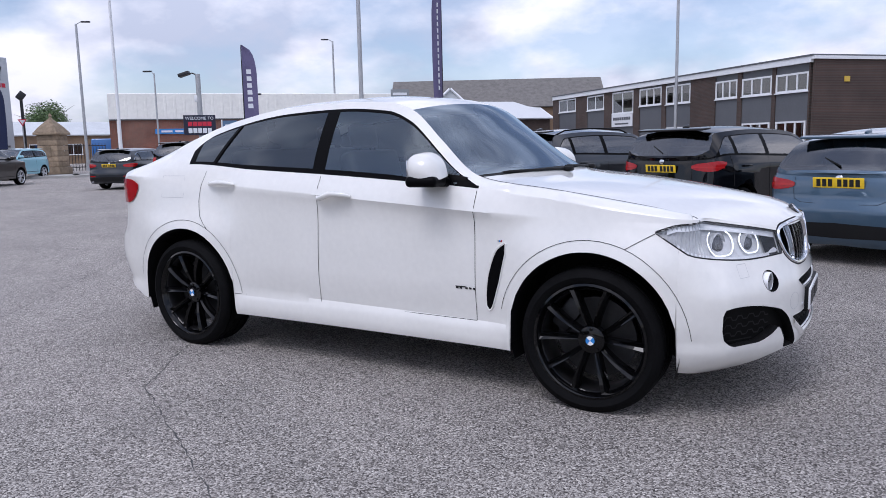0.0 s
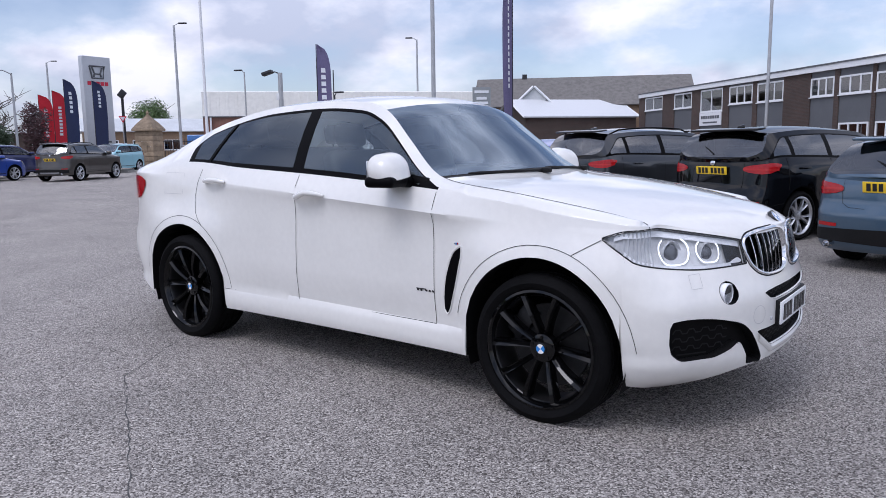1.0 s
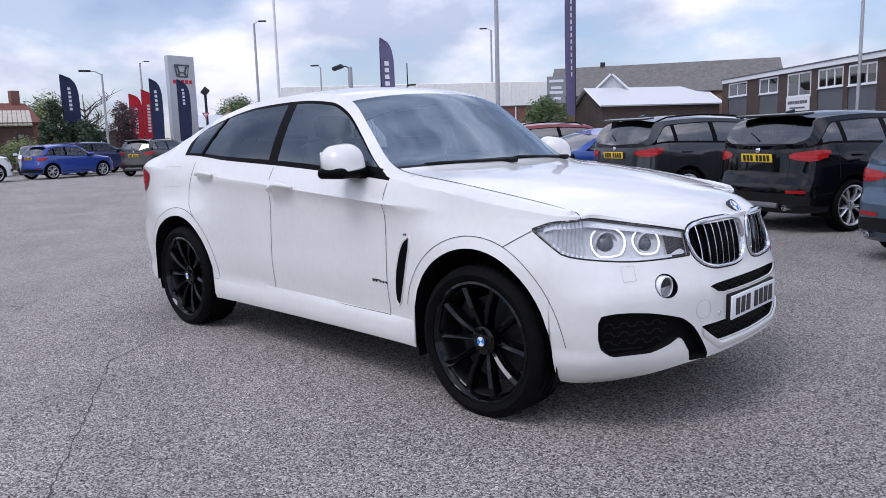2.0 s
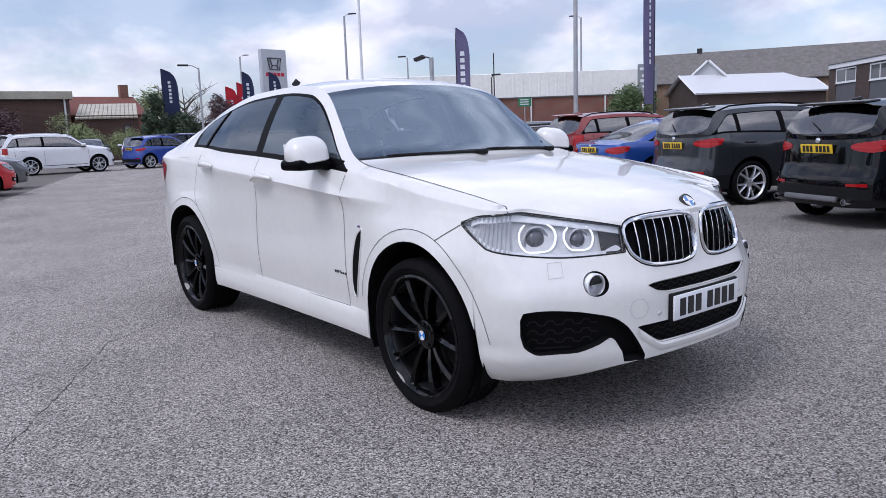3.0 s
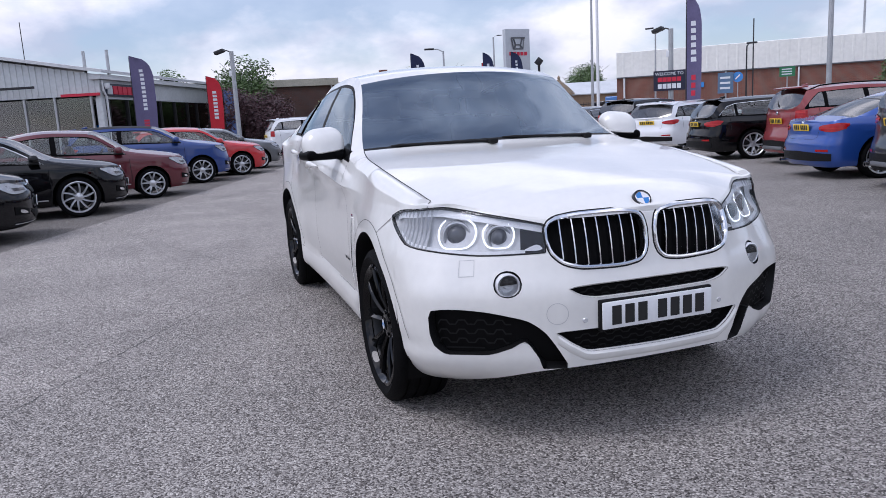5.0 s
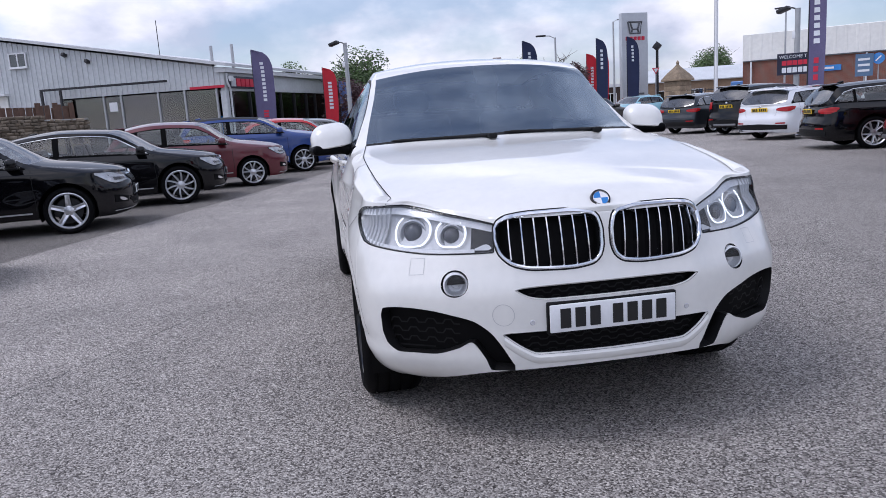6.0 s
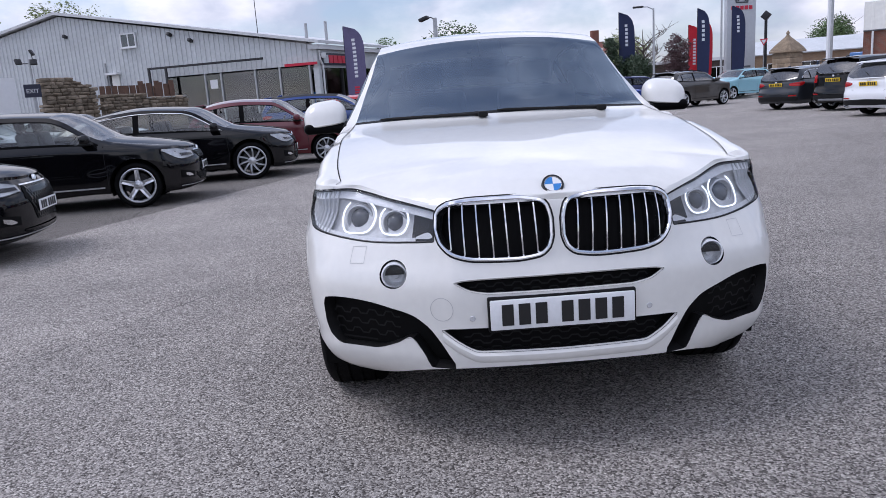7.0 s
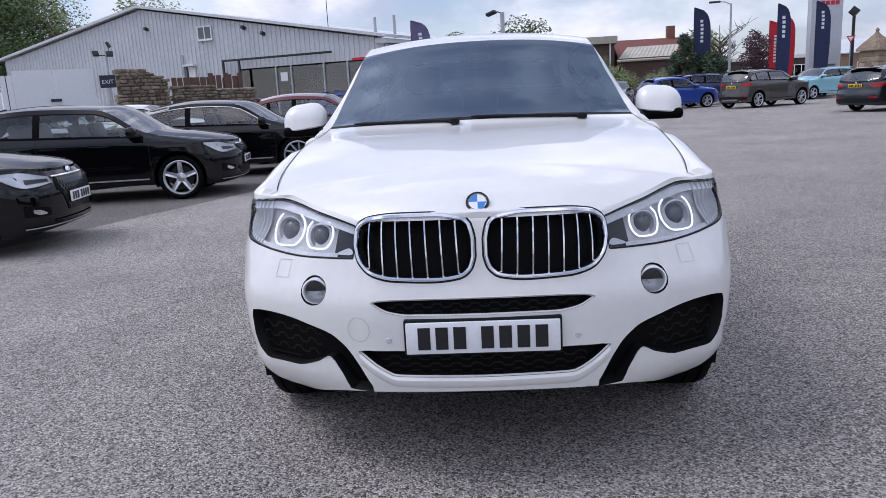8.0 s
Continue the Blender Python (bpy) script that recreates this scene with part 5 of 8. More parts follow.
        for k, (yy, zz, rad) in enumerate(((0.74, 0.879, 0.061), (0.595, 0.871, 0.051))):
            c = sh.skin(sg * sy(yy, 0.87), zz, -0.032)
            aim = Vector((1, sg * 0.28 if k else sg * 0.42, 0.0))
            m = Matrix.Translation(c) @ aim.to_track_quat("Z", "Y").to_matrix().to_4x4()
            part("projector", lathe([(0, 0.012), (rad * 0.3, 0.009), (rad * 0.55, -0.002), (rad * 0.62, -0.012), (rad * 0.9, 0.006), (rad * 0.98, 0.004), (rad * 1.02, -0.04)], "z", 28, m), M_LAMP, housing)
            part("projector_lens", lathe([(0, 0.022), (rad * 0.3, 0.02), (rad * 0.56, 0.012), (rad * 0.7, -0.004)], "z", 24, m), M_LAMPEYE, housing)
            # a flat-bottomed ring, open towards the brow, on a wider pale light guide
            s_c, k_s = sy(yy, 0.87), (sy(yy + 0.05, 0.87) - sy(yy - 0.05, 0.87)) / 0.1
            form = smooth_way([(-0.72, 0.92), (-1.02, 0.55), (-1.1, 0.05), (-0.95, -0.5), (-0.62, -0.85), (0.0, -0.92), (0.6, -0.85), (0.93, -0.5), (1.1, 0.05), (1.02, 0.55), (0.72, 0.92)])
            side_way = aim.normalized().cross(Vector((0, 0, 1))) * -sg

            def loop_band(half, lift):
                band, rows = bmesh.new(), []
                for u, v in form:
                    grow = math.hypot(u, v) * rad
                    row = []
                    for d in (-half, half):
                        k = 1 + d / grow
                        on_skin = sh.skin(sg * (s_c + k_s * rad * u * k), zz + rad * v * k, -0.0105)
                        flat = c + side_way * (u * k * rad) + Vector((0, 0, v * k * rad))
                        row.append(on_skin.lerp(flat, 0.25) + aim.normalized() * lift)
                    rows.append(row)
                add_grid(band, rows)
                return band
            part("light_guide", loop_band(0.0045, -0.002), M_LAMPBOWL, housing)
            ring = loop_band(0.002, 0.0)
            part("light_ring", ring, M_RING, housing, "lit white ring")
        brow, chin = (Region([(0, 0), (1, 0)], [(0, 1), (1, 1)]) for _ in range(2))
        brow.lo, brow.hi, brow.s0, brow.s1 = (lambda s_: lamp.hi(s_) - 0.030), (lambda s_: lamp.hi(s_) - 0.003), ha + 0.01, lamp.s1 - 0.05
        chin.lo, chin.hi, chin.s0, chin.s1 = (lambda s_: lamp.lo(s_) + 0.003), (lambda s_: lamp.lo(s_) + 0.018), ha + 0.085, lamp.s1 - 0.10
        bezel = Region([(0, 0), (1, 0)], [(0, 1), (1, 1)])
        bezel.lo, bezel.hi, bezel.s0, bezel.s1 = (lambda s_: lamp.lo(s_) + 0.004), (lambda s_: lamp.hi(s_) - 0.022), ha + 0.003, ha + 0.105
        part("lamp_bezel", bezel.patch(sh, -0.02, sg, 8, 4), M_LAMPDARK, housing)
        fin = Region([(ha + 0.012, 0.812), (ha + 0.03, 0.806), (ha + 0.085, 0.806)], [(ha + 0.012, 0.816), (ha + 0.03, 0.830), (ha + 0.085, 0.813)], 0.006)
        part("lamp_fin", fin.patch(sh, -0.015, sg, 8, 2), M_LAMPBOWL, housing)
        part("brow_strip", brow.patch(sh, -0.014, sg, 18, 2), M_LAMPBOWL, housing)
        part("chin_strip", chin.patch(sh, -0.014, sg, 18, 2), M_LAMPBOWL, housing)
        # corner intake
        duct = part("corner_intake", inta.patch(sh, -0.05, sg, 24, 6, 0.006), M_GRID, car)
        part("intake_wall", inta.rim(sh, sg, [(0.0, 0.0012), (-0.004, -0.03), (0.0, -0.055)], floor=lambda s_: low(s_) - 0.002), M_PLASTIC, duct)
        for j in range(4):
            zz = 0.405 + 0.04 * j
            pts = []
            for i in range(25):
                yy = 0.60 + 0.265 * i / 24
                z_ = zz + 0.009 * (1 if (i // 3) % 2 else -1)
                s_ = sy(yy, 0.48)
                if inta.lo(s_) + 0.012 < z_ < inta.hi(s_) - 0.012:
                    pts.append((sg * s_, z_))
            if len(pts) > 3:
                part("mesh_bar", ribbon(sh, pts, 0.007, -0.03), M_PLASTIC, duct)
        # fog lamp
        c = sh.skin(sg * fs, fz, -0.018)
        m = Matrix.Translation(c) @ Vector((1, sg * 0.14, 0)).to_track_quat("Z", "Y").to_matrix().to_4x4()
        fl = part("fog_lamp", lathe([(0, -0.02), (0.03, -0.018), (0.041, 0.004), (0.045, 0.012), (0.05, 0.010), (0.051, -0.03)], "z", 28, m), M_LAMPBOWL, car)
        lid = bmesh.new()
        add_prism(lid, [(0.036 * math.cos(a), 0.004 + 0.036 * math.sin(a)) for a in np.linspace(0.0, math.pi, 13)], 0.006, Matrix.Translation(c + Vector((0.006, 0, 0))) @ pose(0, 0, 0, 0, 0, 90))
        part("fog_shade", lid, M_LAMPDARK, fl)
        part("fog_bulb", lathe([(0, 0.004), (0.013, 0.001), (0.018, -0.015)], "z", 16, m @ Matrix.Translation((0, 0, -0.004))), M_LAMPBOWL, fl)
        part("fog_glass", lathe([(0, 0.016), (0.025, 0.014), (0.044, 0.008)], "z", 24, m), M_CLEAR, fl).visible_shadow = False
        part("fog_pocket", fog.rim(sh, sg, [(0.0015, 0.0), (0.0, 0.0006), (-0.002, -0.006), (-0.003, -0.03)]), M_TRIM, fl)
        # washer cover, tow cap, sensor
        wz = 0.745
        ws = sy(0.73, wz)
        wr_ = Region([(ws - 0.033, wz - 0.029), (ws + 0.033, wz - 0.032)], [(ws - 0.033, wz + 0.032), (ws + 0.033, wz + 0.029)])
        part("washer_cover", wr_.rim(sh, sg, [(-0.0009, 0.0016), (0.0009, 0.0016)]), M_GAPSOFT, car)
        sc = sh.skin(sg * sy(0.322, 0.528), 0.528, 0.0)
        part("parking_sensor", lathe([(0, 0.004), (0.009, 0.004), (0.011, 0.0)], "z", 16, Matrix.Translation(sc) @ Vector((1, sg * 0.06, 0)).to_track_quat("Z", "Y").to_matrix().to_4x4()), M_LAMP, car)
        # tail lamp
        t0, t1 = sh.s_x(-1.97, 1.08), sh.S - 0.5
        tl = Region([(t0, 1.095), (t0 + 0.07, 1.01), (t0 + 0.2, 0.99), (t1, 1.02)], [(t0, 1.13), (t0 + 0.07, 1.163), (t0 + 0.14, 1.168), (t1, 1.11)])
        part("tail_light", tl.patch(sh, 0.006, sg, 14, 5), M_RED, car)
        # kidney grille
        kd = part("kidney_grille", kidney.patch(sh, -0.055, sg, 20, 8, 0.004), M_GRID, car)
        part("kidney_frame", kidney.rim(sh, sg, [(0.010, -0.002), (0.009, 0.004), (0.004, 0.009), (-0.003, 0.008), (-0.007, 0.002), (-0.009, -0.03)]), M_CHROME, kd)
        part("kidney_surround", kidney.rim(sh, sg, [(0.016, -0.002), (0.014, 0.0015), (0.007, 0.0015)]), M_GAP, kd)
        for j in range(7):
            s_ = 0.077 + 0.0537 * j
            a, b_ = kidney.lo(s_) + 0.008, kidney.hi(s_) - 0.008
            bar = bmesh.new()
            rows = []
            for i in range(7):
                z_ = a + (b_ - a) * i / 6
                o = -0.004 + 0.006 * math.sin(math.pi * i / 6)
                k_ = s_ + 0.008 * (i / 6 - 0.5)
                rows.append([sh.skin(sg * (k_ - 0.0033), z_, o - 0.03), sh.skin(sg * (k_ - 0.0026), z_, o), sh.skin(sg * (k_ + 0.0026), z_, o), sh.skin(sg * (k_ + 0.0033), z_, o - 0.03)])
            add_grid(bar, rows)
            part("grille_slat", bar, M_CHROME, kd)
    # grilles across the middle
    for nm, rg, n in (("upper_intake", upper, 2), ("lower_intake", lower, 3)):
        bm = bmesh.new()
        for sg in (1, -1):
            rg.patch(sh, -0.045, sg, 16, 4, 0.004, bm)
        g = part(nm, bm, M_GRID, car)
        for sg in (1, -1):
            bm = bmesh.new()
            for offs in ([(0.004, 0.0), (0.001, 0.0006), (-0.004, -0.008)],):
                for e in (rg.lo, rg.hi):
                    sgn = -1 if e is rg.lo else 1
                    rows = [[sh.skin(sg * max(0.0, s_), e(s_) + sgn * gq, oq) for gq, oq in offs] for s_ in np.linspace(0, rg.s1, 22)]
                    add_grid(bm, rows)
            part("intake_lip", bm, M_WHITE, g)
            bm = bmesh.new()
            for e in (rg.lo, rg.hi):
                add_grid(bm, [[sh.skin(sg * s_, e(s_), 0.0012), sh.skin(sg * s_, e(s_), -0.05)] for s_ in np.linspace(0, rg.s1, 22)])
            part("intake_wall", bm, M_PLASTIC, g)
        for j in range(n):
            z0 = 0.622 + 0.024 * j if rg is upper else 0.405 + 0.026 * j
            pts = []
            lim = 0.33 if rg is upper else 0.36
            for i in range(61):
                s_ = -lim + 2 * lim * i / 60
                pts.append((s_, z0 + 0.006 * (1 if (i // 3) % 2 else -1)))
            part("mesh_bar", ribbon(sh, pts, 0.006, -0.025), M_PLASTIC, g)
    # rounded frame under the lower intake
    for sg in (1, -1):
        bm = bmesh.new()
        add_grid(bm, [[sh.skin(sg * s_, lower.lo(s_) - 0.001, 0.002), sh.skin(sg * s_, lower.lo(s_) - 0.010, 0.010), sh.skin(sg * s_, lower.lo(s_) - 0.026, 0.010), sh.skin(sg * s_, lower.lo(s_) - 0.040, 0.001)] for s_ in np.linspace(0, lower.s1 - 0.005, 24)])
        part("lower_frame", bm, M_WHITE, car)
    val = bmesh.new()
    add_grid(val, [[Vector((2.32 - 0.25 * (y / 0.7) ** 2, y, 0.345)), Vector((2.25 - 0.25 * (y / 0.7) ** 2, y, 0.27)), Vector((2.0, y, 0.25))] for y in np.linspace(-0.7, 0.7, 20)])
    part("front_valance", val, M_PLASTIC, car)
    cp = sh.s_y(-0.43, 0.555)
    tc = bmesh.new()
    pts = [(cp + 0.043 * math.cos(a), 0.562 + 0.043 * math.sin(a)) for a in np.linspace(0, math.tau, 33)]
    ribbon(sh, pts, 0.0024, 0.0016, tc)
    part("tow_cap", tc, M_GAPSOFT, car)
    # plate on its carrier
    part("plate_carrier", box((0.03, 0.535, 0.128), pose(2.392, 0, 0.541, 0, 0, 0), 0.006), M_PLASTIC, car)
    number_plate(car, pose(2.411, 0, 0.541, 0, 0, -90), M_PLATE_W)
    # roundel on the bonnet
    rz = 0.981
    rm = pose(2.302, 0, rz, 0, 52, 0)
    rd = part("bonnet_badge", lathe([(0, 0.004), (0.036, 0.005), (0.038, 0.008), (0.040, 0.004), (0.041, -0.012)], "z", 36, rm), M_LAMPDARK, car)
    for q in range(4):
        bm = bmesh.new()
        vs = [bm.verts.new(rm @ Vector((0, 0, 0.0065)))] + [bm.verts.new(rm @ Vector((0.030 * math.cos(radians(90 * q + 15 * i)), 0.030 * math.sin(radians(90 * q + 15 * i)), 0.0065))) for i in range(7)]
        bm.faces.new(vs)
        part("badge_quarter", bm, (M_BLUE_MARK, M_WHITE_MARK)[q % 2], rd, smooth=False)
    part("badge_ring", lathe([(0.029, 0.0065), (0.031, 0.009), (0.033, 0.0065)], "z", 30, rm), M_CHROME, rd)
    # mirrors
    for sg in (1, -1):
        bm = bmesh.new()
        add_box(bm, (0.19, 0.245, 0.215), pose(0, 0, 0), 0.085, 6)
        for v in bm.verts:
            v.co.x -= 0.22 * v.co.z
            if v.co.z < -0.02:
                v.co.z = -0.02 + (v.co.z + 0.02) * 0.22
            v.co.z += -0.10 * v.co.y * sg
        bmesh.ops.transform(bm, matrix=pose(0.56, sg * 0.99, 1.222, 0, 0, -10 * sg), verts=bm.verts)
        cap = part("mirror", bm, M_WHITE, car)
        bm = bmesh.new()
        add_box(bm, (0.18, 0.235, 0.058), pose(0.565, sg * 1.0, 1.176, 0, 0, -10 * sg), 0.024, 4)
        add_box(bm, (0.09, 0.16, 0.05), pose(0.60, sg * 0.90, 1.165, sg * 14, 0, 0), 0.018, 3)
        add_box(bm, (0.16, 0.03, 0.08), pose(0.66, sg * 0.872, 1.165, sg * 18, 8, 0), 0.012, 2)
        part("mirror_foot", bm, M_TRIM, cap)
        part("mirror_glass", box((0.004, 0.19, 0.11), pose(0.475, sg * 1.0, 1.235, 0, 0, -10 * sg), 0.0015), M_CHROME, cap)
    # wipers
    for y0, y1 in ((-0.12, -0.66), (0.52, -0.04)):
        bm = bmesh.new()
        n = 10
        pts = []
        for i in range(n + 1):
            y = y0 + (y1 - y0) * i / n
            w = 1 - (abs(y) / 0.79) ** 2
            x = 0.80 + 0.195 * w - 0.035 * i / n
            pts.append((x + 0.03, y, 1.185 + 0.02 * w + 0.006 + 0.014 * i / n))
        add_tube(bm, pts, [0.012] + [0.008] * (n - 1) + [0.004], 8)
        add_box(bm, (0.06, 0.05, 0.03), pose(pts[0][0] + 0.02, y0, pts[0][2]), 0.01)
        part("wiper", bm, M_PLASTIC, car)
    part("aerial_fin", box((0.16, 0.04, 0.06), pose(-1.1, 0, 1.665, 0, -10, 0), 0.016, 3), M_WHITE, car)
    return car


white_suv()

# ---- parked cars
BLACK, DGREY = (0.003, 0.003, 0.004), (0.03, 0.033, 0.038)
parked_car("small black hatchback in the front row, facing out", BLACK, "hatch", (-2.75, -4.3), 99, "front", L=4.03, W=1.73, H=1.47, wb=2.57, style="five", grille="mesh")
parked_car("black hatchback with silver five-spoke wheels", BLACK, "hatch", (-5.85, -4.52), 99, "right_front_wheel", L=4.36, W=1.79, H=1.47, wb=2.65, style="five", R=0.325, chrome_line=False)
parked_car("black fastback saloon with chrome window line", BLACK, "fastback", (-8.95, -3.53), 99, "right_front_wheel", L=4.86, W=1.87, H=1.45, wb=2.84, style="turbine", R=0.345, chrome_line=True)
parked_car("dark red small hatchback with multi-spoke wheels", (0.10, 0.004, 0.012), "hatch", (-11.75, -2.45), 99, "right_front_wheel", L=3.95, W=1.7, H=1.51, wb=2.51, metal=0.3, style="ten", R=0.31)
parked_car("blue small crossover with black roof", (0.012, 0.045, 0.2), "suv", (-15.3, -1.36), 99, "right_front_wheel", L=4.12, W=1.78, H=1.57, wb=2.6, metal=0.3, style="ten", R=0.335, glass_roof=True)
parked_car("bright red small hatchback in the row", (0.5, 0.008, 0.012), "hatch", (-17.5, -0.2), 99, "right_front_wheel", L=4.04, W=1.73, H=1.48, wb=2.49, style="ten", R=0.32)
parked_car("grey small hatchback beside a red car", (0.12, 0.125, 0.13), "hatch", (-20.3, 0.6), 99, "right_front_wheel", L=3.85, W=1.73, H=1.42, wb=2.5, metal=0.4, style="five", R=0.31)
parked_car("black saloon at the end of the row", BLACK, "saloon", (-24.4, 0.3), 99, "right_front_wheel", L=4.7, W=1.82, H=1.45, wb=2.8, fine=False)
parked_car("white family SUV with roof rails", (0.78, 0.79, 0.8), "suv", (-29.9, 3.0), 96, "right_rear_wheel", L=4.64, W=1.82, H=1.71, wb=2.7, style="ten", R=0.36, rails=True, light="upright", fine=False, privacy=True)
parked_car("blue small hatchback parked by the flags", (0.012, 0.05, 0.3), "hatch", (-30.6, 8.0), 106, "right_rear_wheel", L=3.95, W=1.7, H=1.51, wb=2.51, style="ten", fine=False)
parked_car("brown-grey compact SUV with red tail lamps", (0.06, 0.055, 0.05), "suv", (-27.8, 11.55), 120, "right_rear_wheel", L=4.3, W=1.77, H=1.62, wb=2.67, metal=0.4, style="ten", R=0.345, rails="black", fine=False, privacy=True)
parked_car("pale turquoise small crossover by the kerb", (0.25, 0.5, 0.58), "suv", (-36, 17.4), -62, "centre", L=4.3, W=1.77, H=1.6, wb=2.61, style="five", fine=False)
parked_car("navy small crossover parked by the road", (0.02, 0.025, 0.09), "suv", (-35, 11.6), 100, "centre", L=4.3, W=1.77, H=1.6, wb=2.61, metal=0.3, fine=False)
parked_car("dark saloon parked nose out", (0.02, 0.025, 0.03), "saloon", (-38, 7.2), -20, "centre", L=4.6, W=1.8, H=1.45, wb=2.75, fine=False)
parked_car("silver-white hatchback parked nose out", (0.7, 0.72, 0.75), "hatch", (-39, 10.0), -15, "centre", L=4.2, W=1.76, H=1.5, wb=2.6, fine=False)
parked_car("blue-grey family hatchback with yellow rear plate", (0.055, 0.10, 0.15), "hatch", (2.3, 4.35), 70, "rear", L=4.46, W=1.8, H=1.46, wb=2.7, metal=0.5, style="ten", R=0.33, plate_h=0.88)
parked_car("black compact MPV with wrapped red tail lamps", BLACK, "mpv", (-0.08, 6.4), 67, "rear", L=4.34, W=1.8, H=1.56, wb=2.67, style="ten", R=0.335, plate_h=0.95, privacy=True)
parked_car("dark grey compact SUV with black rails", DGREY, "suv", (-2.95, 7.6), 68, "rear", L=4.44, W=1.82, H=1.6, wb=2.67, metal=0.5, style="ten", R=0.35, plate_h=0.95, rails="black", dark_cladding=True, privacy=True)
parked_car("blue sporty hatchback with rear spoiler", (0.015, 0.07, 0.32), "fastback", (-5.2, 8.2), 72, "rear", L=4.5, W=1.8, H=1.43, wb=2.7, metal=0.3, style="ten", R=0.335, plate_h=0.85)
parked_car("red tall estate with upright tail lamps", (0.22, 0.012, 0.014), "mpv", (-7.6, 9.9), 72, "rear", L=4.4, W=1.8, H=1.62, wb=2.6, light="upright", style="five", R=0.33, rails="black", privacy=True)
parked_car("black estate with chrome window line", BLACK, "estate", (-10.35, 10.0), 72, "rear", L=4.93, W=1.85, H=1.47, wb=2.94, style="ten", R=0.345, chrome_line=True, plate_h=0.85)
parked_car("white estate with yellow rear plate", (0.75, 0.76, 0.78), "estate", (-14.2, 11.3), 110, "rear", L=4.93, W=1.87, H=1.46, wb=2.91, style="ten", R=0.34, plate_h=0.85, rails=True)
parked_car("black SUV with upright red tail lamps", BLACK, "suv", (-17.8, 12.4), 110, "rear", L=4.6, W=1.86, H=1.65, wb=2.77, light="upright", R=0.36, plate_h=0.95, privacy=True)
parked_car("dark grey estate with yellow rear plate", (0.02, 0.024, 0.03), "estate", (-20.6, 12.0), 114, "rear", L=4.9, W=1.88, H=1.46, wb=2.92, metal=0.4, R=0.345, plate_h=0.85, chrome_line=True, privacy=True)
parked_car("silver hatchback behind the black cars by the yard", (0.55, 0.57, 0.6), "hatch", (-15.2, -9.6), 99, "front", L=4.0, W=1.72, H=1.5, wb=2.55, metal=0.5, fine=False)
parked_car("white small hatchback behind the black saloon", (0.72, 0.73, 0.75), "hatch", (-18.6, -8.6), 99, "front", L=3.9, W=1.7, H=1.5, wb=2.5, fine=False)

# ---- buildings and street furniture round the car park
def brick_material(name, c1, c2, mortar, scale=1.0):
    m = bpy.data.materials.new(name)
    m.use_nodes = True
    nt = m.node_tree
    b = nt.nodes["Principled BSDF"]
    b.inputs["Roughness"].default_value = 0.85
    co = nt.nodes.new("ShaderNodeTexCoord")
    mp = nt.nodes.new("ShaderNodeMapping")
    mp.inputs["Rotation"].default_value = (radians(90), 0, 0)
    br = nt.nodes.new("ShaderNodeTexBrick")
    br.inputs["Scale"].default_value = scale
    br.inputs["Brick Width"].default_value, br.inputs["Row Height"].default_value, br.inputs["Mortar Size"].default_value = 0.225, 0.075, 0.01
    for k, c in (("Color1", c1), ("Color2", c2), ("Mortar", mortar)):
        br.inputs[k].default_value = (*c, 1)
    ns = nt.nodes.new("ShaderNodeTexNoise")
    ns.inputs["Scale"].default_value, ns.inputs["Detail"].default_value = 0.7, 6
    mx = nt.nodes.new("ShaderNodeMixRGB")
    mx.blend_type = "MULTIPLY"
    mx.inputs["Fac"].default_value = 0.6
    rp = nt.nodes.new("ShaderNodeMapRange")
    rp.inputs["From Min"].default_value, rp.inputs["From Max"].default_value, rp.inputs["To Min"].default_value, rp.inputs["To Max"].default_value = 0.3, 0.7, 0.6, 1.15
    nt.links.new(co.outputs["Object"], mp.inputs["Vector"])
    nt.links.new(mp.outputs["Vector"], br.inputs["Vector"])
    nt.links.new(co.outputs["Object"], ns.inputs["Vector"])
    nt.links.new(ns.outputs["Fac"], rp.inputs["Value"])
    nt.links.new(br.outputs["Color"], mx.inputs["Color1"])
    nt.links.new(rp.outputs["Result"], mx.inputs["Color2"])
    nt.links.new(mx.outputs["Color"], b.inputs["Base Color"])
    bp = nt.nodes.new("ShaderNodeBump")
    bp.inputs["Strength"].default_value, bp.inputs["Distance"].default_value = 0.5, 0.01
    bp.invert = True
    nt.links.new(br.outputs["Fac"], bp.inputs["Height"])
    nt.links.new(bp.outputs["Normal"], b.inputs["Normal"])
    return m


M_CLAD = material("grey_cladding", (0.56, 0.58, 0.59), 0.5, 0.1, vary=0.1, scale=0.6)
M_PALECLAD = material("pale_cladding", (0.82, 0.81, 0.76), 0.6, vary=0.07, scale=0.4)
M_ROOFWHITE = material("white_verge", (0.6, 0.61, 0.62), 0.5, vary=0.06)
M_REDBRICK = brick_material("red_brick", (0.26, 0.085, 0.055), (0.19, 0.065, 0.045), (0.2, 0.16, 0.13))
M_BROWNBRICK = brick_material("brown_brick", (0.085, 0.05, 0.04), (0.06, 0.038, 0.032), (0.08, 0.07, 0.06))
M_TANBRICK = brick_material("tan_brick", (0.30, 0.19, 0.11), (0.24, 0.15, 0.09), (0.25, 0.2, 0.15))
M_GREYPANEL = material("grey_panel", (0.10, 0.105, 0.115), 0.6, vary=0.08, scale=1.2)
M_SLATE = material("slate_roof", (0.15, 0.14, 0.13), 0.75, vary=0.3, scale=2.5, bump=0.4, bump_scale=14)
M_UPVC = material("white_frame", (0.75, 0.76, 0.77), 0.4, vary=0.03)
M_PANE = pane_glass("window_pane", (0.25, 0.28, 0.3), ior=2.3)
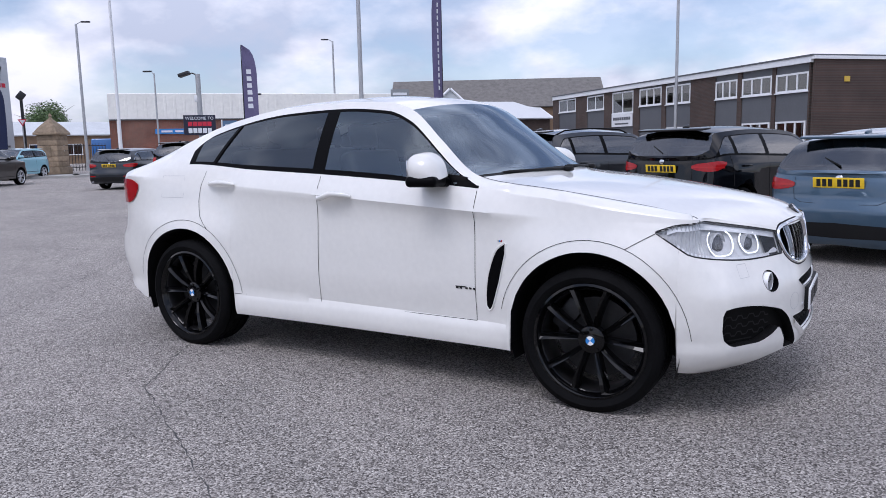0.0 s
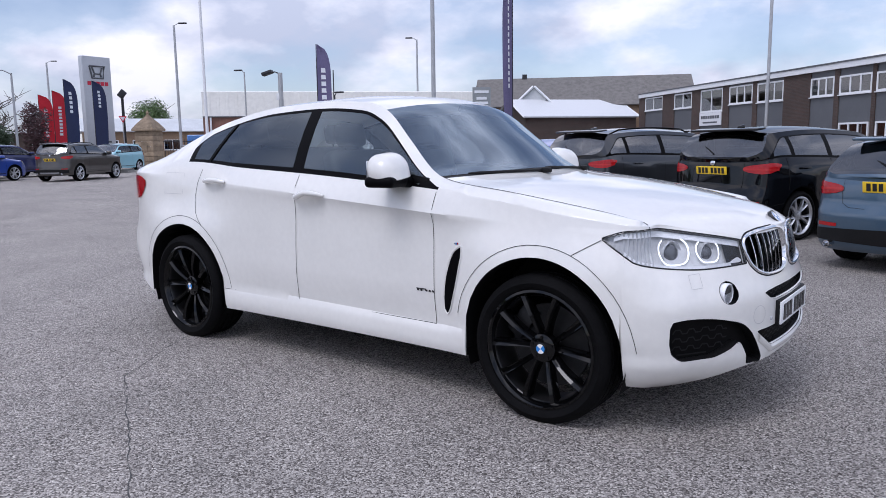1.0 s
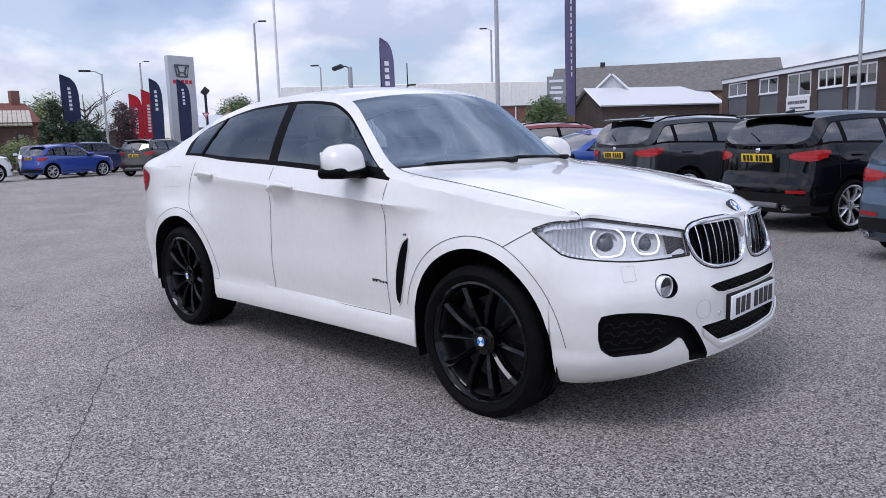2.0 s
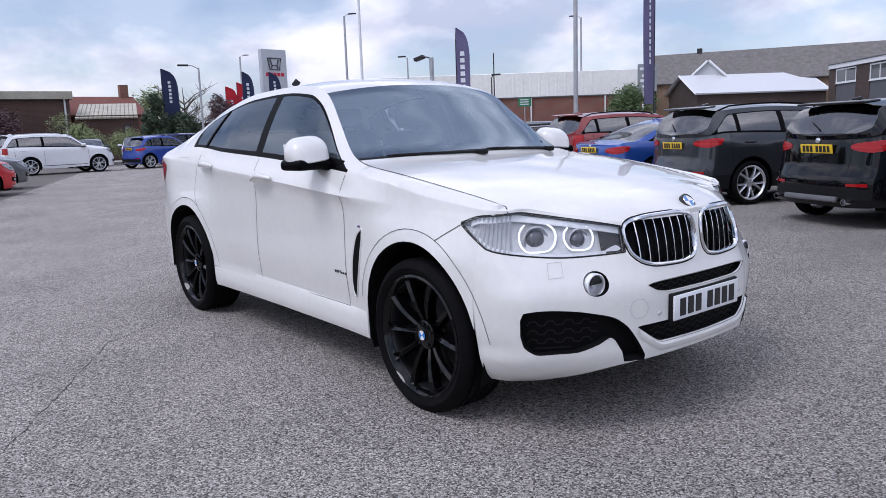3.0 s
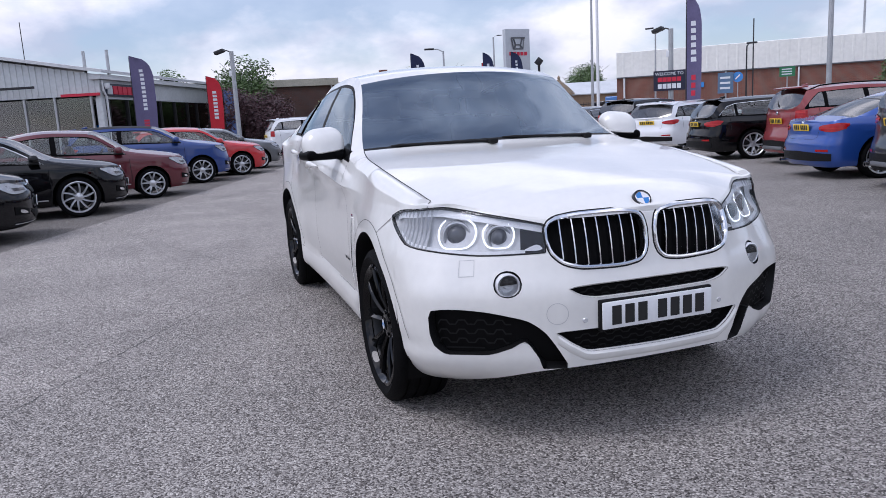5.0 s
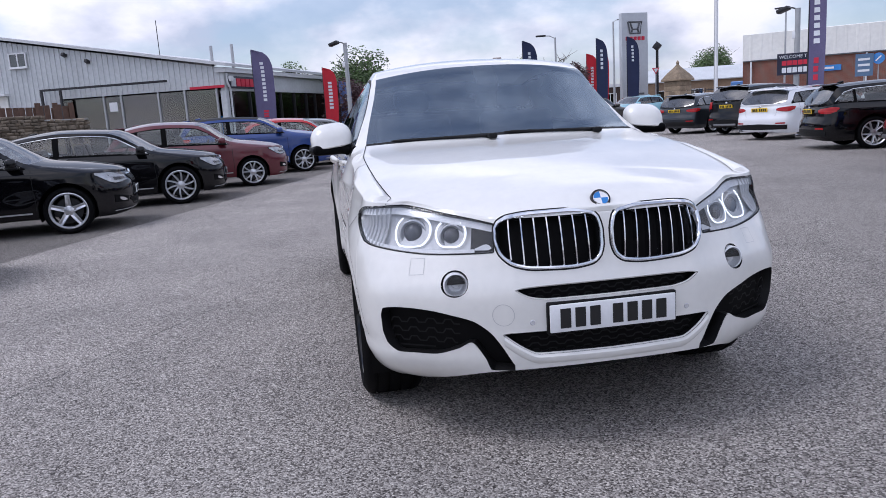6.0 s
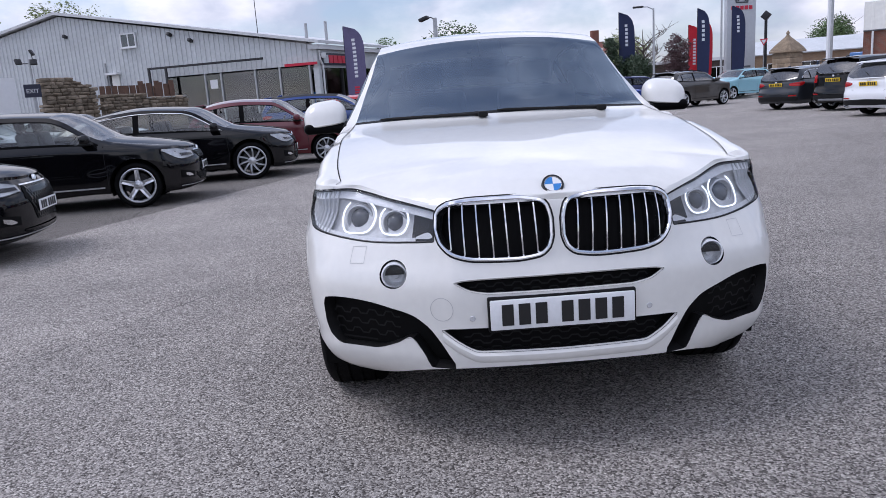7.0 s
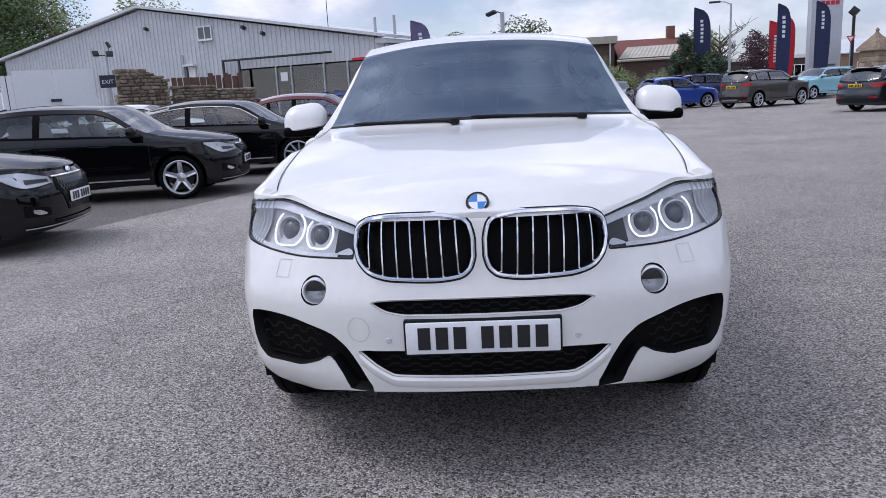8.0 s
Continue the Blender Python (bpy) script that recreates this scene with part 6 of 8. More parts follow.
M_SHOPROOM = material("shop_interior", (0.5, 0.5, 0.5), 0.7, vary=0.25, scale=0.9)
M_SHOPPANE = pane_glass("shop_pane", (0.75, 0.78, 0.78), ior=2.2)
# dark tone that holds the shade of rooms seen through glass
M_ROOMSHADE = material("room_shade", (0.08, 0.08, 0.085), 0.8, vary=0.2, scale=1.5)
M_POLE = material("galvanised_pole", (0.42, 0.43, 0.44), 0.45, 0.5, vary=0.12, scale=3)
M_DARKPOLE = material("dark_pole", (0.03, 0.03, 0.033), 0.5, 0.3, vary=0.15, scale=4)
M_FLAGNAVY = material("navy_flag_cloth", (0.018, 0.026, 0.075), 0.8, vary=0.12, scale=2, bump=0.2, bump_scale=60)
M_FLAGRED = material("red_flag_cloth", (0.55, 0.02, 0.035), 0.8, vary=0.1, scale=2, bump=0.2, bump_scale=60)
M_FLAGPURPLE = material("purple_flag_cloth", (0.12, 0.105, 0.2), 0.8, vary=0.12, scale=2, bump=0.2, bump_scale=60)
M_FLAGBLUE = material("pale_blue_flag_cloth", (0.16, 0.24, 0.5), 0.8, vary=0.1, scale=2)
M_INKWHITE = material("white_print", (0.7, 0.72, 0.75), 0.7, vary=0.05)
M_INKRED = material("red_print", (0.55, 0.02, 0.05), 0.6, vary=0.06)
M_SIGNNAVY = material("navy_sign", (0.012, 0.014, 0.035), 0.4, vary=0.08)
M_SILVERSIGN = material("silver_sign", (0.5, 0.52, 0.55), 0.4, 0.3, vary=0.05, scale=0.7)
M_STONE = material("sandstone", (0.29, 0.22, 0.15), 0.85, vary=0.35, scale=3, bump=0.5, bump_scale=25, rand=0.22)
M_RUBBLE = material("rubble_stone", (0.21, 0.17, 0.125), 0.9, vary=0.4, scale=3, bump=0.5, bump_scale=25, rand=0.35)
M_KERB = material("kerb_concrete", (0.36, 0.35, 0.33), 0.85, vary=0.15, scale=3, bump=0.3)
M_WOOD = material("brown_timber", (0.11, 0.06, 0.04), 0.75, vary=0.3, scale=5)
M_LEAF = material("green_leaf", (0.085, 0.14, 0.045), 0.55, vary=0.45, scale=1.5)
M_LEAFDARK = material("dark_leaf", (0.04, 0.068, 0.032), 0.55, vary=0.4, scale=1.5)
M_LEAFPALE = material("spring_leaf", (0.22, 0.26, 0.11), 0.55, vary=0.4, scale=1.5)
M_LEAFPURPLE = material("copper_leaf", (0.075, 0.034, 0.038), 0.55, vary=0.4, scale=1.5)
M_BARK = material("bark", (0.07, 0.055, 0.045), 0.85, vary=0.3, scale=6, bump=0.5)


def frame_on(a, b):
    """Local axes of a wall: x from a to b along its foot, y out of it, z up."""
    d = (Vector((*b, 0)) - Vector((*a, 0)))
    ln = d.length
    d.normalize()
    n = Vector((0, 0, 1)).cross(d)
    m = Matrix(((d.x, n.x, 0, a[0]), (d.y, n.y, 0, a[1]), (0, 0, 1, 0), (0, 0, 0, 1)))
    return m, ln


def slab(bm, x0, x1, y0, y1, z0, z1, bevel=0.0):
    add_box(bm, (x1 - x0, y1 - y0, z1 - z0), Matrix.Translation(((x0 + x1) / 2, (y0 + y1) / 2, (z0 + z1) / 2)), bevel)


def slab_part(name, parent, mat, x0, x1, y0, y1, z0, z1, bevel=0.0, label=""):
    bm = bmesh.new()
    slab(bm, x0, x1, y0, y1, z0, z1, bevel)
    return part(name, bm, mat, parent, label, smooth=False)


def wall_window(parent, x0, x1, z0, z1, y, lights=2, frame=0.07, mat=None):
    """A window with its frame and panes; its own frame stands a little proud of the wall."""
    bm = bmesh.new()
    d0, d1 = y - 0.04, y + 0.04
    slab(bm, x0, x1, d0, d1, z0, z0 + frame)
    slab(bm, x0, x1, d0, d1, z1 - frame, z1)
    slab(bm, x0, x0 + frame, d0, d1, z0 + frame, z1 - frame)
    slab(bm, x1 - frame, x1, d0, d1, z0 + frame, z1 - frame)
    w = part("window", bm, mat or M_UPVC, parent, smooth=False)
    step = (x1 - x0 - frame) / lights
    for k in range(1, lights):
        slab_part("mullion", w, mat or M_UPVC, x0 + step * k, x0 + step * k + frame, d0, d1 - 0.004, z0 + frame, z1 - frame)
    for k in range(lights):
        slab_part("pane", w, M_PANE, x0 + step * k + frame, x0 + step * (k + 1), y - 0.012, y + 0.0, z0 + frame, z1 - frame)
    # flat dark panel paints in the shade of the room beyond
    slab_part("room_behind", w, M_ROOMSHADE, x0 + 0.02, x1 - 0.02, y - 0.3, y - 0.28, z0 + 0.02, z1 - 0.02)
    slab_part("sill", w, mat or M_UPVC, x0 - 0.05, x1 + 0.05, y, y + 0.09, z0 - 0.05, z0 - 0.003)
    return w


def bars(parent, name, mat, m, widths, h, gap, depth=0.01):
    """A row of plain bars in place of letters, along x of m."""
    x = -(sum(widths) + gap * (len(widths) - 1)) / 2
    for w in widths:
        bm = bmesh.new()
        add_box(bm, (w, depth, h), m @ Matrix.Translation((x + w / 2, 0, 0)))
        part(name, bm, mat, parent, smooth=False)
        x += w + gap


def lettering(parent, name, text, size, m, mat):
    cu = bpy.data.curves.new(name, "FONT")
    cu.body, cu.size, cu.extrude, cu.align_x, cu.align_y = text, size, 0.004, "CENTER", "CENTER"
    ob = new(name, cu)
    dg = bpy.context.evaluated_depsgraph_get()
    me = bpy.data.meshes.new_from_object(ob.evaluated_get(dg))
    bpy.data.objects.remove(ob)
    me.materials.clear()
    me.materials.append(mat)
    lt = new(name, me)
    lt.parent = parent
    lt.matrix_basis = m
    return lt


# the ribbed showroom
def showroom():
    m, ln = frame_on((-36.76, -5.47), (-48.28, -34.0))
    ln = 31.6
    b = thing("showroom_building", "grey ribbed metal dealership hall with glazed corner and white verge", "building", m)

    def rz(u):
        return 4.5 + (7.63 - 4.5) * u / 17.7 if u < 17.7 else 7.63 - (7.63 - 5.3) * (u - 17.7) / (ln - 17.7)
    rows_hi = []
    u = 0.0
    while u < ln - 0.01:
        for du, y in ((0.0, 0.0), (0.22, 0.0), (0.245, 0.045), (0.305, 0.045), (0.33, 0.0)):
            uu = min(u + du, ln)
            lo = 3.38 if uu < 10.3 else 0.0
            rows_hi.append([Vector((uu, y, lo)), Vector((uu, y, rz(uu) - 0.1))])
        u += 0.33
    bm = bmesh.new()
    add_grid(bm, rows_hi)
    part("cladding_wall", bm, M_CLAD, b, smooth=False)
    bm = bmesh.new()
    depth = 34.0
    for (u0, u1) in ((-0.35, 17.7), (17.7, ln + 0.35)):
        pts = [(u0, rz(max(u0, 0)) - (0.05 if u0 < 0 else 0)), (u1, rz(min(u1, ln)) - (0.06 if u1 > ln else 0))]
        vs = []
        for y in (0.35, -depth):
            for (uu, z) in pts:
                vs.append([Vector((uu, y, z)), Vector((uu, y, z + 0.16))])
        a, c, d, e = vs
        for q in ((a[1], c[1], e[1], d[1]), (a[0], c[0], c[1], a[1]), (d[0], e[0], e[1], d[1]), (a[0], d[0], e[0], c[0]), (a[0], a[1], d[1], d[0]), (c[0], c[1], e[1], e[0])):
            bm.faces.new([bm.verts.new(p) for p in q])
    bmesh.ops.remove_doubles(bm, verts=bm.verts, dist=1e-4)
    part("roof", bm, M_ROOFWHITE, b, smooth=False)
    bm = bmesh.new()
    slab(bm, 10.3, ln, -0.35, -0.05, 0, 4.3)
    slab(bm, ln - 0.3, ln, -depth, -0.36, 0, 4.8)
    slab(bm, 0.3, ln - 0.4, -depth, -depth + 0.3, 0, 4.4)
    part("inner_wall", bm, M_GREYPANEL, b, smooth=False)
    # gable details
    wall_window(b, 11.92, 13.06, 5.27, 6.1, 0.1, 2)
    slab_part("service_door", b, M_PALECLAD, 13.58, 14.14, 0.05, 0.10, 2.3, 3.75)
    slab_part("door_jamb", b, M_DARKPOLE, 14.15, 14.28, 0.05, 0.13, 2.3, 3.76)
    slab_part("door_hood", b, M_UPVC, 13.45, 14.36, 0.05, 0.4, 3.78, 3.9)
    part("drainpipe", tube([(14.5, 0.1, 0.2), (14.5, 0.1, 4.5)], 0.06, 8), M_POLE, b)
    part("gantry_bar", box((7.9, 0.1, 0.12), pose(7.05, 0.5, 3.9), 0.01), M_DARKPOLE, b)
    for u in (10.94, 9.72):
        part("gantry_leg", box((0.12, 0.12, 3.84), pose(u, 0.5, 1.92), 0.01), M_DARKPOLE, b)
    for u, z in ((9.4, 5.75), (8.0, 5.3), (17.2, 6.3)):
        part("wall_camera", box((0.2, 0.3, 0.18), pose(u, 0.18, z, 20, 0, 0), 0.03), M_DARKPOLE, b)
    for u in (2.2, 0.9):
        part("roof_flue", tube([(u, -3, 4.6), (u, -3, 5.9)], 0.09, 8), M_POLE, b)
    part("roof_aerial", tube([(5.5, -3, 5.2), (5.5, -3, 7.6)], 0.025, 6), M_DARKPOLE, b)
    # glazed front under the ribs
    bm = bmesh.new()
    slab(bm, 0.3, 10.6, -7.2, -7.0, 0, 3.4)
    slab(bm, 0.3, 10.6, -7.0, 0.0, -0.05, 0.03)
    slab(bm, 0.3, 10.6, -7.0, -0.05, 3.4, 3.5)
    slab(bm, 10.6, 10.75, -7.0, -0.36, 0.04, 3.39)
    # the interior's dimness is put into its dark colour
    part("shop_interior", bm, M_ROOMSHADE, b, smooth=False)
    xs = [0.5, 2.4, 4.0, 6.3, 7.4, 10.2]
    for x0, x1 in zip(xs, xs[1:]):
        slab_part("shop_pane", b, M_SHOPPANE, x0 + 0.05, x1 - 0.05, -0.02, 0.0, 0.05, 3.3)
    for x in xs:
        slab_part("shop_mullion", b, M_POLE, x - 0.05, x + 0.05, -0.05, 0.07, 0.0, 3.37)
    slab_part("white_blind", b, M_UPVC, 0.85, 2.35, -0.2, -0.17, 2.15, 3.3)
    slab_part("poster_panel", b, M_UPVC, 4.3, 6.2, -0.16, -0.12, 0.9, 2.6)
    bars(b, "poster_bar", M_GREYPANEL, pose(5.6, -0.1, 2.1), [0.16, 0.16, 0.16, 0.16], 0.22, 0.05)
    bars(b, "poster_picture", M_GREYPANEL, pose(4.75, -0.1, 2.0), [0.55], 0.5, 0.05)
    for k in range(7):
        slab_part("stair_tread", b, M_UPVC, 7.8 + 0.26 * k, 8.06 + 0.26 * k, -2.2, -1.2, 1.9 - 0.24 * k, 1.96 - 0.24 * k)
    part("stair_rail", tube([(7.7, -1.15, 2.9), (9.9, -1.15, 0.95)], 0.03, 6), M_POLE, b)
    part("stair_string", tube([(7.7, -1.2, 2.0), (9.9, -1.2, 0.1)], 0.07, 6), M_UPVC, b)
    slab_part("door_sign", b, M_UPVC, 6.6, 7.1, 0.01, 0.03, 2.5, 3.0)
    slab_part("red_band", b, M_INKRED, -0.02, 2.0, 0.06, 0.14, 3.36, 3.5)


def showroom_side():
    m, ln = frame_on((-54.91, 1.96), (-36.76, -5.47))
    b = thing("showroom_wing", "long glazed showroom front with white fascia and red sign", "building", m)
    ln = 19.6
    slab_part("fascia", b, M_CLAD, 0, ln, -0.25, 0.0, 3.2, 4.15)
    slab_part("eaves_trim", b, M_ROOFWHITE, -0.2, ln + 0.2, -0.4, 0.25, 4.16, 4.4)
    slab_part("corner_wall", b, M_CLAD, ln - 0.35, ln, -0.3, 0.02, 0.0, 3.19)
    slab_part("end_wall", b, M_CLAD, -0.3, 0.0, -0.3, 0.02, 0.0, 4.15)
    slab_part("plinth", b, M_GREYPANEL, 0, ln - 0.36, -0.25, -0.02, 0.0, 0.35)
    slab_part("sign_panel", b, M_SIGNNAVY, ln - 3.9, ln - 0.3, 0.01, 0.1, 3.33, 3.98)
    bars(b, "sign_letter", M_INKRED, pose(ln - 2.35, 0.13, 3.65), [0.42, 0.42, 0.42, 0.42, 0.42], 0.42, 0.1, 0.05)
    bars(b, "sign_emblem", M_SILVERSIGN, pose(ln - 0.75, 0.13, 3.65), [0.5], 0.45, 0.1, 0.05)
    us = [0.2, 2.4, 4.6, 6.8, 8.4, 10.4, 12.5, 14.0, 16.7, 18.8]
    for x0, x1 in zip(us, us[1:]):
        slab_part("shop_pane", b, M_SHOPPANE, x0 + 0.05, x1 - 0.05, -0.12, -0.1, 0.36, 3.19)
    for x in us:
        slab_part("shop_mullion", b, M_DARKPOLE, x - 0.05, x + 0.05, -0.2, 0.0, 0.36, 3.19)
    bm = bmesh.new()
    slab(bm, 0, ln - 0.4, -6.2, -6.0, 0, 3.2)
    slab(bm, 0, ln - 0.4, -6.0, -0.3, -0.02, 0.06)
    slab(bm, 0, ln - 0.4, -6.0, -0.3, 3.19, 3.3)
    part("shop_interior", bm, M_SHOPROOM, b, smooth=False)
    part("downpipe", tube([(ln - 0.1, 0.12, 4.1), (ln - 0.1, 0.12, 3.6), (ln - 0.35, 0.12, 3.3), (ln - 0.35, 0.12, 0.0)], 0.06, 8), M_UPVC, b)
    part("dome_camera", lathe([(0, -0.2), (0.1, -0.16), (0.14, -0.05), (0.14, 0.1), (0, 0.12)], "z", 14, pose(ln - 0.2, 0.3, 3.85)), M_UPVC, b)
    for u0, u1 in ((6.9, 8.2), (9.0, 10.2), (12.6, 13.8), (14.4, 16.4), (18.0, 19.0)):
        slab_part("display_wall", b, M_UPVC, u0, u1, -1.7, -1.6, 0.07, 2.5)
    for k, u in enumerate((17.2, 13.2)):
        slab_part("display_screen", b, M_BLUE_MARK, u, u + 1.1, -1.2, -1.1, 0.9, 1.9)


showroom()
showroom_side()


# the two-storey office
def office():
    m, ln = frame_on((-0.30, 35.06), (-22.5, 56.6))
    ln = 29.4
    b = thing("office_building", "two-storey brown brick office with grey panels and white windows", "building", m)
    top = 4.8
    panes = [(0.1, 2.35, 3.5, 4.42, 3), (2.61, 4.95, 3.5, 4.45, 3), (5.31, 7.24, 3.5, 4.5, 3), (9.63, 12.3, 3.5, 4.66, 3), (12.77, 15.5, 3.55, 4.7, 3), (16.27, 19.25, 3.2, 4.72, 2), (20.5, 23.28, 3.62, 4.72, 2), (25.25, 28.5, 3.7, 4.74, 2)]
    low = [(0.1, 2.35, 1.15, 2.12, 3), (2.61, 4.95, 1.15, 2.12, 3), (9.63, 12.3, 1.1, 2.1, 3), (20.5, 23.28, 1.1, 2.1, 2), (25.25, 28.5, 1.1, 2.1, 2)]
    edges = sorted(panes)
    x = 0.0
    for k, (x0, x1, z0, z1, n) in enumerate(edges):
        if x0 - x > 0.02:
            slab_part("brick_pier", b, M_BROWNBRICK, x, x0, -0.3, 0.06, 0.0, top)
        lo = [q for q in low if abs(q[0] - x0) < 0.3]
        if lo:
            slab_part("grey_panel", b, M_GREYPANEL, x0, x1, -0.3, 0.0, lo[0][3], z0)
            slab_part("grey_panel", b, M_GREYPANEL, x0, x1, -0.3, 0.0, 0.0, lo[0][2])
        else:
            slab_part("grey_panel", b, M_GREYPANEL, x0, x1, -0.3, 0.0, 0.0, z0)
        slab_part("grey_panel", b, M_GREYPANEL, x0, x1, -0.3, 0.0, z1, top)
        x = x1
    slab_part("brick_pier", b, M_BROWNBRICK, x, ln, -0.3, 0.06, 0.0, top)
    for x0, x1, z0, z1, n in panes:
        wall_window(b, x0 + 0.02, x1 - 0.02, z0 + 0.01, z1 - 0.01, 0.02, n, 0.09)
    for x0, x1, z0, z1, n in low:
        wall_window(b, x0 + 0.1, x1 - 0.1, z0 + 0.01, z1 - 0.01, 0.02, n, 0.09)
    slab_part("white_fascia", b, M_UPVC, -0.15, ln + 0.1, -0.35, 0.2, top + 0.003, top + 0.28)
    slab_part("roof", b, M_GREYPANEL, -0.3, ln + 0.1, -11.0, 0.24, top + 0.284, top + 0.36)
    slab_part("brick_end", b, M_BROWNBRICK, -0.3, -0.156, -9.0, 0.06, 0.0, top + 0.13)
    slab_part("brick_far_end", b, M_BROWNBRICK, ln + 0.003, ln + 0.3, -9.0, 0.06, 0.0, top)
    slab_part("end_fascia", b, M_UPVC, -0.4, -0.16, -9.0, 0.2, top + 0.133, top + 0.28)
    slab_part("back_wall", b, M_BROWNBRICK, 0, ln, -9.3, -9.0, 0.0, top)
    s = slab_part("name_board", b, M_UPVC, 16.3, 19.2, 0.07, 0.12, 2.3, 3.15)
    bars(s, "board_bar", M_GREYPANEL, pose(17.75, 0.13, 2.85), [0.25] * 8, 0.2, 0.06)
    bars(s, "board_bar", M_GREYPANEL, pose(17.75, 0.13, 2.5), [1.9], 0.1, 0.06)
    slab_part("alarm_box", b, material("yellow_box", (0.6, 0.4, 0.06), 0.5, vary=0.05), -0.35, -0.28, -1.9, -1.6, 3.9, 4.15)
    e = thing("office_annex", "grey rendered annexe beside the brick office", "building", m)
    slab_part("annex_wall", e, M_GREYPANEL, -5.5, -0.9, -14.0, -9.5, 0.0, 4.4)
    slab_part("annex_roof", e, M_UPVC, -5.6, -0.8, -14.1, -9.4, 4.41, 4.75)


office()


# the warehouse: brick below, pale sheeting above
def warehouse():
    m, ln = frame_on((-33.0, 48.15), (-46.8, 32.38))
    b = thing("warehouse", "long warehouse with red brick base and pale ribbed sheeting", "building", m)
    x1 = ln + 1.2
    slab_part("brick_wall", b, M_REDBRICK, 0, x1, -0.4, 0.0, 0.0, 3.75)
    bm = bmesh.new()
    rows = []
    u = 0.0
    while u < x1:
        for du, y in ((0, 0.03), (0.5, 0.03), (0.54, 0.045), (0.66, 0.045), (0.7, 0.03)):
            rows.append([Vector((min(u + du, x1), y, 3.70)), Vector((min(u + du, x1), y, 5.6)), Vector((min(u + du, x1), -0.6, 5.68))])
        u += 0.7
    add_grid(bm, rows)
    part("sheeting", bm, M_PALECLAD, b, smooth=False)
    slab_part("drip_trim", b, M_GREYPANEL, 0, x1, 0.002, 0.12, 3.62, 3.70)
    slab_part("roof", b, M_PALECLAD, 0, x1, -26, -0.6, 5.5, 5.66)
    slab_part("end_wall", b, M_REDBRICK, x1 - 0.4, x1, -26, -0.41, 0, 3.75)
    slab_part("end_sheeting", b, M_PALECLAD, x1 - 0.35, x1 + 0.05, -26, -0.61, 3.76, 5.49)
    part("corner_pipe", tube([(x1 - 0.6, 0.14, 0), (x1 - 0.6, 0.14, 3.6)], 0.07, 8), M_UPVC, b)
    for u in (3.0, 9.0, 14.0):
        part("downpipe", tube([(u, 0.1, 0), (u, 0.1, 3.6)], 0.06, 6), M_UPVC, b)
    s = slab_part("wall_sign", b, M_BLUE_MARK, x1 - 6.6, x1 - 3.2, 0.02, 0.08, 2.55, 2.95)
    bars(s, "sign_bar", M_INKWHITE, pose(x1 - 4.9, 0.1, 2.75), [0.7, 0.6, 0.8], 0.14, 0.2)


warehouse()


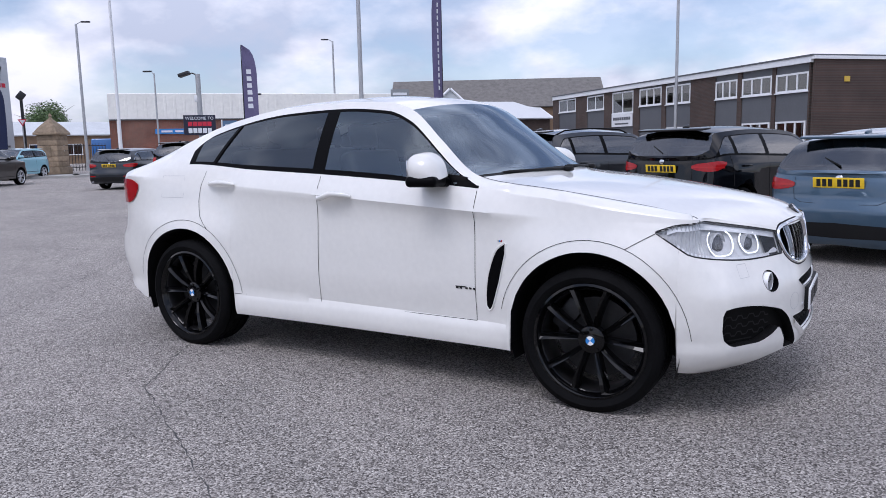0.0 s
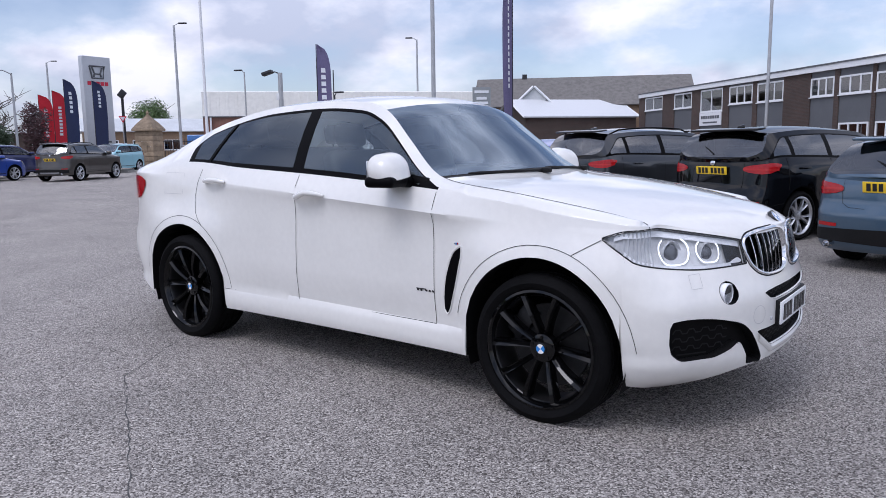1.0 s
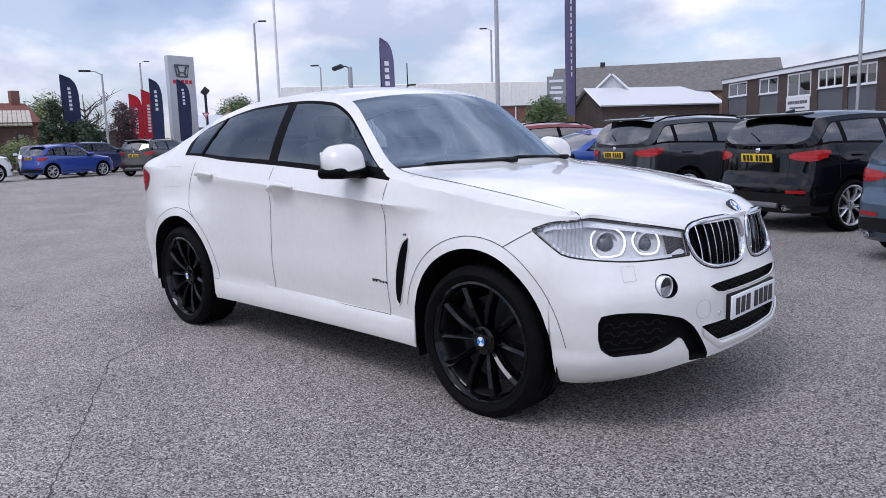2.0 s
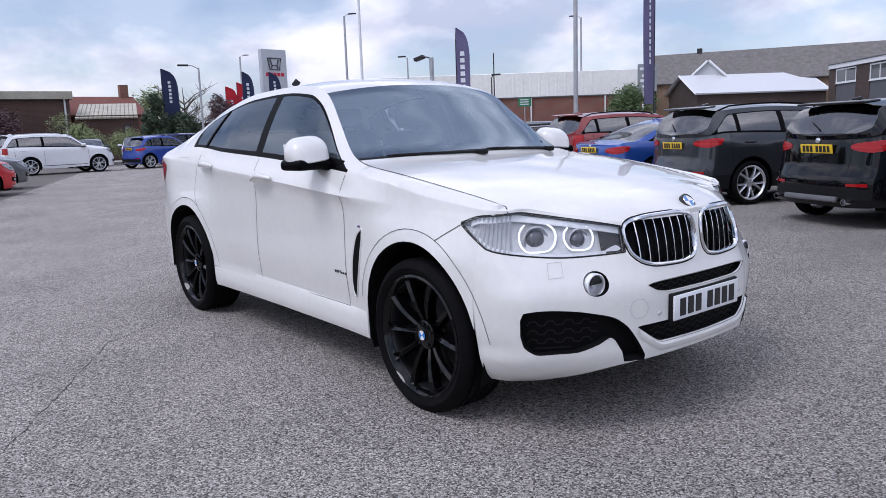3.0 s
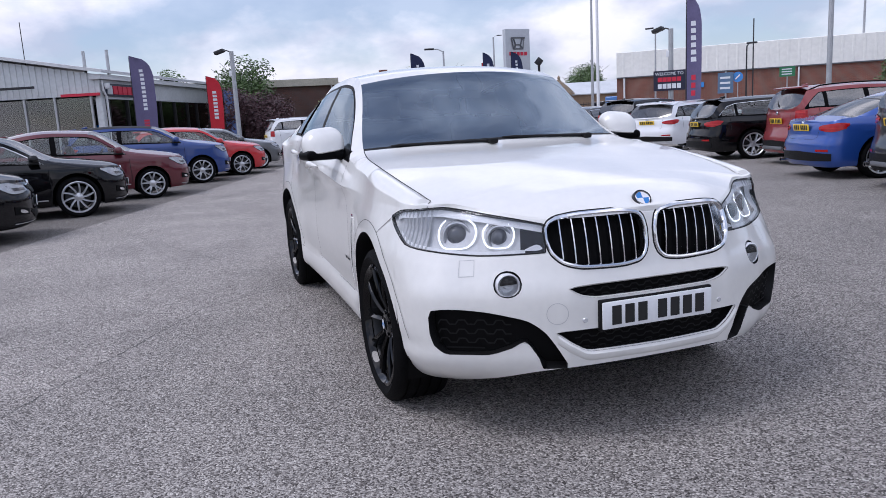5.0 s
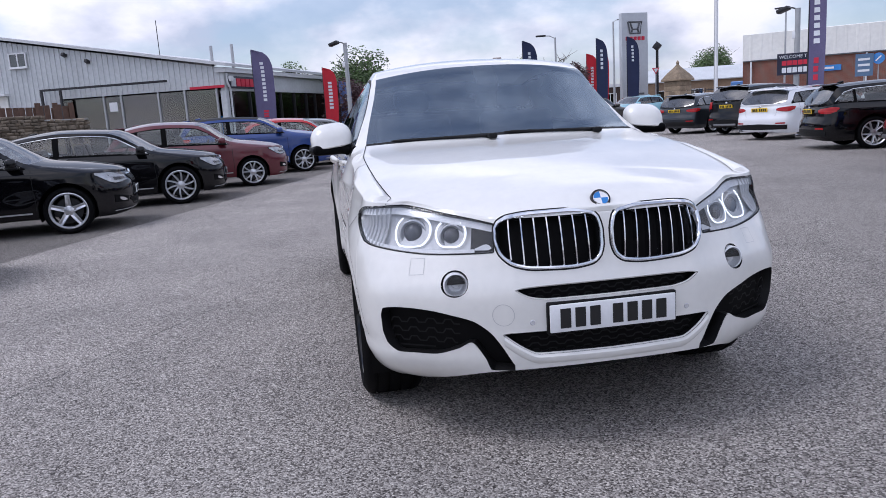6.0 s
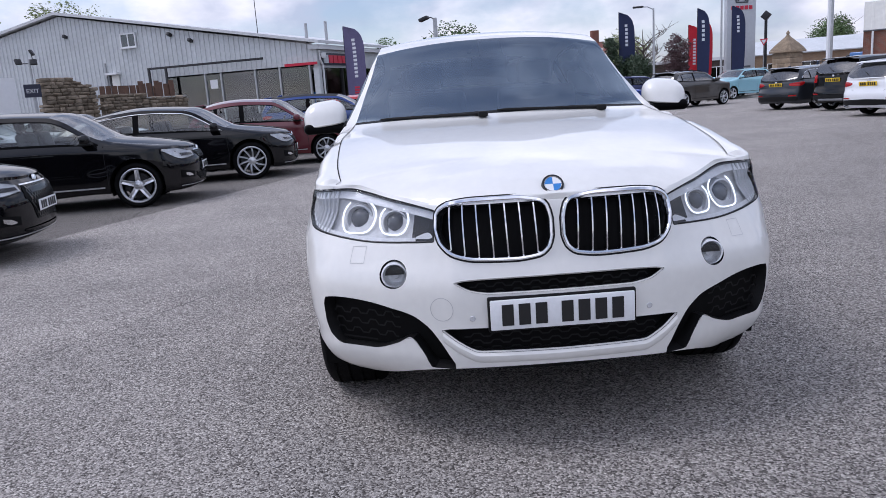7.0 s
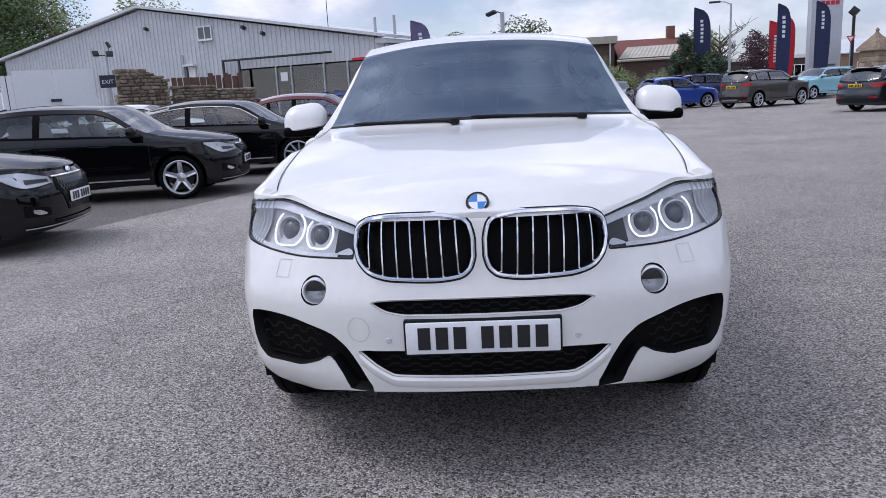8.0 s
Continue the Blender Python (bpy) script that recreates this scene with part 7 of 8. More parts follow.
# slate-roofed hall with a white-roofed lean-to
def gable_block(parent, x0, x1, y0, y1, eave, ridge, wall, roof, along="x", over=0.3, trim=None):
    """Walls and a pitched roof over a rectangle; the ridge runs along x or y."""
    bm = bmesh.new()
    t = 0.3
    slab(bm, x0, x1, y1 - t, y1, 0, eave)
    slab(bm, x0, x1, y0, y0 + t, 0, eave)
    slab(bm, x0, x0 + t, y0 + t, y1 - t, 0, eave)
    slab(bm, x1 - t, x1, y0 + t, y1 - t, 0, eave)
    if along == "x":
        cy = (y0 + y1) / 2
        for x in (x0, x1 - t):
            f0 = [bm.verts.new(p) for p in ((x, y0, eave), (x, y1, eave), (x, cy, ridge))]
            f1 = [bm.verts.new(p) for p in ((x + t, y0, eave), (x + t, y1, eave), (x + t, cy, ridge))]
            bm.faces.new(f0)
            bm.faces.new(f1[::-1])
            for i in range(3):
                bm.faces.new((f0[i], f0[(i + 1) % 3], f1[(i + 1) % 3], f1[i]))
        lines = [((x0 - over, y1 + over, eave - 0.1), (x0 - over, cy, ridge + 0.08), (x1 + over, cy, ridge + 0.08), (x1 + over, y1 + over, eave - 0.1)), ((x0 - over, y0 - over, eave - 0.1), (x0 - over, cy, ridge + 0.08), (x1 + over, cy, ridge + 0.08), (x1 + over, y0 - over, eave - 0.1))]
    else:
        cx = (x0 + x1) / 2
        for y in (y0, y1 - t):
            f0 = [bm.verts.new(p) for p in ((x0, y, eave), (x1, y, eave), (cx, y, ridge))]
            f1 = [bm.verts.new(p) for p in ((x0, y + t, eave), (x1, y + t, eave), (cx, y + t, ridge))]
            bm.faces.new(f0)
            bm.faces.new(f1[::-1])
            for i in range(3):
                bm.faces.new((f0[i], f0[(i + 1) % 3], f1[(i + 1) % 3], f1[i]))
        lines = [((x1 + over, y0 - over, eave - 0.1), (cx, y0 - over, ridge + 0.08), (cx, y1 + over, ridge + 0.08), (x1 + over, y1 + over, eave - 0.1)), ((x0 - over, y0 - over, eave - 0.1), (cx, y0 - over, ridge + 0.08), (cx, y1 + over, ridge + 0.08), (x0 - over, y1 + over, eave - 0.1))]
    part("wall", bm, wall, parent, smooth=False)
    for a, b_, c, d in lines:
        bm = bmesh.new()
        n = (Vector(b_) - Vector(a)).cross(Vector(d) - Vector(a)).normalized()
        if n.z < 0:
            n = -n
        lo = [bm.verts.new(Vector(p)) for p in (a, b_, c, d)]
        hi = [bm.verts.new(Vector(p) + n * 0.12) for p in (a, b_, c, d)]
        bm.faces.new(lo)
        bm.faces.new(hi[::-1])
        for i in range(4):
            bm.faces.new((lo[i], lo[(i + 1) % 4], hi[(i + 1) % 4], hi[i]))
        part("roof", bm, roof, parent, smooth=False)
        if trim:
            for p, q in ((a, b_), (d, c)):
                part("bargeboard", tube([Vector(p) + n * 0.06, Vector(q) + n * 0.06], 0.11, 4), trim, parent, smooth=False)


def hall():
    m = pose(-19.99, 64.53, 0, 0, 0, 208)
    b = thing("brick_hall", "brick hall with dark slate roof and a small chimney", "building", m)
    gable_block(b, 0.0, 20.2, -8.5, 0.0, 4.7, 7.45, M_TANBRICK, M_SLATE, "x", 0.25)
    slab_part("chimney", b, M_DARKPOLE, 15.5, 15.95, -4.5, -4.0, 7.2, 8.0)
    c = thing("rendered_gable", "pale rendered cross gable with white bargeboards", "building", m)
    gable_block(c, 12.8, 16.3, -4.5, 2.0, 4.6, 6.25, M_CLAD, M_SLATE, "y", 0.2, M_UPVC)
    wall_window(c, 13.0, 13.7, 4.0, 4.7, 2.03, 1)
    wall_window(c, 14.6, 15.6, 3.0, 4.0, 2.03, 2)
    d = thing("brick_shed", "low brick shed with white sheet roof", "building", pose(-33.2, 54.0, 0, 0, 0, 232))
    gable_block(d, -10.5, 0.0, -3.9, 3.9, 3.5, 5.0, M_BROWNBRICK, M_ROOFWHITE, "x", 0.25, M_UPVC)
    s = thing("advert_board", "grey advertising board on two posts", "sign", pose(-29.7, 44.2, 0, 0, 0, 40))
    for x in (-0.6, 0.6):
        part("post", tube([(x, 0, 0), (x, 0, 5.5)], 0.07, 8), M_DARKPOLE, s)
    slab_part("panel", s, material("advert_grey", (0.24, 0.26, 0.27), 0.6, vary=0.08), -0.7, 0.7, -0.14, -0.08, 3.6, 5.6)
    for z, w in ((5.25, 1.1), (4.75, 0.8), (4.4, 1.0), (3.95, 0.7)):
        slab_part("board_bar", s, M_INKWHITE, -w / 2, w / 2, -0.17, -0.145, z - 0.1, z + 0.1)


hall()


# low brown-brick units beyond the road
def brick_units():
    m, ln = frame_on((-50.0, 9.2), (-51.6, -9.0))
    b = thing("brick_unit", "long low brown brick unit with cream roof edge", "building", m)
    slab_part("wall", b, M_BRICKUNIT, 0, ln, -10, 0.0, 0, 4.1)
    slab_part("roof_edge", b, M_CREAM, -0.2, ln + 0.2, -10.2, 0.3, 4.103, 4.6)
    part("downpipe", tube([(0.3, 0.08, 0), (0.3, 0.08, 4.1)], 0.06, 6), M_UPVC, b)
    m, ln = frame_on((-48.3, 13.0), (-49.4, 9.3))
    c = thing("brick_lodge", "small brown brick unit with pale ribbed roof", "building", m)
    slab_part("wall", c, M_BRICKUNIT, 0, ln, -6, 0.0, 0, 3.0)
    bm = bmesh.new()
    bm.free()
    for k in range(14):
        part("roof_sheet", box((ln / 14 - 0.02, 6.6, 0.14), pose(ln * (k + 0.5) / 14, -3.0, 3.38, -10, 0, 0), 0.03), M_CREAM, c, smooth=False)
    wall_window(c, 0.5, 0.95, 1.5, 2.3, 0.02, 1, mat=M_DARKPOLE)
    h = thing("red_roof_house", "distant house with red tiled roof and chimney", "house", pose(-58.0, 13.0, 0, 0, 0, 90))
    gable_block(h, -2.5, 2.5, -3, 3, 3.2, 4.5, M_REDBRICK, M_REDTILE, "x", 0.2)
    slab_part("chimney", h, M_REDBRICK, 1.7, 2.3, -0.3, 0.3, 4.2, 5.6)


M_BRICKUNIT = brick_material("dark_red_brick", (0.13, 0.06, 0.045), (0.10, 0.05, 0.04), (0.11, 0.09, 0.08))
M_CREAM = material("cream_sheet", (0.44, 0.41, 0.33), 0.7, vary=0.18, scale=1.2)
M_REDTILE = material("red_tile", (0.17, 0.06, 0.045), 0.8, vary=0.2, scale=4)
brick_units()


# low sheds and trees beyond the road
def distant_sheds():
    m, ln = frame_on((-70.0, 58.0), (-92.0, 12.0))
    d = thing("distant_shed", "long low shed with pale green sheet roof far beyond the road", "building", m)
    gable_block(d, 0.0, 22.0, -9.0, 0.0, 3.2, 4.6, M_TANBRICK, M_CLAD, "x", 0.3, M_UPVC)
    for k in range(6):
        wall_window(d, 1.5 + 3.4 * k, 3.4 + 3.4 * k, 1.0, 2.2, 0.03, 2)
    e = thing("distant_shed", "low brown brick shed with flat roof far beyond the road", "building", m)
    slab_part("wall", e, M_BROWNBRICK, 23.5, ln, -9, 0, 0, 3.0)
    slab_part("roof", e, M_ROOFWHITE, 23.2, ln + 0.3, -9.3, 0.3, 3.003, 3.35)
    for k in range(6):
        wall_window(e, 25.0 + 4.2 * k, 27.2 + 4.2 * k, 1.0, 2.3, 0.03, 3)
    f = thing("blue_van", "blue delivery van parked beyond the gate", "van", pose(-56.0, 37.5, 0, 0, 0, 130))
    part("box_body", box((3.6, 2.0, 1.9), pose(-0.6, 0, 1.45), 0.12, 3), material("van_blue", (0.03, 0.14, 0.4), 0.35, coat=0.6, vary=0.06), f)
    part("cab", box((1.6, 1.9, 1.3), pose(1.9, 0, 1.15), 0.3, 4), bpy.data.materials["van_blue"], f)
    part("cab_window", box((0.05, 1.5, 0.55), pose(2.66, 0, 1.5, 0, -16, 0), 0.02), M_GLASS, f)
    wm = wheel_meshes("ten", 0.34, 0.2, 0.24, M_SILVERRIM, "silver_alloy")
    for x in (-1.6, 1.9):
        for y in (-0.9, 0.9):
            put_wheel(f, x, y, 0.34, wm)
    g = thing("metal_gate", "dark steel bar gate beside the stone lodge", "gate", frame_on((-45.5, 29.5), (-47.5, 27.0))[0])
    for k in range(17):
        part("bar", tube([(0.2 * k, 0, 0.0), (0.2 * k, 0, 1.9)], 0.02, 6), M_DARKPOLE, g)
    for z in (0.25, 1.75):
        part("rail", box((3.3, 0.05, 0.06), pose(1.6, 0, z), 0.008), M_DARKPOLE, g)


distant_sheds()


# stone gate lodge with a pyramid roof
def lodge():
    b = thing("gate_lodge", "square sandstone gate pier with pyramid stone cap", "pillar", pose(-40.9, 22.7, 0, 0, 0, 28) @ Matrix.Diagonal((0.72, 0.72, 0.9, 1)))
    part("plinth", box((2.0, 2.0, 0.5), pose(0, 0, 0.25), 0.04), M_STONE, b)
    for k in range(6):
        part("stone_course", box((1.7, 1.7, 0.34), pose(0, 0, 0.68 + 0.36 * k), 0.02), M_STONE, b)
    part("cornice", box((2.1, 2.1, 0.16), pose(0, 0, 2.74), 0.03), M_STONE, b)
    bm = bmesh.new()
    add_lathe(bm, [(1.42, 0.0), (1.0, 0.35), (0.25, 0.85), (0.1, 1.0), (0.16, 1.12), (0.0, 1.3)], "z", 4, pose(0, 0, 2.83, 0, 0, 45))
    part("pyramid_cap", bm, M_STONE, b, smooth=False)
    slab_part("carved_panel", b, M_STONE, -0.3, 0.3, -0.9, -0.86, 1.2, 1.9)


lodge()


# the tall silver maker's sign
def totem():
    b = thing("pylon_sign", "tall silver pylon sign with maker's emblem and red name bars", "sign")
    b.matrix_world = pose(-43.55, 20.87, 0, 0, 0, 96)
    slab_part("panel", b, M_SILVERSIGN, -0.98, 0.98, -0.2, 0.2, 0.0, 7.1, 0.03)
    e = bmesh.new()
    for pts in ([(-0.52, 6.5), (-0.38, 5.75), (0.38, 5.75), (0.52, 6.5), (-0.52, 6.5)], [(-0.34, 6.42), (-0.2, 6.02), (0.2, 6.02), (0.34, 6.42)], [(-0.2, 6.02), (-0.26, 5.82)], [(0.2, 6.02), (0.26, 5.82)]):
        add_tube(e, [(x, -0.23, z) for x, z in pts], 0.055, 8)
    part("emblem", e, M_GREYPANEL, b)
    bars(b, "name_bar", M_INKRED, pose(0, -0.22, 5.42), [0.22] * 5, 0.24, 0.08, 0.03)
    bars(b, "foot_bar", M_GREYPANEL, pose(0.2, -0.22, 1.75), [0.9], 0.12, 0.08, 0.03)


totem()


# feather flags
def feather_flag(label, x, y, top, heading, mat, low=0.9, width=0.75, lean=0.0, ink=(M_INKWHITE,), words=((0.62, 0.5, 0.10),), mast=True):
    b = thing("feather_flag", label, "flag", pose(x, y, 0, lean, 0, heading), "feather flags")
    if mast:
        part("mast", tube([(0, 0, 0), (0, 0, low + 0.3), (0.0, 0, top * 0.75), (0.0, 0, top - 0.4), (0.0, 0, top + 0.01)], [0.022, 0.02, 0.016, 0.013, 0.009], 8), M_DARKPOLE, b)
        part("foot", lathe([(0, 0.0), (0.26, 0.0), (0.25, 0.05), (0.05, 0.08), (0.04, 0.3), (0, 0.3)], "z", 18), M_DARKPOLE, b)
    h = top - low
    wf = pchip([(0, 0.86), (0.1, 0.93), (0.5, 1.0), (0.75, 0.99), (0.87, 0.88), (0.94, 0.68), (0.98, 0.38), (1.0, 0.06)])
    left = pchip([(0, 0.0), (1.0, 0.0)])
    rows = []
    for i in range(25):
        t = i / 24
        row = []
        for j in range(9):
            u = j / 8
            xx = left(t) * width + (wf(t) - left(t)) * width * u
            yy = 0.05 * math.sin(3.2 * u + 2.3 * t) * u
            row.append(Vector((xx + 0.015, yy, low + h * t)))
        rows.append(row)
    bm = bmesh.new()
    add_grid(bm, rows)
    add_grid(bm, [[p + Vector((0, 0.006, 0)) for p in r][::-1] for r in rows])
    sail = part("sail", bm, mat, b)
    for k, (zc, ln_, w_) in enumerate(words):
        n = max(3, int(ln_ * h / 0.20))
        for i in range(n):
            t = zc + ln_ * (i + 0.5) / n - ln_ / 2
            u = 0.5
            xx = left(t) * width + (wf(t) - left(t)) * width * u
            yy = 0.05 * math.sin(3.2 * u + 2.3 * t) * u
            for sd in (-1, 1):
                bm = bmesh.new()
                add_box(bm, (w_ * 1.35, 0.004, ln_ * h / n * 0.66), pose(xx, yy + 0.003 + sd * 0.012, low + h * t, 0, 0, 0))
                part("print_bar", bm, ink[k % len(ink)], sail, smooth=False)
    return b


feather_flag("purple feather flag with pale lettering bars beside the lot", -16.07, 14.16, 4.8, 50, M_FLAGPURPLE, 1.0, 0.47, words=((0.62, 0.36, 0.13), (0.25, 0.2, 0.1)), ink=(M_INKWHITE, M_INKRED))
feather_flag("purple feather flag leaning over the parked cars", -9.79, 16.85, 6.6, 255, M_FLAGPURPLE, 1.9, 0.38, words=((0.55, 0.6, 0.04),))
feather_flag("purple feather flag in front of the showroom", -36.8, -3.95, 5.25, 80, M_FLAGPURPLE, 1.0, 1.1, words=((0.6, 0.5, 0.14), (0.2, 0.1, 0.2)), ink=(M_INKWHITE, M_INKRED))
feather_flag("red feather flag by the showroom front", -40.0, -0.2, 4.35, 84, M_FLAGRED, 1.1, 0.8, words=((0.5, 0.5, 0.17),))
feather_flag("pale blue feather flag by the showroom front", -41.4, 0.75, 3.6, 84, M_FLAGBLUE, 1.0, 0.75, words=((0.5, 0.4, 0.1),))
feather_flag("navy feather flag by the far row of cars", -40.96, 12.3, 5.4, 92, M_FLAGNAVY, 0.9, 0.95, words=((0.7, 0.3, 0.12),))
feather_flag("red feather flag by the pylon sign", -47.4, 18.95, 4.85, 95, M_FLAGRED, 1.2, 0.9, words=((0.5, 0.5, 0.16),))
feather_flag("red feather flag beside another red flag", -46.0, 19.2, 5.05, 95, M_FLAGRED, 1.2, 0.9, words=((0.5, 0.5, 0.16),))
feather_flag("navy feather flag beside the red flags", -37.02, 15.6, 5.0, 95, M_FLAGNAVY, 1.0, 0.7, words=((0.7, 0.3, 0.12),))
feather_flag("navy feather flag before the pylon sign", -41.0, 19.25, 5.36, 95, M_FLAGNAVY, 1.1, 0.85, words=((0.75, 0.25, 0.12),))


# poles and lamps
def mast(name, label, x, y, h, r0=0.06, r1=0.04, mat=None, arm=None, head=None):
    b = thing(name, label, "lamp post" if head else "pole", pose(x, y, 0))
    part("shaft", tube([(0, 0, 0), (0, 0, 0.9), (0, 0, h)], [r0 * 1.25, r0, r1], 10), mat or M_POLE, b)
    part("base_door", box((0.03, 0.1, 0.35), pose(r0 * 1.1, 0, 0.6), 0.008), mat or M_POLE, b)
    if arm:
        ax, ay = arm
        part("arm", tube([(0, 0, h - 0.05), (ax * 0.4, ay * 0.4, h + 0.12), (ax, ay, h + 0.14)], 0.03, 8), mat or M_POLE, b)
        ang = math.degrees(math.atan2(ay, ax))
        part("lantern", box((0.6, 0.22, 0.1), pose(ax, ay, h + 0.14, 0, 0, ang), 0.04, 3), M_DARKPOLE, b)
    return b


mast("flag_pole", "tall pale metal pole behind the parked cars", -14.04, 18.12, 9.5, 0.085, 0.07)
mast("flag_pole", "thin pale metal pole by the roadside", -7.8, 40.49, 13.0, 0.10, 0.08)
mast("flag_pole", "tall white metal pole beyond the car park", -27.9, 17.93, 12.0, 0.08, 0.055, M_UPVC)
mast("street_lamp", "street lamp with short arm at the road", -45.22, 27.85, 10.0, 0.11, 0.08, arm=(0.5, 0.4), head=True)
mast("street_lamp", "street lamp beyond the warehouse corner", -36.7, 44.97, 9.9, 0.10, 0.07, arm=(-0.5, -0.4), head=True)
mast("street_lamp", "street lamp by the copper tree", -38.1, 13.5, 5.25, 0.07, 0.05, arm=(-0.25, -0.8), head=True)
mast("street_lamp", "street lamp near the pylon sign", -78.0, 34.0, 10.3, 0.14, 0.09, arm=(0.6, 0.5), head=True)
mast("street_lamp", "street lamp in front of the warehouse", -40.1, 29.85, 6.5, 0.07, 0.05, arm=(-0.4, -0.2), head=True)
mast("street_lamp", "slim street lamp by the brick wall", -31.12, 29.8, 4.5, 0.05, 0.04, M_DARKPOLE, arm=(0.3, 0.1), head=True)
mast("flag_pole", "thin dark pole by the warehouse", -37.0, 35.5, 6.8, 0.05, 0.04, M_DARKPOLE)


def flood_pole(label, x, y, h, face):
    b = thing("floodlight_pole", label, "lamp post", pose(x, y, 0, 0, 0, face))
    part("shaft", tube([(0, 0, 0), (0, 0, h)], [0.13, 0.11], 10), M_POLE, b)
    part("bracket", tube([(0, 0, h - 0.05), (0.25, 0, h + 0.05), (0.5, 0, h)], 0.03, 8), M_DARKPOLE, b)
    part("floodlight", box((0.5, 0.42, 0.16), pose(0.6, 0, h, 0, 18, 0), 0.03), M_DARKPOLE, b)
    part("camera_box", box((0.16, 0.2, 0.3), pose(0.12, 0, h - 1.1), 0.03), M_UPVC, b)
    return b


flood_pole("grey post with floodlight and camera", -24.4, 19.65, 4.75, 215)
flood_pole("grey post with floodlight by the brick unit", -34.9, 1.0, 5.2, 250)
b = thing("floodlight_pole", "thin grey post with small floodlights by the yard wall", "lamp post", pose(-21.95, -13.6, 0, 0, 0, 30))
part("shaft", tube([(0, 0, 0), (0, 0, 3.45)], [0.05, 0.035], 8), M_POLE, b)
part("cross_arm", tube([(0, -0.3, 3.3), (0, 0.14, 3.3), (0, 0.1, 3.6)], 0.02, 6), M_DARKPOLE, b)
for y, z, tip in ((-0.34, 3.36, 30), (0.13, 3.34, -5), (0.12, 3.66, 70)):
    part("floodlight", box((0.09, 0.22, 0.2), pose(0.08, y, z, 0, -25, tip), 0.02), M_DARKPOLE, b)
b = thing("floodlight_pole", "black post with square floodlight beside the pylon", "lamp post", pose(-43.6, 22.6, 0, 0, 0, 0))
part("shaft", tube([(0, 0, 0), (0, 0, 4.7)], [0.1, 0.09], 10), M_DARKPOLE, b)
part("floodlight", box((0.4, 0.8, 0.5), pose(0, 0, 4.85, 0, 40, 60), 0.03), M_DARKPOLE, b)


def welcome_sign():
    b = thing("welcome_sign", "navy welcome board with white and red words on a post", "sign", pose(-24.3, 19.5, 0, 0, 0, 48))
    part("post", tube([(0, 0.06, 0), (0, 0.06, 2.8)], 0.05, 8), M_POLE, b)
    slab_part("board", b, M_SIGNNAVY, -0.7, 0.7, -0.05, 0.03, 2.0, 2.9)
    lettering(b, "words", "WELCOME TO", 0.19, pose(0, -0.055, 2.75, 90, 0, 0), M_INKWHITE)
    bars(b, "red_bar", M_INKRED, pose(0, -0.055, 2.5), [0.18] * 5, 0.2, 0.03)
    bars(b, "white_bar", M_INKWHITE, pose(0, -0.055, 2.2), [0.17] * 5, 0.22, 0.04)


welcome_sign()


def road_sign(label, x, y, h, face, mat, w, hh, shape="square"):
    b = thing("road_sign", label, "sign", pose(x, y, 0, 0, 0, face))
    part("post", tube([(0, 0.04, 0), (0, 0.04, h)], 0.035, 8), M_POLE, b)
    if shape == "round":
        part("face", lathe([(0, 0.0), (w / 2, 0.0), (w / 2, 0.02), (0, 0.02)], "y", 24, pose(0, -0.03, h - w / 2)), mat, b)
        part("arrow_bar", box((0.08, 0.01, w * 0.6), pose(0, -0.045, h - w / 2, 0, 45, 0)), M_INKWHITE, b)
    elif shape == "triangle":
        bm = bmesh.new()
        add_prism(bm, [(-w / 2, h), (w / 2, h), (0, h - w * 0.87)], 0.02)
        part("face", bm, mat, b, smooth=False)
        bm = bmesh.new()
        add_prism(bm, [(-w * 0.3, h - w * 0.12), (w * 0.3, h - w * 0.12), (0, h - w * 0.65)], 0.03)
        part("field", bm, M_INKWHITE, b, smooth=False)
    else:
        slab_part("face", b, mat, -w / 2, w / 2, -0.03, -0.01, h - hh, h)
        for k in range(3):
            slab_part("sign_bar", b, M_INKWHITE, -w * 0.35, w * 0.3, -0.04, -0.031, h - hh * (0.3 + 0.25 * k), h - hh * (0.2 + 0.25 * k))
    return b


road_sign("blue round road sign with white arrow", -34.45, 32.05, 3.2, 42, M_BLUE_MARK, 0.65, 0.65, "round")
road_sign("blue direction board by the brick wall", -34.92, 31.5, 3.2, 42, material("blue_board", (0.09, 0.16, 0.26), 0.5, vary=0.1), 0.95, 1.3)
road_sign("green direction board by the brick wall", -32.5, 34.15, 3.3, 42, material("green_sign", (0.02, 0.16, 0.07), 0.5, vary=0.06), 0.9, 0.6)
road_sign("give way sign beside the black lamp post", -43.1, 22.25, 3.4, 66, M_INKRED, 0.5, 0.5, "triangle")


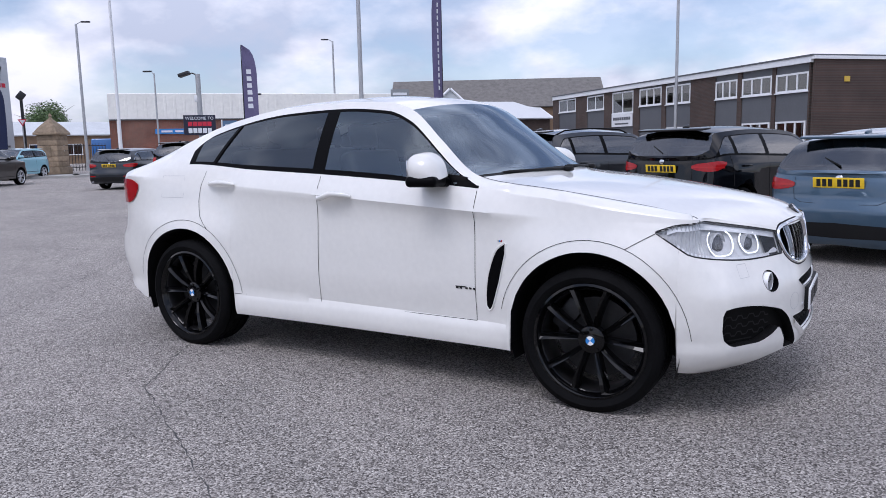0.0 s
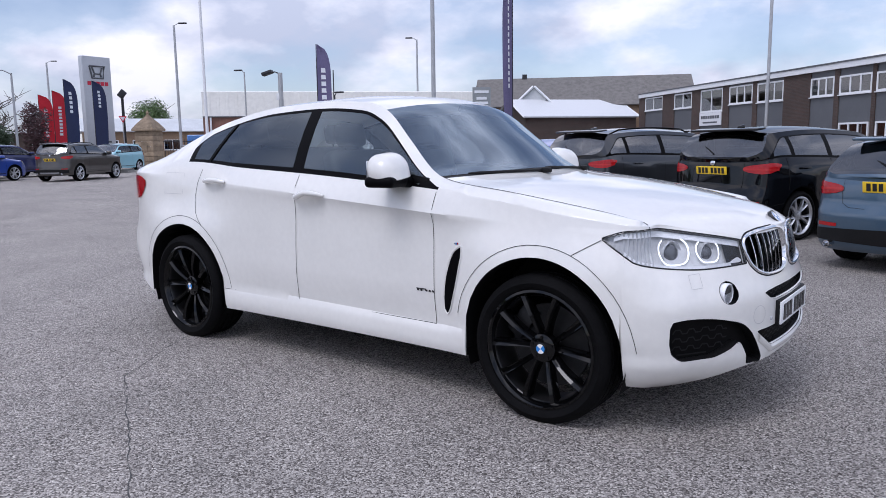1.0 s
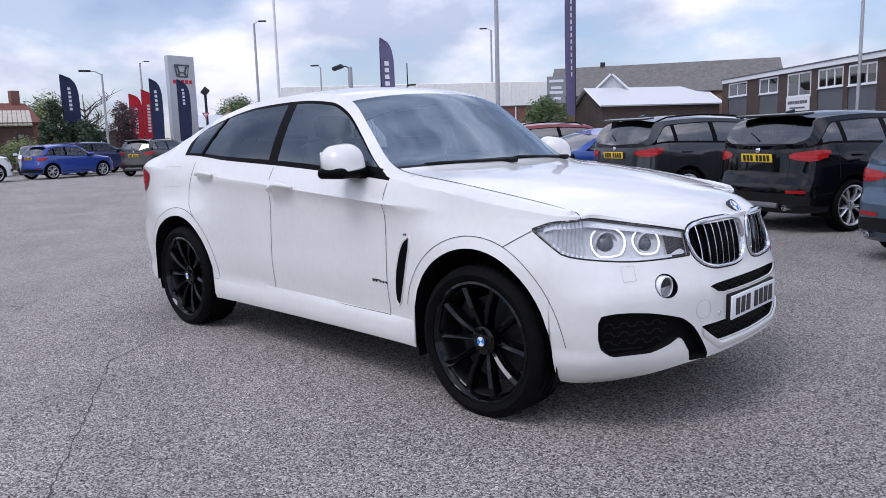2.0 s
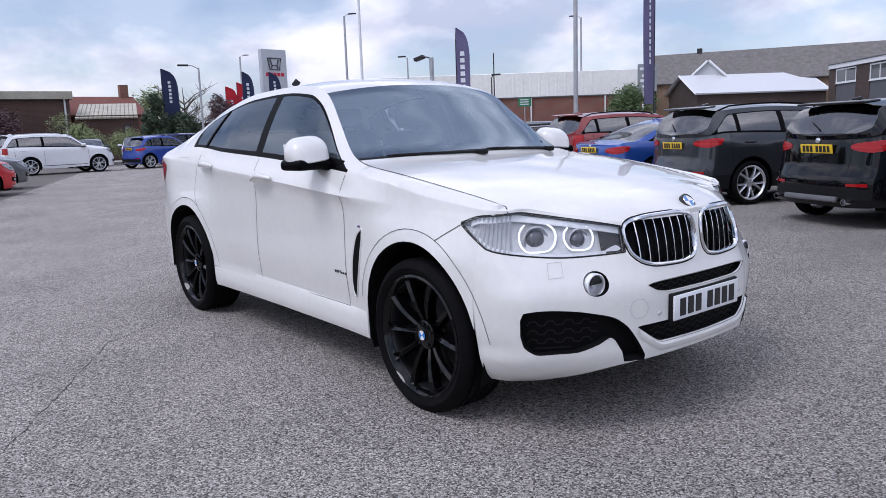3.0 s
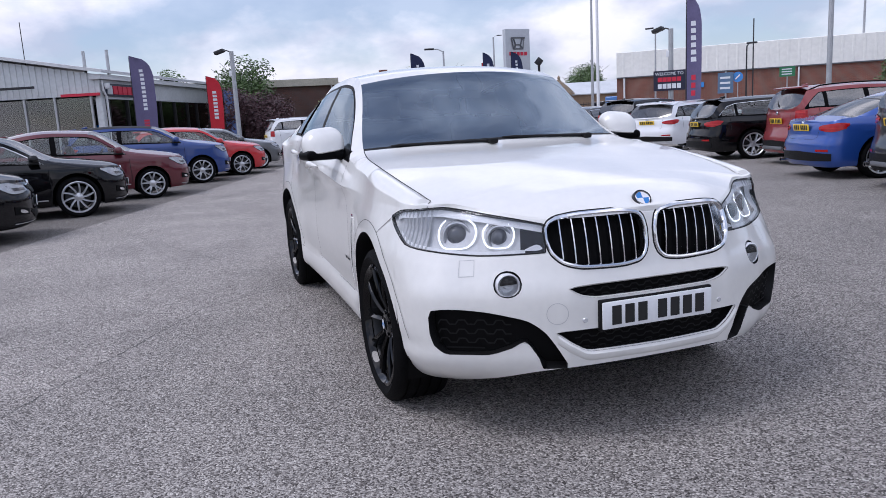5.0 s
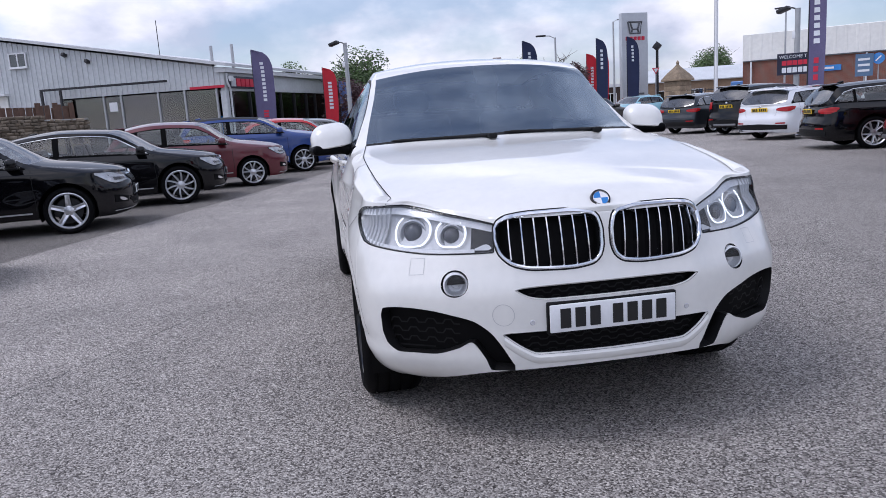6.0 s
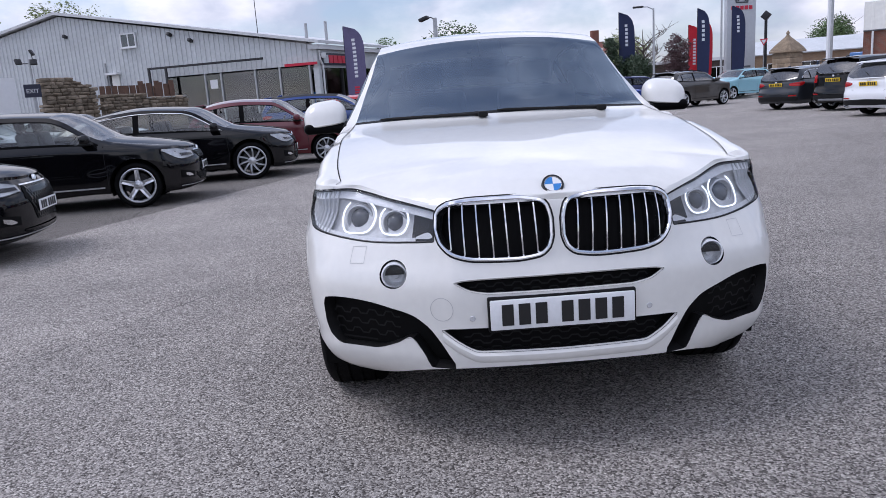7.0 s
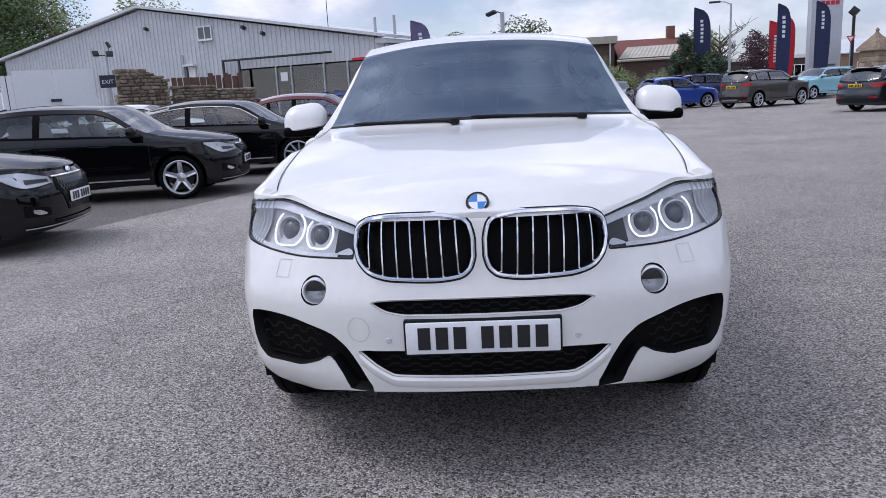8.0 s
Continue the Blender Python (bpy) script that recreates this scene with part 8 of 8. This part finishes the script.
# yard wall, gate and exit sign by the showroom
def yard():
    m, ln = frame_on((-27.6, -10.4), (-22.9, -13.9))
    w = thing("yard_wall", "rough sandstone yard wall with brown slatted screen", "wall", m)
    rng = random.Random(4)
    meshes = []
    for k in range(5):
        bm = bmesh.new()
        add_box(bm, (1, 1, 1), None, 0.12, 1)
        for v in bm.verts:
            v.co += Vector((rng.uniform(-0.07, 0.07), rng.uniform(-0.08, 0.08), rng.uniform(-0.08, 0.08)))
        o = mesh_object("stone", bm, M_RUBBLE)
        meshes.append(o.data)
        bpy.data.objects.remove(o)

    def brow(u):
        # low screen base, middle stretch, then a tall end that slopes down to it
        return 1.94 if u < 1.7 else 2.22 if u < 3.55 else 0.9 if u < 3.85 else 2.4 + 0.37 * min(1.0, (u - 3.85) / 0.72)
    for u0, u1, out in ((-0.25, 1.7, 0.0), (1.703, 3.52, 0.04), (3.85, 5.78, 0.08)):
        core = bmesh.new()
        add_prism(core, [(u0, 0)] + [(u0 + (u1 - u0) * i / 8 + (0.001 if i == 0 else -0.001 if i == 8 else 0), brow(u0 + (u1 - u0) * (i + 0.02) / 8.1) - 0.05) for i in range(9)] + [(u1, 0)], 0.26, pose(0, out, 0))
        part("core", core, M_RUBBLE, w, smooth=False)
        z = 1.2
        while z < 2.8:
            h = rng.uniform(0.10, 0.17)
            x = u0 - rng.uniform(0, 0.1)
            while x < u1 - 0.06:
                sw = rng.uniform(0.16, 0.42)
                if z + h * 0.4 < brow(max(u0, min(x + sw / 2, u1))):
                    o = new("stone", meshes[rng.randrange(5)])
                    o.parent = w
                    o.matrix_basis = pose(min(x + sw / 2, u1 - 0.05), out + 0.03, z + h / 2, 0, rng.uniform(-3, 3), 0) @ Matrix.Diagonal((sw - 0.008, 0.34 + rng.uniform(-0.02, 0.04), h - 0.006, 1))
                x += sw
            z += h
    slab_part("coping", w, M_KERB, -0.28, 1.69, -0.14, 0.2, 1.95, 2.0)
    x = 0.0
    while x < 3.4:
        wide = rng.uniform(0.16, 0.26)
        tall = 2.5 + rng.uniform(-0.04, 0.1) if x < 1.6 else 2.5
        slab_part("slat", w, M_WOOD, x, x + wide, -0.24, -0.2, 2.0, tall)
        x += wide + rng.uniform(0.02, 0.07)
    for x in (0.05, 0.75, 1.5):
        slab_part("screen_post", w, M_WOOD, x, x + 0.22, -0.19, -0.15, 2.0, 2.66)
    slab_part("notice", w, M_UPVC, 3.62, 3.84, 0.0, 0.02, 1.95, 2.36)
    part("notice_post", tube([(3.73, -0.02, 0), (3.73, -0.02, 2.1)], 0.02, 6), M_POLE, w)
    g = thing("yard_gate", "pale grey sheet metal gate in two leaves", "gate", frame_on((-21.75, -14.1), (-20.45, -16.3))[0])
    for k in range(2):
        leaf = slab_part("leaf", g, M_UPVC, 1.28 * k, 1.28 * k + 1.26, -0.03, 0.03, 0.1, 2.85)
        for i in range(6):
            slab_part("rib", leaf, M_UPVC, 1.28 * k + 0.1 + 0.2 * i, 1.28 * k + 0.15 + 0.2 * i, 0.031, 0.05, 0.15, 2.8)
    slab_part("latch", g, M_DARKPOLE, 1.1, 1.45, 0.052, 0.1, 1.75, 1.85)
    s = thing("exit_sign", "navy exit sign on a post", "sign", frame_on((-21.14, -12.97), (-20.93, -13.43))[0])
    part("post", tube([(0.25, -0.05, 0), (0.25, -0.05, 2.5)], 0.04, 8), M_POLE, s)
    slab_part("board", s, M_SIGNNAVY, 0.0, 0.51, -0.01, 0.02, 2.13, 2.56)
    lettering(s, "word", "EXIT", 0.19, pose(0.255, 0.03, 2.33, 90, 0, 180), M_INKWHITE)
    f = thing("yard_fence", "white ribbed sheet fence panel", "fence", frame_on((-20.45, -16.3), (-19.2, -18.6))[0])
    for k in range(13):
        slab_part("sheet", f, M_UPVC, 0.2 * k, 0.2 * k + 0.17, -0.02, 0.02 + 0.01 * (k % 2), 0.1, 2.7)


yard()


# pavement and kerb along the road
def pavement():
    pts = [(-29.5, 27.0), (-34.0, 19.5), (-38.5, 14.0), (-41.0, 6.0), (-41.5, -2.0)]
    for a, c in zip(pts, pts[1:]):
        m, ln = frame_on(c, a)
        if m.col[1][0] < 0:
            m, ln = frame_on(a, c)
        bm = bmesh.new()
        slab(bm, -0.05, ln + 0.05, -2.6, -0.15, -0.05, 0.115)
        o = mesh_object("pavement", bm, M_KERB, smooth=False)
        o.matrix_world = m
        tagged(o, "pale concrete pavement beside the road", "pavement", kind="structure")
        n = int(ln / 0.9)
        for k in range(n):
            bm = bmesh.new()
            slab(bm, k * ln / n + 0.004, (k + 1) * ln / n - 0.004, -0.145, 0.0, -0.05, 0.125, 0.015)
            mesh_object("kerb_stone", bm, M_KERB, o, smooth=False)


pavement()


# trees
def tree(label, x, y, h, crown_r, mat, trunk_r=0.12, base=0.25, n=1600, leaf=0.2, bare=False, squash=0.9, seed=1):
    rng = random.Random(seed)
    n, leaf = int(n * 3), leaf * 0.72
    b = thing("tree", label, "tree", pose(x, y, 0))
    bm = bmesh.new()
    add_tube(bm, [(0, 0, 0), (0.05, 0.02, h * base), (0.02, 0.08, h * 0.6), (0.05, 0.0, h * 0.92)], [trunk_r, trunk_r * 0.8, trunk_r * 0.45, trunk_r * 0.12], 8)
    tips = []
    for k in range(14 if not bare else 26):
        a, z0 = rng.uniform(0, math.tau), h * rng.uniform(base, 0.72)
        ln_ = crown_r * rng.uniform(0.6, 1.0)
        e = Vector((math.cos(a) * ln_, math.sin(a) * ln_, z0 + ln_ * rng.uniform(0.35, 0.9)))
        mid = Vector((e.x * 0.45, e.y * 0.45, z0 + (e.z - z0) * 0.6))
        add_tube(bm, [(0.03, 0.03, z0), mid, e], [trunk_r * 0.4, trunk_r * 0.22, 0.012], 5)
        tips.append(e)
        if bare:
            for j in range(5):
                q = e.lerp(mid, rng.uniform(0, 0.8))
                t = q + Vector((rng.uniform(-1, 1), rng.uniform(-1, 1), rng.uniform(0.3, 1.2))) * crown_r * 0.3
                add_tube(bm, [q, t], [0.018, 0.006], 4)
    part("trunk", bm, M_BARK, b)
    if bare:
        return b
    verts, faces = [], []
    cz, rz = h * (0.5 + base * 0.5), h * (0.5 - base * 0.42)
    lumps = []
    for k in range(44):
        a, u = rng.uniform(0, math.tau), rng.uniform(-1, 1)
        r = math.sqrt(max(0, 1 - u * u)) * rng.uniform(0.25, 0.85)
        lumps.append((Vector((math.cos(a) * r * crown_r, math.sin(a) * r * crown_r, cz + u * rz * squash * 0.85)), crown_r * rng.uniform(0.24, 0.42)))
    for k in range(n):
        c, r = lumps[rng.randrange(len(lumps))]
        d = Vector((rng.gauss(0, 1), rng.gauss(0, 1), rng.gauss(0, 1))).normalized() * r * rng.uniform(0.55, 1.1)
        p = c + d
        nrm = (d.normalized() + Vector((rng.uniform(-1, 1), rng.uniform(-1, 1), rng.uniform(-0.4, 1)))).normalized()
        q = nrm.to_track_quat("Z", "Y")
        s = leaf * rng.uniform(0.6, 1.3)
        i = len(verts)
        for ux, uy, uz in ((-0.5, 0, 0), (0, -0.32, 0.06), (0.5, 0, 0), (0, 0.32, 0.06)):
            verts.append(tuple(p + q @ Vector((ux * s, uy * s, uz * s))))
        faces.append((i, i + 1, i + 2, i + 3))
    me = bpy.data.meshes.new("crown")
    me.from_pydata(verts, [], faces)
    me.materials.append(mat)
    c = new("crown", me)
    c.parent = b
    tagged(c, kind="stuff")
    return b


tree("broad dark green tree behind the brick unit", -47.5, 2.4, 5.7, 2.6, M_LEAF, n=3200, leaf=0.26, seed=2)
tree("copper-leaved shrub tree by the showroom end", -42.2, 1.3, 3.6, 1.9, M_LEAFPURPLE, n=3000, leaf=0.2, base=0.1, seed=3)
tree("copper-leaved shrub beside the brick unit", -43.5, 3.2, 3.5, 2.0, M_LEAFPURPLE, n=2600, leaf=0.2, base=0.1, seed=13)
tree("dark evergreen behind the navy flag", -40.8, 11.7, 4.2, 0.8, M_LEAFDARK, n=2600, leaf=0.18, base=0.08, seed=4)
tree("dark evergreen hedge tree by the road", -40.8, 13.1, 2.8, 1.5, M_LEAFDARK, n=3000, leaf=0.18, base=0.06, seed=5)
tree("bare branched tree behind the street lamp", -45.1, 15.0, 5.0, 1.9, M_LEAF, bare=True, seed=6)
tree("small copper-leaved tree by the pylon", -43.2, 16.6, 4.2, 1.1, M_LEAFPURPLE, n=1800, leaf=0.16, base=0.2, seed=7)
tree("broad green tree far behind the gate pier", -102.0, 60.0, 8.2, 4.8, M_LEAF, 0.25, n=4200, leaf=0.4, base=0.1, seed=8)
tree("green shrub before the advert board", -17.5, 26.2, 3.1, 1.35, M_LEAF, n=2800, leaf=0.15, base=0.08, seed=10)
tree("pale green shrub by the small brick unit", -46.0, 8.8, 2.3, 1.4, M_LEAFPALE, n=1800, leaf=0.14, base=0.1, seed=11)
tree("pale green low hedge shrub", -45.3, 11.2, 1.9, 1.5, M_LEAFPALE, n=1800, leaf=0.14, base=0.05, seed=12)
tree("sparse shrub against the brick unit", -47.8, 8.0, 3.4, 1.0, M_LEAFPALE, n=500, leaf=0.13, base=0.2, seed=14)
tree("spring-green tree far behind the units", -62.0, 18.5, 5.6, 2.2, M_LEAFPALE, n=1500, leaf=0.3, seed=15)
tree("tall spring tree behind the hall", -66.0, -43.0, 14.0, 5.2, M_LEAFPALE, 0.25, n=6500, leaf=0.34, seed=16)
tree("tall sparse spring tree behind the hall", -70.0, -33.5, 12.6, 4.4, M_LEAFPALE, 0.25, n=3800, leaf=0.34, seed=17)
tree("tall green tree behind the hall", -60.0, -42.5, 13.0, 5.0, M_LEAF, 0.25, n=7000, leaf=0.34, seed=18)
tree("green tree behind the showroom roof", -60.0, -2.4, 6.2, 1.7, M_LEAF, 0.2, n=1600, leaf=0.26, seed=19)
